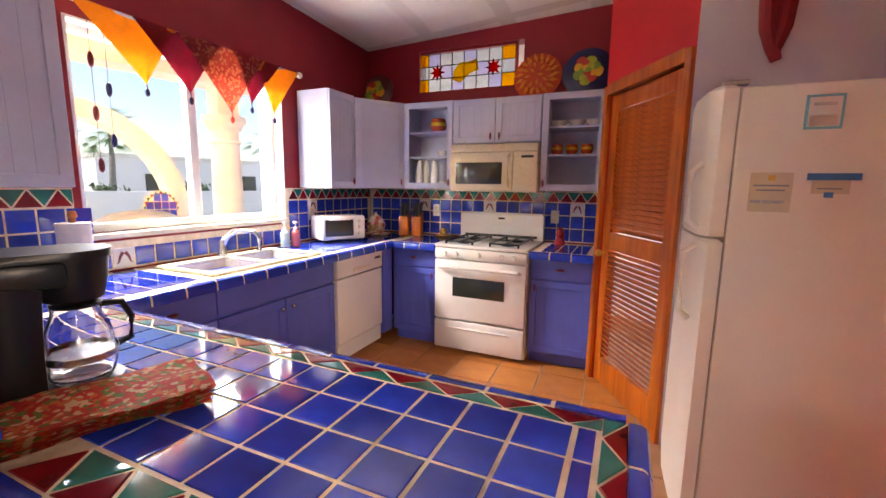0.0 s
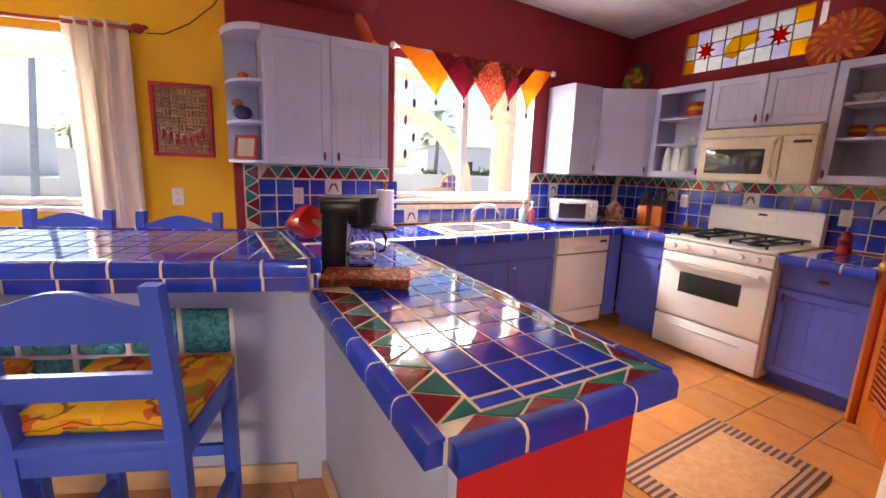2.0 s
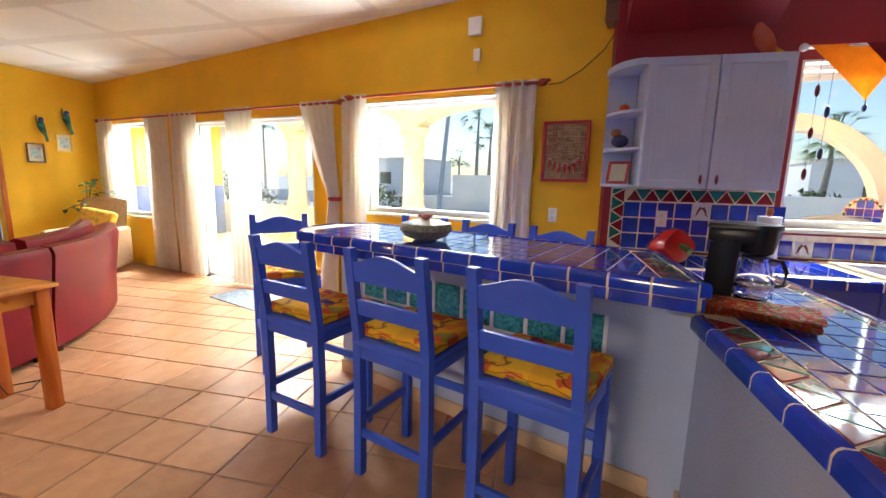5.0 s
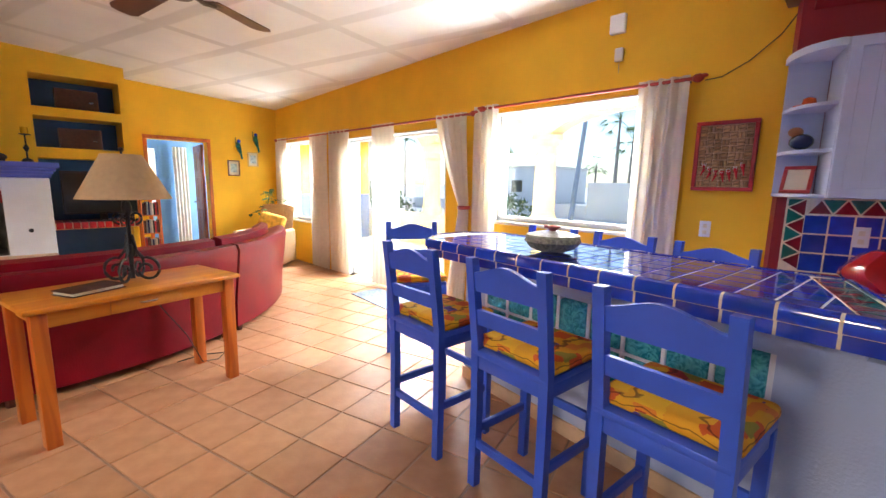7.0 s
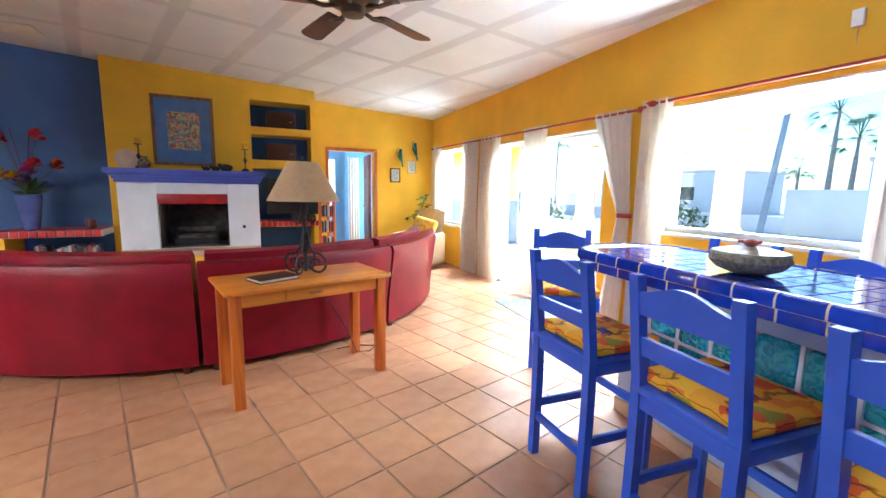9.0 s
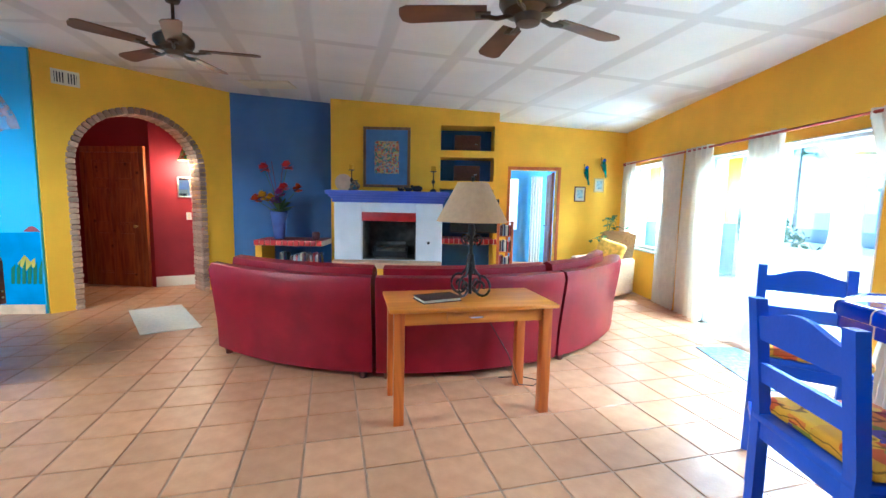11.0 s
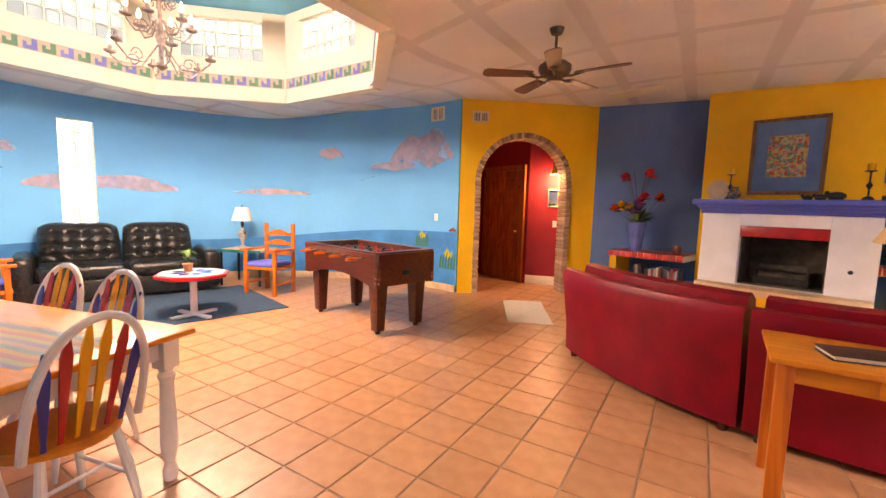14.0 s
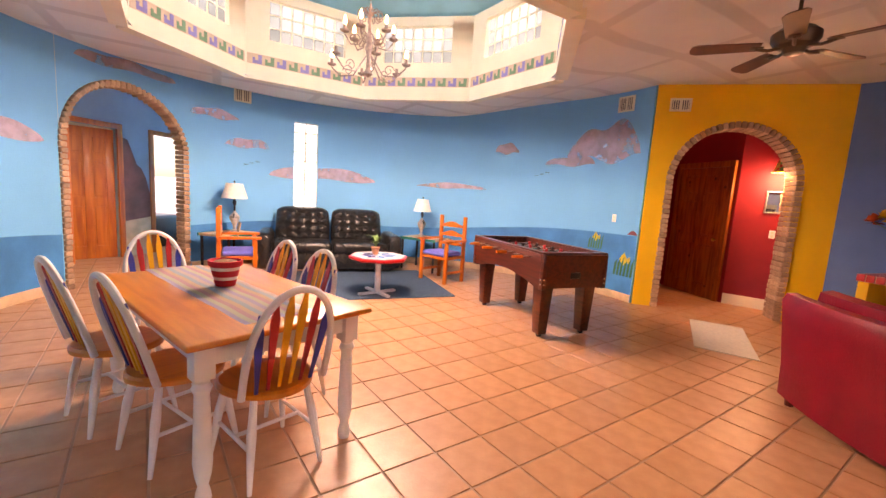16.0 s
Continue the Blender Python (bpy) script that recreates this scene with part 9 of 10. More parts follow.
def shelf_things():
    o = thing("bird_figurine", K(0.13, 0.04, 1.63), "small painted bird figurine on the corner shelf", "figurine")
    bm = bmesh.new()
    ball(bm, (0, 0, 0.05), 0.045, 1.1, 1.3, 1.0)
    part("body", bm, NAVYP, o)
    bm = bmesh.new()
    ball(bm, (0, -0.03, 0.105), 0.028, 1, 1.3, 1)
    part("head", bm, mat("terracotta_brown", (0.3, 0.12, 0.04), 0.6), o)
    o = thing("sombrero_ornament", K(0.13, 0.05, 1.87), "tiny orange sombrero ornament on the corner shelf", "ornament")
    bm = bmesh.new()
    lathe(bm, [(0.07, 0.0), (0.072, 0.008), (0.035, 0.01), (0.028, 0.045), (0.01, 0.055)])
    part("hat", bm, ORANGEP, o)
    framed("framed_certificate", K(0.13, 0.04, 1.39, 60) @ pose(0, 0, 0, -14, 0, 0), 0.15, 0.16, 0.012, BRICKR, (PAPER,), "small red-framed note on the corner shelf")
    o = thing("parrot_ornament", K(0.2, 0.80, 2.172), "painted wooden parrot perched on the wall cabinet", "ornament")
    bm = bmesh.new()
    tube(bm, [(0, 0.06, 0.0), (0, 0.03, 0.06), (0, 0.0, 0.11), (0, -0.03, 0.16), (0, -0.04, 0.2)], 0.035, 10, lambda f: 0.5 + math.sin(math.pi * f))
    part("body", bm, ORANGEP, o)
    bm = bmesh.new()
    tube(bm, [(0, 0.04, 0.06), (0, 0.10, 0.03), (0, 0.17, 0.005)], 0.018, 8, lambda f: 1 - 0.7 * f)
    part("tail", bm, AMBERP, o)


shelf_things()
# dishes in the glass cabinets
for u0, items in ((1.87, [(0.10, 1.886, ORANGEP), (0.22, 1.886, ORANGEP), (0.34, 1.886, ORANGEP)]), (0.605, [(0.27, 1.886, ORANGEP)])):
    for du, z, mm in items:
        big = 1.5 if u0 < 1 else 1
        simple_lathe("ceramic_cup", K(u0 + du, 3.56, z if u0 < 1 else 1.667), [(0.03 * big, 0), (0.048 * big, 0.03 * big), (0.048 * big, 0.06 * big), (0.042 * big, 0.085 * big), (0.038 * big, 0.085 * big), (0.04 * big, 0.02)], mm, "orange glazed cup in the glass cabinet", "cup", [("band", [(0.0485 * big, 0.04 * big), (0.0495 * big, 0.045 * big), (0.0495 * big, 0.055 * big), (0.0485 * big, 0.06 * big)], AMBERP)])
for k, (u, z, r) in enumerate(((1.98, 1.8865, 0.07), (2.12, 1.8865, 0.07), (2.25, 1.8865, 0.06), (0.92, 1.667, 0.05), (0.95, 1.39, 0.07))):
    simple_lathe("stacked_bowl", K(u, 3.55, z), [(r * 0.5, 0), (r, 0.05), (r, 0.055), (r * 0.9, 0.055), (r * 0.45, 0.01)], WHITE_E, "white bowl in the glass cabinet", "bowl")
for u in (0.71, 0.79, 0.87):
    simple_lathe("white_vase", K(u, 3.50, 1.39), [(0.035, 0), (0.04, 0.1), (0.025, 0.2), (0.012, 0.245)], WHITE_E, "slim white bottle-shaped vase in the glass cabinet", "vase")
for u in (2.08, 2.20):
    simple_lathe("wine_glass", K(u, 3.55, 1.39), [(0.035, 0), (0.03, 0.004), (0.004, 0.01), (0.004, 0.08), (0.03, 0.11), (0.034, 0.15), (0.03, 0.17)], PANEM, "stemmed wine glass in the glass cabinet", "glass")


def outlet(m, label="white electrical outlet plate"):
    o = thing("outlet_plate", m, label, "outlet", "outlets and switches")
    bm = bmesh.new()
    box(bm, -0.036, 0.036, -0.006, 0, -0.058, 0.058, 0.003)
    part("plate", bm, WHITE_E, o)
    for z in (-0.025, 0.022):
        bm = bmesh.new()
        box(bm, -0.014, 0.014, -0.008, -0.0061, z - 0.014, z + 0.014, 0.002)
        part("socket", bm, BISQUE, o)


outlet(K(0.018, 0.38, 1.15, 90))
outlet(K(0.018, 2.78, 1.15, 90))
outlet(K(0.80, 3.703, 1.16))
outlet(K(1.96, 3.703, 1.14))
outlet(pose(0.002, -4.455, 1.12, 0, 0, 90))
outlet(pose(CX, CY, 1.2, 0, 0, -81) @ pose(CR - 0.003, 0, 0, 0, 0, -90))
outlet(hm2 @ pose(0.92, 0.002, 1.12, 0, 0, 180))


def chili_tile(m):
    for s in (-1, 1):
        o = thing("chili_decor", m, "painted chili motif on a white tile", "decor", "chili tiles") if s < 0 else o
        bm = bmesh.new()
        tube(bm, [(s * 0.006, -0.0005, 0.03), (s * 0.022, -0.0005, 0.005), (s * 0.03, -0.0005, -0.022), (s * 0.042, -0.0005, -0.032)], 0.011, 6, lambda f: 1.0 - 0.85 * f)
        for v in bm.verts:
            v.co.y *= 0.12
        part("pepper", bm, REDPULL, o)


for m in (K(0.0185, 0.12 + T * 4.5, 0.925 + T * 2.5, 90), K(0.0185, 1.10 + T * 1.5, 0.925 + T * 0.5, 90), K(0.0185, 2.52 + T * 2.5, 0.925 + T * 2.5, 90), K(0.04 + T * 5.5, 3.702, 0.925 + T * 2.5), K(0.04 + T * 11.5, 3.702, 0.925 + T * 2.5), K(0.04 + T * 18.5, 3.702, 0.925 + T * 2.5)):
    chili_tile(m)
# metal chili on the lavender wall
o = thing("metal_chili_art", K(3.10, 2.325, 0), "dark red metal chili wall ornament", "wall art")
for sx, z1, hook in ((-0.035, 1.98, 0.03), (0.035, 2.02, -0.03)):
    bm = bmesh.new()
    tube(bm, [(sx * 1.6, 0, 2.52), (sx * 1.1, 0, 2.36), (sx, 0, 2.22), (sx * 0.8, 0, 2.12), (sx * 0.6 + hook * 0.5, 0, 2.04), (sx * 0.4 + hook, 0, z1)], 0.034, 10, lambda f: 0.55 + 0.55 * math.sin(math.pi * (0.25 + 0.7 * f)))
    part("pepper", bm, DEEPRED, o)
bm = bmesh.new()
tube(bm, [(0.0, 0, 2.50), (0.0, 0, 2.56), (0.015, 0, 2.60)], 0.01, 6)
part("stalk", bm, IRON, o)
# kitchen mat
MATS = strip_mat("brown_striped_border", [(0.45, 0.22, 0.12), (0.10, 0.04, 0.03)], 32, 0)
o = thing("kitchen_mat", K(2.29, 1.90, 0.002, 3), "tan woven kitchen mat with brown striped border", "mat")
bm = bmesh.new()
box(bm, -0.27, 0.27, -0.45, 0.45, 0, 0.008, 0.003)
part("border", bm, MATS, o)
bm = bmesh.new()
box(bm, -0.18, 0.18, -0.34, 0.34, 0.0082, 0.011, 0.002)
part("field", bm, mat("tan_woven_field", (0.56, 0.26, 0.11), 0.9, vary=0.12, scale=30, bump=0.4), o)

# ======== bar and yellow wall things ========
o = thing("stone_bowl", pose(1.49, -4.83, 1.061), "mottled stone bowl with a lid and red crab knob", "bowl")
STONE = mat("speckled_stone", (0.24, 0.22, 0.17), 0.6, vary=0.5, scale=60, fine=120, bump=0.5)
bm = bmesh.new()
lathe(bm, [(0.07, 0), (0.12, 0.02), (0.15, 0.055), (0.14, 0.075), (0.135, 0.08)], seg=32)
part("bowl", bm, STONE, o)
bm = bmesh.new()
lathe(bm, [(0.145, 0.08), (0.14, 0.09), (0.08, 0.105), (0.02, 0.11)], seg=32)
l = part("lid", bm, mat("olive_stone_lid", (0.33, 0.33, 0.22), 0.5, vary=0.3, scale=40), o)
bm = bmesh.new()
ball(bm, (0, 0, 0.125), 0.025, 1.3, 1, 0.7)
for s in (-1, 1):
    tube(bm, [(0, s * 0.02, 0.125), (0.015, s * 0.045, 0.135), (0.03, s * 0.03, 0.13)], 0.007, 6)
part("knob", bm, mat("coral_knob", (0.45, 0.10, 0.08), 0.5), l)


def welcome():
    m = pose(0.002, -4.385, 1.395, 0, 0, 90)
    o = thing("cork_picture", m, "red-framed wine-cork board with a chili garland", "picture")
    W, H, t = 0.37, 0.48, 0.026
    bm = bmesh.new()
    for x0, x1, z0, z1 in ((-W / 2, W / 2, 0, t), (-W / 2, W / 2, H - t, H), (-W / 2, -W / 2 + t, t, H - t), (W / 2 - t, W / 2, t, H - t)):
        box(bm, x0, x1, -0.03, 0, z0, z1, 0.004)
    part("frame", bm, BRICKR, o)
    bm = bmesh.new()
    box(bm, -W / 2 + t, W / 2 - t, -0.006, 0, t, H - t)
    b = part("board", bm, BASE_T, o)
    CORK = mat("wine_cork", (0.42, 0.26, 0.13), 0.9, vary=0.25, scale=40, bump=0.4, piece=0.25)
    bm = bmesh.new()
    rod(bm, (-0.019, 0, 0), (0.019, 0, 0), 0.0105, seg=8)
    me = mesh_of("cork", bm, CORK)
    for i in range(7):
        for j in range(9):
            x, z = -W / 2 + t + 0.024 + 0.045 * i, t + 0.024 + 0.047 * j
            for d in (-0.0115, 0.0115):
                if (i // 1 + j) % 3 == 0:
                    piece(me, b, pose(x + d, -0.015, z, 0, 90, 0), "cork")
                else:
                    piece(me, b, pose(x, -0.015, z + d), "cork")
    word = "WELCOME"
    for k, ch in enumerate(word):
        f = (k - 3) / 3
        x, z = 0.115 * f, 0.135 + 0.045 * f * f
        bm = bmesh.new()
        tube(bm, [(x, -0.034, z - 0.0), (x + 0.006, -0.034, z - 0.03), (x + 0.014 * (1 if f >= 0 else -1), -0.034, z - 0.075)], 0.016, 8, lambda q: 1 - 0.85 * q)
        part("chili", bm, BRIGHTRED, o)
        text_line("letter", ch, 0.036, pose(x - 0.012, -0.054, z - 0.012, 90, 0, 0), WHITE_E, o)


welcome()
o = thing("wall_sensor", pose(0.003, -5.18, 2.45), "small white sensor on the yellow wall", "sensor")
bm = bmesh.new()
box(bm, 0, 0.035, -0.03, 0.03, -0.05, 0.05, 0.006)
part("case", bm, WHITE_E, o)
bm = bmesh.new()
rod(bm, (0.004, 0, -0.05), (0.004, 0.0, -0.14), 0.002, seg=6)
part("wire", bm, GASKET, o)
o = thing("siren_box", pose(0.003, -5.20, 2.68), "white alarm box high on the yellow wall", "alarm")
bm = bmesh.new()
box(bm, 0, 0.05, -0.06, 0.06, -0.07, 0.07, 0.008)
part("case", bm, WHITE_E, o)
o = thing("hanging_cable", pose(0, 0, 0), "dark cable sagging along the yellow wall", "cable")
bm = bmesh.new()
tube(bm, [(0.03, -4.55, 2.16), (0.02, -4.45, 2.17), (0.02, -4.3, 2.25), (0.02, -4.15, 2.38), (0.05, -4.05, 2.52)], 0.0035, 6)
part("wire", bm, IRON, o)
o = thing("wall_spotlight", pose(0.0, 0, 0), "dark wooden-framed speaker bracket high in the corner", "speaker")
bm = bmesh.new()
box(bm, 0.02, 0.18, -4.14, -4.02, 2.52, 2.80, 0.01)
part("case", bm, FANW, o)
# slanted white soffit edge over the cabinets
bm = bmesh.new()
prism(bm, [(0.0, 2.42), (0.30, 2.62), (0.36, 2.95), (0.0, 2.95)], 0, 0.9)
struct("trim_soffit", bm, DEEPRED, K(0.012, 0.93) @ pose(0, 0, 0, 90, 0, 0), "deep red coved soffit over the wall cabinets")

# ======== living room small things ========
def candlestick(x):
    o = thing("candlestick", pose(x, -10.45, 1.572), "iron candle holder with a yellow candle on the mantel", "candlestick", "mantel candlesticks")
    bm = bmesh.new()
    lathe(bm, [(0.05, 0), (0.052, 0.02), (0.035, 0.04), (0.008, 0.05), (0.008, 0.12), (0.028, 0.16), (0.008, 0.2), (0.008, 0.3), (0.05, 0.31), (0.05, 0.315), (0.02, 0.317)])
    part("stand", bm, IRON, o)
    bm = bmesh.new()
    lathe(bm, [(0.03, 0.318), (0.032, 0.32), (0.032, 0.39), (0.01, 0.392)])
    part("candle", bm, AMBERP, o)


candlestick(4.62)
candlestick(3.38)
simple_lathe("painted_vase", pose(4.55, -10.35, 1.572), [(0.04, 0), (0.07, 0.04), (0.075, 0.08), (0.045, 0.12), (0.035, 0.14), (0.05, 0.155)], blotch("painted_vase_glaze", [(0.12, 0.05, 0.03), (0.05, 0.1, 0.12), (0.35, 0.2, 0.1), (0.1, 0.04, 0.03)], 40), "small painted pottery vase on the mantel", "vase")
o = thing("clay_disc", pose(4.78, -10.62, 1.572), "carved tan clay disc leaning on the wall", "ornament")
bm = bmesh.new()
rod(bm, (0, 0.0, 0.13), (0, 0.03, 0.13), 0.13, 0.13, 28)
part("disc", bm, BASE_T, o)
for x, r in ((3.75, 0.035), (3.62, 0.05), (3.86, 0.03)):
    o = thing("mantel_ornament", pose(x, -10.4, 1.572), "small dark carved animal ornament on the mantel", "ornament", "mantel ornaments")
    bm = bmesh.new()
    ball(bm, (0, 0, r), r, 1.7, 0.8, 0.9)
    ball(bm, (r * 1.6, 0, r * 1.6), r * 0.5)
    for s in (-1, 1):
        rod(bm, (s * r, 0, r * 0.6), (s * r, 0, 0), r * 0.25, seg=8)
    part("body", bm, IRON, o)


def flower_vase():
    o = thing("flower_vase", pose(5.80, -10.62, 0.801), "tall blue-grey glass vase of bright artificial flowers", "vase")
    bm = bmesh.new()
    lathe(bm, [(0.07, 0), (0.08, 0.02), (0.11, 0.25), (0.13, 0.42), (0.12, 0.43), (0.1, 0.25), (0.06, 0.03)], seg=28)
    part("vase", bm, mat("iridescent_blue_glass", (0.14, 0.20, 0.55), 0.18, 0.3, vary=0.2), o)
    rnd = random.Random(3)
    cols = [BRIGHTRED, BRIGHTRED, ORANGEP, AMBERP, mat("magenta_petal", (0.35, 0.03, 0.18), 0.6), BRIGHTRED, ORANGEP, mat("violet_petal", (0.16, 0.04, 0.2), 0.6), AMBERP]
    tips = [(0.16, 0.05, 1.12), (-0.22, 0.0, 1.08), (0.3, 0.0, 0.78), (-0.2, 0.1, 0.65), (0.06, 0.1, 0.70), (0.12, 0.1, 0.78), (-0.33, 0.05, 0.6), (0.0, 0.12, 0.58), (-0.08, 0.1, 0.62)]
    tips = [(-x, y, z) for x, y, z in tips]
    for k, (x, y, z) in enumerate(tips):
        bm = bmesh.new()
        tube(bm, [(0, 0, 0.3), (x * 0.3, y * 0.3, 0.3 + (z - 0.3) * 0.5), (x, y, z)], 0.005, 5)
        s = part("stem", bm, LEAF, o)
        bm = bmesh.new()
        for q in range(34):
            a, el = rnd.uniform(0, 6.28), rnd.uniform(-0.5, 1.5)
            d = Vector((math.cos(a) * math.cos(el), math.sin(a) * math.cos(el), math.sin(el)))
            n = d.cross(Vector((0.3, 0.2, 1))).normalized() * 0.045
            c = Vector((x, y, z))
            bm.faces.new([bm.verts.new(v) for v in (c, c + d * 0.06 + n, c + d * 0.105, c + d * 0.06 - n)])
        part("bloom", bm, cols[k], s)
    for k in range(9):
        a = rnd.uniform(0, 6.28)
        d = Vector((math.cos(a), math.sin(a), 0))
        bm = bmesh.new()
        c = Vector((0, 0, 0.42))
        n = Vector((-d.y, d.x, 0)) * 0.045
        e = c + d * rnd.uniform(0.18, 0.3) + Vector((0, 0, rnd.uniform(0.02, 0.28)))
        bm.faces.new([bm.verts.new(v) for v in (c, (c + e) / 2 + n + Vector((0, 0, .03)), e, (c + e) / 2 - n + Vector((0, 0, .03)))])
        part("leaf", bm, LEAF, o)
    bm = bmesh.new()
    for s in (-0.08, 0.1, 0.2):
        tube(bm, [(0, 0, 0.35), (s * 0.4, 0, 0.8), (s, 0.0, 1.2)], 0.005, 5)
    part("branch", bm, REDPULL, o)


flower_vase()
simple_lathe("dark_candle_jar", pose(5.20, -10.55, 0.801), [(0.05, 0), (0.06, 0.02), (0.06, 0.1), (0.05, 0.12), (0.045, 0.12), (0.05, 0.03)], PLUMP, "small dark red candle jar on the brick ledge", "jar")
rnd = random.Random(11)
bx = 5.12
bcols = [NAVYP, PLUMP, PAPER, INKG, BRICKR, GASKET, DARKW, BLACKP]
for k in range(20):
    w, h = rnd.uniform(0.018, 0.045), rnd.uniform(0.17, 0.26)
    if 0.55 < bx - 5.0 < 0.66:
        bx += 0.02
    o = thing("book", pose(bx, -10.66, 0.40, 0, rnd.choice((0, 0, 0, 8)), 0), "book standing on the shelf under the ledge", "book", "books under the ledge")
    bm = bmesh.new()
    box(bm, 0, w, -0.09, 0.09, 0, h * 0.75, 0.003)
    part("cover", bm, bcols[k % 8], o)
    bx += w + 0.002
    if bx > 5.92:
        break
bm = bmesh.new()
box(bm, 5.06, 5.985, -10.94, -10.42, 0.37, 0.398)
struct("trim_bench_shelf", bm, DUSK, None, "blue plaster shelf under the brick ledge")


def rack():
    o = thing("media_rack", pose(2.22, -10.72, 0), "narrow pine rack filled with discs", "rack")
    for x in (-0.11, 0.11):
        for y in (-0.07, 0.07):
            bm = bmesh.new()
            box(bm, x - 0.012, x + 0.012, y - 0.012, y + 0.012, 0, 1.15, 0.003)
            part("post", bm, PINE, o)
    r2 = random.Random(4)
    for z in (0.15, 0.4, 0.65, 0.9, 1.12):
        bm = bmesh.new()
        box(bm, -0.098, 0.098, -0.08, 0.08, z, z + 0.015)
        sh = part("shelf", bm, PINE, o)
        if z < 1.0:
            for k in range(9):
                bm = bmesh.new()
                box(bm, -0.092 + 0.02 * k, -0.075 + 0.02 * k, -0.06, 0.065, z + 0.0155, z + 0.0155 + r2.uniform(0.15, 0.19))
                part("disc_case", bm, bcols[(k * 3 + int(z * 10)) % 8], sh)


rack()


def wicker():
    o = thing("wicker_armchair", pose(0.66, -10.62, 0, 0, 0, 128), "tan wicker armchair with a yellow cushion", "armchair")
    WICK = mat("tan_wicker", (0.42, 0.26, 0.13), 0.8, vary=0.3, scale=60, fine=90, bump=0.8)
    bm = bmesh.new()
    box(bm, -0.33, 0.33, -0.32, 0.32, 0.06, 0.40, 0.05, 3)
    part("seat_base", bm, WICK, o)
    bm = bmesh.new()
    sheet(bm, lambda a, b: (-0.30 + 0.60 * a, 0.27 + 0.16 * b - 0.06 * math.sin(math.pi * a), 0.36 + 0.66 * b - 0.05 * (2 * a - 1) ** 4), 16, 10, 0.05)
    part("backrest", bm, WICK, o)
    for s in (-1, 1):
        bm = bmesh.new()
        box(bm, s * 0.33 - 0.06, s * 0.33 + 0.06, -0.34, 0.30, 0.06, 0.62, 0.055, 4)
        part("armrest", bm, WICK, o)
    bm = bmesh.new()
    bmesh.ops.create_cube(bm, size=1, matrix=pose(0.02, 0.13, 0.66, -22, 12, 0) @ Matrix.Diagonal((0.44, 0.14, 0.42, 1)))
    bmesh.ops.bevel(bm, geom=bm.edges[:], offset=0.06, segments=4, affect="EDGES", profile=0.6)
    part("cushion", bm, mat("yellow_print_cushion", (0.68, 0.36, 0.04), 0.85, vary=0.3, scale=18), o, "yellow patterned cushion")


wicker()


def plant(m, label, h, n, seed, potm, r=0.12):
    o = thing("potted_plant", m, label, "plant")
    bm = bmesh.new()
    lathe(bm, [(r * 0.65, 0), (r, r * 1.6), (r * 1.08, r * 1.6), (r * 1.08, r * 1.8), (r * 0.9, r * 1.8)])
    part("pot", bm, potm, o)
    rr = random.Random(seed)
    for k in range(n):
        a = rr.uniform(0, 6.28)
        L = h * rr.uniform(0.5, 1)
        d = Vector((math.cos(a), math.sin(a), 0))
        base = Vector((0, 0, r * 1.75))
        mid = base + d * L * 0.25 + Vector((0, 0, L * 0.7))
        e = base + d * L * 0.6 + Vector((0, 0, L * rr.uniform(0.5, 0.9)))
        q = Vector((-d.y, d.x, 0)) * (0.035 * h * 2 + 0.01)
        bm = bmesh.new()
        bm.faces.new([bm.verts.new(v) for v in (base - q * 0.1, base + q * 0.1, mid + q, mid - q)])
        bm.faces.new([bm.verts.new(v) for v in (mid - q, mid + q, e)])
        bmesh.ops.remove_doubles(bm, verts=bm.verts, dist=1e-5)
        part("leaf", bm, LEAF, o)


TERRA = mat("terracotta_pot", (0.40, 0.16, 0.08), 0.7, vary=0.15)


def corner_plant(m):
    """A pot with a few long curling stems that carry small oval leaves near their ends."""
    o = thing("potted_plant", m, "tall thin-stemmed green house plant in the corner", "plant")
    bm = bmesh.new()
    lathe(bm, [(0.10, 0), (0.16, 0.26), (0.175, 0.26), (0.175, 0.30), (0.15, 0.30)])
    part("pot", bm, TERRA, o)
    rr = random.Random(8)
    for k in range(9):
        a, h, reach = rr.uniform(0, 6.28), rr.uniform(0.75, 1.25), rr.uniform(0.12, 0.34)
        d = Vector((math.cos(a), math.sin(a), 0))
        pts = [Vector((0, 0, 0.28)) + d * reach * f * f + Vector((0, 0, (h - 0.28) * math.sin(f * 1.9) / math.sin(1.57))) for f in [i / 9 for i in range(10)]]
        bm = bmesh.new()
        tube(bm, pts, 0.008, 6, lambda f: 1 - 0.6 * f)
        st = part("stem", bm, LEAF, o)
        for i in range(4, 10):
            e = Vector((rr.uniform(-1, 1), rr.uniform(-1, 1), rr.uniform(-0.5, 0.6))).normalized()
            w = e.cross(Vector((0, 0, 1))).normalized() * 0.035
            p, L = pts[i], rr.uniform(0.10, 0.16)
            bm = bmesh.new()
            c = [bm.verts.new(v) for v in (p, p + e * L * 0.35 + w, p + e * L * 0.75 + w * 0.8, p + e * L - Vector((0, 0, 0.02)), p + e * L * 0.75 - w * 0.8, p + e * L * 0.35 - w)]
            bm.faces.new(c)
            part("leaf", bm, LEAF, st)


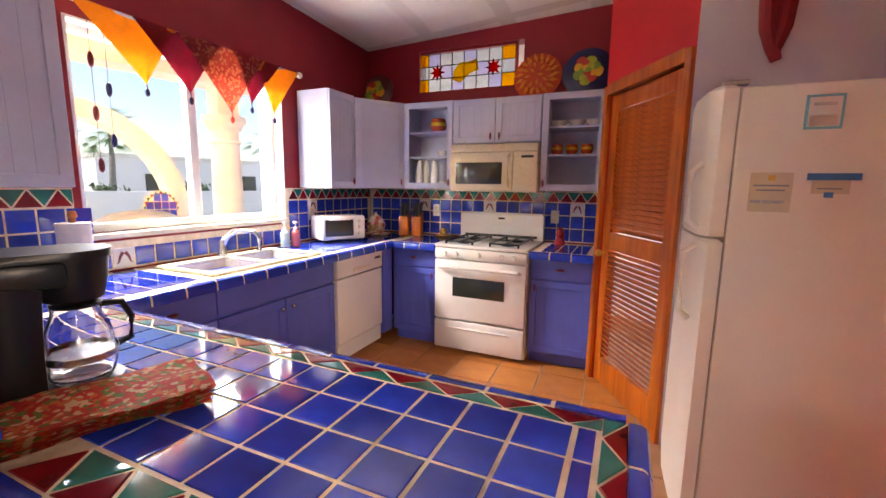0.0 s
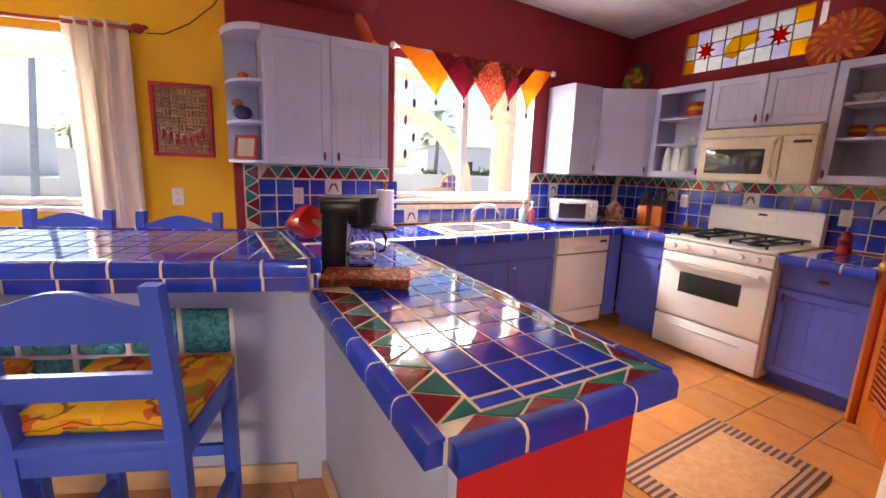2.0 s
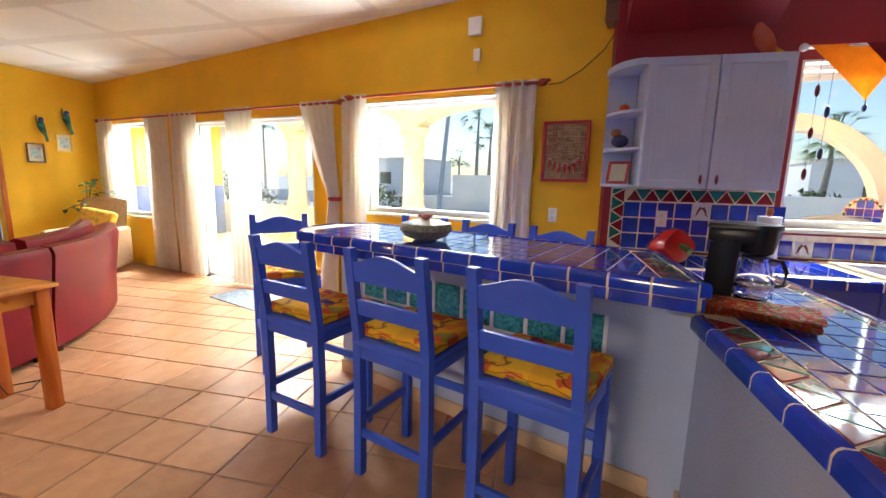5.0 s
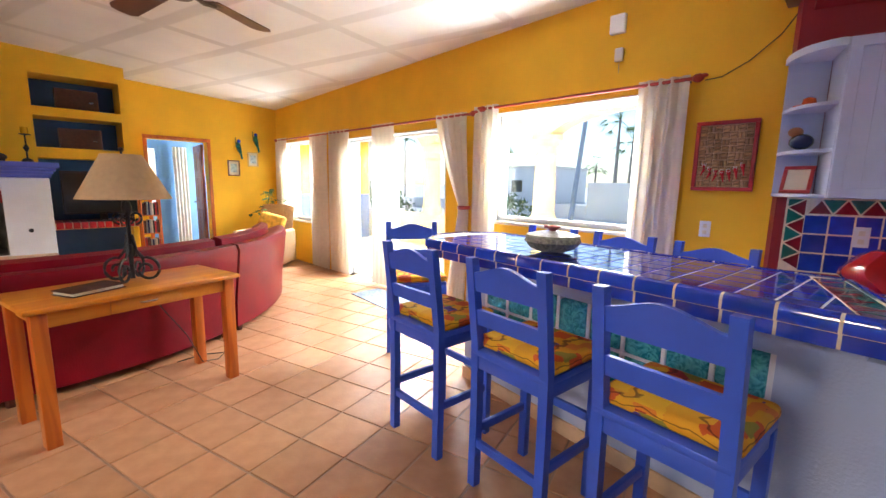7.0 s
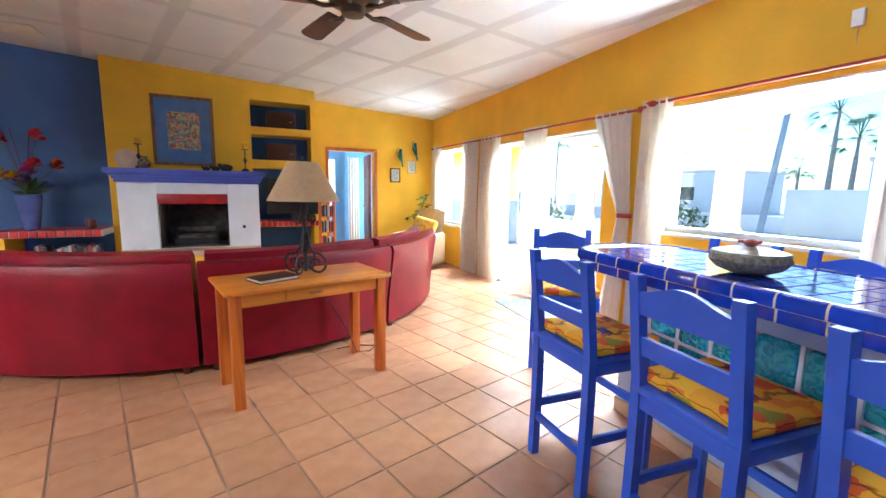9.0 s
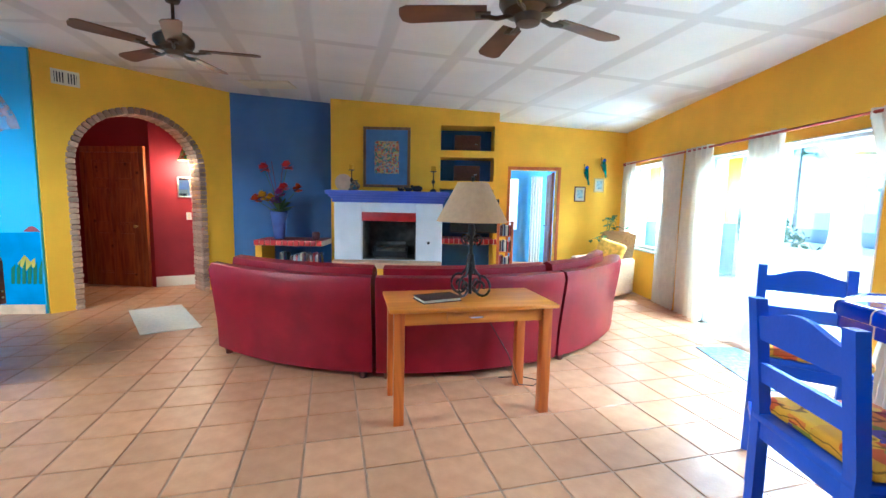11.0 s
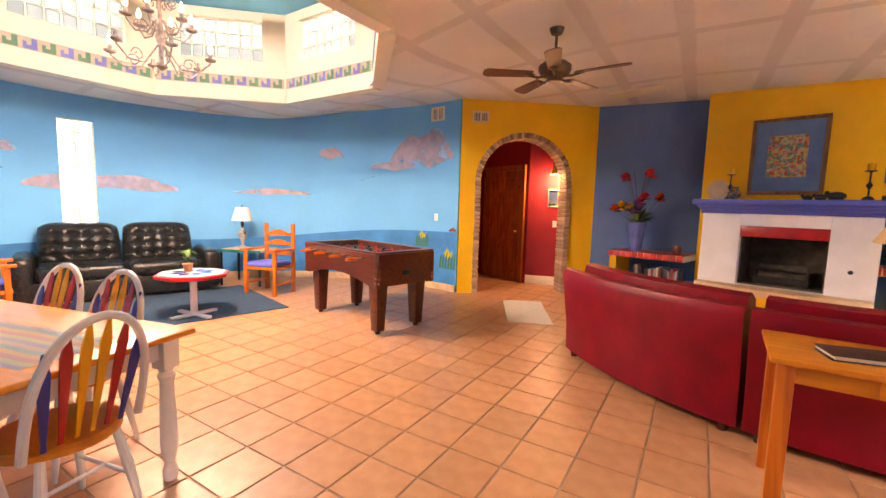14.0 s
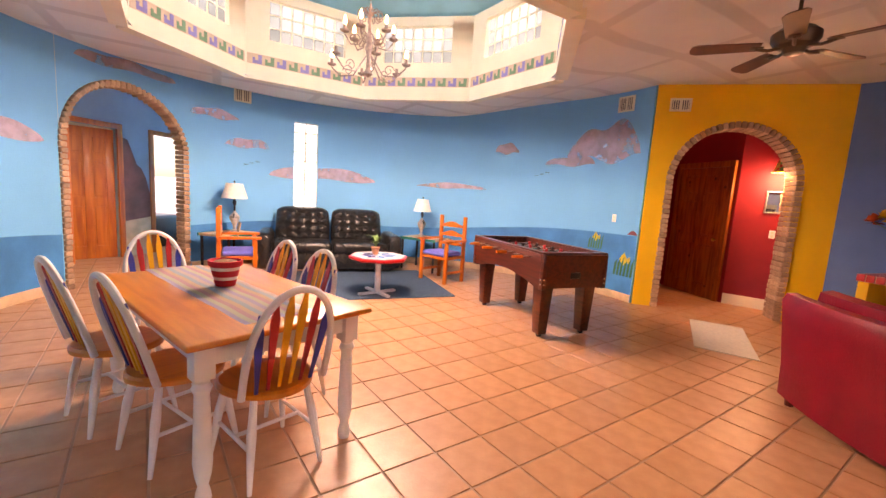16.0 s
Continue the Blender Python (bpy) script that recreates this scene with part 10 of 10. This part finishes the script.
corner_plant(pose(0.42, -11.15, 0))
plant(pose(8.86, -5.34, 0.5365), "small green plant in a painted pot on the coffee table", 0.22, 22, 5, TERRA, 0.055)
PICB = mat("blue_bird_print", (0.35, 0.45, 0.5), 0.7, vary=0.4, scale=20)
framed("framed_picture", pose(0.785, -11.549, 1.49, 0, 0, 180), 0.20, 0.27, 0.02, DARKW, (PAPER, PICB), "small dark-framed bird print on the yellow wall")
framed("framed_picture", pose(0.45, -11.549, 1.66, 0, 0, 180), 0.19, 0.26, 0.02, BRASS, (PAPER, PICB), "small gold-framed bird print on the yellow wall")
for x, z in ((0.70, 1.95), (0.40, 2.08)):
    o = thing("parrot_wall_ornament", pose(x, -11.50, z), "painted parrot ornament hanging on the yellow wall", "ornament", "parrot ornaments")
    bm = bmesh.new()
    tube(bm, [(0, 0, 0.13), (0.01, 0.01, 0.06), (0.0, 0.02, 0.0), (-0.03, 0.01, -0.08), (-0.05, 0, -0.16)], 0.035, 8, lambda f: 0.5 + 0.9 * math.sin(math.pi * min(1, f * 1.3 + 0.1)))
    part("body", bm, GREEN_T, o)
    bm = bmesh.new()
    ball(bm, (0, 0.015, 0.14), 0.03)
    part("head", bm, BLUE_T, o)
    bm = bmesh.new()
    tube(bm, [(0.03, 0, 0.02), (0.04, -0.02, 0.10), (0.03, -0.045, 0.2)], 0.006, 6)
    part("perch", bm, IRON, o)
# power cord by the console table
o = thing("power_cord", pose(0, 0, 0), "brown lamp cord trailing to the floor", "cable")
bm = bmesh.new()
tube(bm, [(2.93, -7.12, 0.74), (2.85, -7.16, 0.5), (2.7, -7.17, 0.25), (2.62, -7.12, 0.03), (2.5, -7.15, 0.006), (2.42, -7.25, 0.006), (2.55, -7.32, 0.006), (2.75, -7.3, 0.006)], 0.004, 6)
part("wire", bm, IRON, o)
# entry mat and slider rug
def flat_rug(name, corners, material, label):
    bm = bmesh.new()
    prism(bm, corners, 0.001, 0.01, 0.003)
    single(name, bm, material, pose(0, 0, 0), label, "rug")


flat_rug("entry_mat", [(7.10, -9.10), (6.66, -9.45), (5.85, -8.50), (6.30, -8.18)], mat("cream_cotton_mat", (0.66, 0.60, 0.50), 0.95, vary=0.08, scale=40, bump=0.5), "cream cotton mat lying before the arched entry")
flat_rug("door_rug", [(0.20, -8.15), (0.62, -8.15), (0.72, -7.15), (0.24, -7.1)], mat("grey_blue_rug", (0.22, 0.27, 0.33), 0.95, vary=0.4, scale=30, bump=0.5), "grey-blue rug at the sliding door")
# ceiling return vent
bm = bmesh.new()
box(bm, -0.35, 0.35, -0.18, 0.18, -0.02, 0.0, 0.004)
single("ceiling_vent", bm, CREAM, pose(5.75, -10.2, ceiling_z(5.75, -10.2) - 0.002), "cream return-air grille in the ceiling", "vent")


# lantern band
def band():
    BG = mat("tan_band_paint", (0.55, 0.42, 0.30), 0.7)
    GB = mat("green_step_paint", (0.12, 0.25, 0.14), 0.7)
    PB = mat("violet_step_paint", (0.22, 0.20, 0.48), 0.7)
    for i in range(8):
        p, q = OCT[i], OCT[(i + 1) % 8]
        m = along(p, q)
        L = math.dist(p, q)
        o = thing("painted_band", m, "painted stepped frieze round the lantern", "frieze", "lantern frieze")
        bm = bmesh.new()
        box(bm, 0.02, L - 0.02, 0.001, 0.004, 3.02, 3.16)
        part("band", bm, BG, o)
        n = 10
        w = (L - 0.1) / n
        for k in range(n):
            x = 0.05 + w * k
            bm = bmesh.new()
            prism(bm, [(x, 3.03), (x + w * 0.75, 3.03), (x + w * 0.75, 3.11), (x + w * 0.55, 3.11), (x + w * 0.55, 3.075), (x + w * 0.3, 3.075), (x + w * 0.3, 3.15), (x, 3.15)], -0.007, -0.0042)
            part("step_motif", bm, PB if k % 2 else GB, o).matrix_basis = pose(0, 0, 0, 90, 0, 0)


band()


def fish(a, z, s):
    o = thing("fish_mural", pose(CX, CY, z, 0, 0, a) @ pose(CR - 0.008, 0, 0, 0, 0, -90), "painted yellow fish and green seaweed on the mural", "mural detail", "painted fish")
    bm = bmesh.new()
    prism(bm, [(-0.07 * s, 0), (0, 0.09 * s), (0.05 * s, 0.02 * s), (0.09 * s, 0.06 * s), (0.09 * s, -0.06 * s), (0.05 * s, -0.02 * s), (0, -0.07 * s)], 0, 0.002)
    p = part("fish", bm, mat("fish_paint", (0.55, 0.42, 0.05), 0.7), o)
    p.matrix_basis = pose(0, 0, 0, 90, 0, 0)
    bm = bmesh.new()
    for k in range(6):
        x = (-0.14 + 0.05 * k) * s
        prism(bm, [(x, -0.2 * s), (x + 0.03 * s, -0.2 * s), (x + 0.05 * s, 0.0 + 0.03 * (k % 3)), (x + 0.01 * s, -0.05 * s)], 0.003, 0.004)
    p = part("seaweed", bm, mat("seaweed_paint", (0.03, 0.16, 0.08), 0.7), o)
    p.matrix_basis = pose(0, 0, 0, 90, 0, 0)


fish(-76.5, 0.88, 0.9)
fish(-85.0, 0.6, 1.2)
for a, z in ((-57.6, 1.80), (26, 1.66)):
    o = thing("painted_birds", pose(CX, CY, z, 0, 0, a) @ pose(CR - 0.006, 0, 0, 0, 0, -90), "tiny painted birds flying on the mural", "mural detail", "painted birds")
    for k in range(3):
        bm = bmesh.new()
        x = 0.1 * k
        tube(bm, [(x - 0.035, -0.001, 0.015 + 0.03 * k), (x - 0.01, -0.001, 0.02 + 0.03 * k), (x, -0.001, 0.008 + 0.03 * k), (x + 0.01, -0.001, 0.02 + 0.03 * k), (x + 0.035, -0.001, 0.015 + 0.03 * k)], 0.004, 5)
        part("bird_mark", bm, IRON, o)
on_curve(-88, -85.2, 0, 1, 0.008, lambda f: (0.98, 0.985 + 0.06 * math.sin(math.pi * f)), "mural_island", ISLE, "painted red island on the horizon", 10, 2)
framed("tabletop_picture", pose(10.15, -3.55, 0.594, -10, 0, 195), 0.16, 0.2, 0.015, BASE_T, (PAPER,), "small cream picture frame on the end table")


# ======== floor tiles ========
def floor_tiles():
    P, ANG = 0.321, 14.75
    ca, sa = math.cos(radians(ANG)), math.sin(radians(ANG))
    ox, oy = 0.041 + 0.321 * (11 * 0.96705 + 21 * 0.2546), -0.069 + 0.321 * (11 * 0.2546 - 21 * 0.96705)
    bm = bmesh.new()
    h = P / 2 - 0.006
    prism(bm, [(-h, -h), (h, -h), (h, h), (-h, h)], -0.006, 0.0, 0.0025)
    me = mesh_of("tile", bm, TILE_F)
    kit = me.copy()
    kit.materials[0] = TILE_K
    inv = KM.inverted()
    cells, warm = [], []
    for i in range(-32, 40):
        for j in range(-32, 40):
            x = ox + ca * P * (i + 0.5) - sa * P * (j + 0.5)
            y = oy + sa * P * (i + 0.5) + ca * P * (j + 0.5)
            q = inv @ Vector((x, y, 0))
            if 0.4 < q.x < 2.75 and 0.35 < q.y < 3.3:
                warm.append((x, y))
            elif -0.05 < x < 13.5 and -14.6 < y < 0.6:
                cells.append((abs(x - 4.3) * 0.8 + abs(y + 6.0), x, y))
    cells.sort()
    for x, y in warm:
        piece(kit, FLOOR, pose(x, y, 0, 0, 0, ANG))
    for _, x, y in cells[:300 - len(warm)]:
        piece(me, FLOOR, pose(x, y, 0, 0, 0, ANG))
    vs, fs = [], []
    src = [tuple(v.co) for v in me.vertices]
    pol = [tuple(p.vertices) for p in me.polygons]
    for _, x, y in cells[300 - len(warm):]:
        b = len(vs)
        vs += [(x + ca * a - sa * c, y + sa * a + ca * c, z) for a, c, z in src]
        fs += [tuple(b + k for k in p) for p in pol]
    far = bpy.data.meshes.new("tile_field")
    far.from_pydata(vs, [], fs)
    far.materials.append(TILE_J)
    o = new("tile_field", far)
    o.parent = FLOOR
    tagged(o, "peach ceramic floor tiles", kind="stuff")


# kitchen copy of the peach tile, warm light off red walls mixed into its colour
TILE_K = mat("peach_tile_warm_bounce", (0.60, 0.225, 0.055), 0.36, vary=0.16, scale=9, fine=50, bump=0.06, piece=0.10, rgb2=(0.50, 0.17, 0.038))
TILE_J = mat("peach_floor_tile_field", (0.55, 0.28, 0.145), 0.36, vary=0.16, scale=9, fine=50, bump=0.06, rgb2=(0.455, 0.215, 0.10))
floor_tiles()
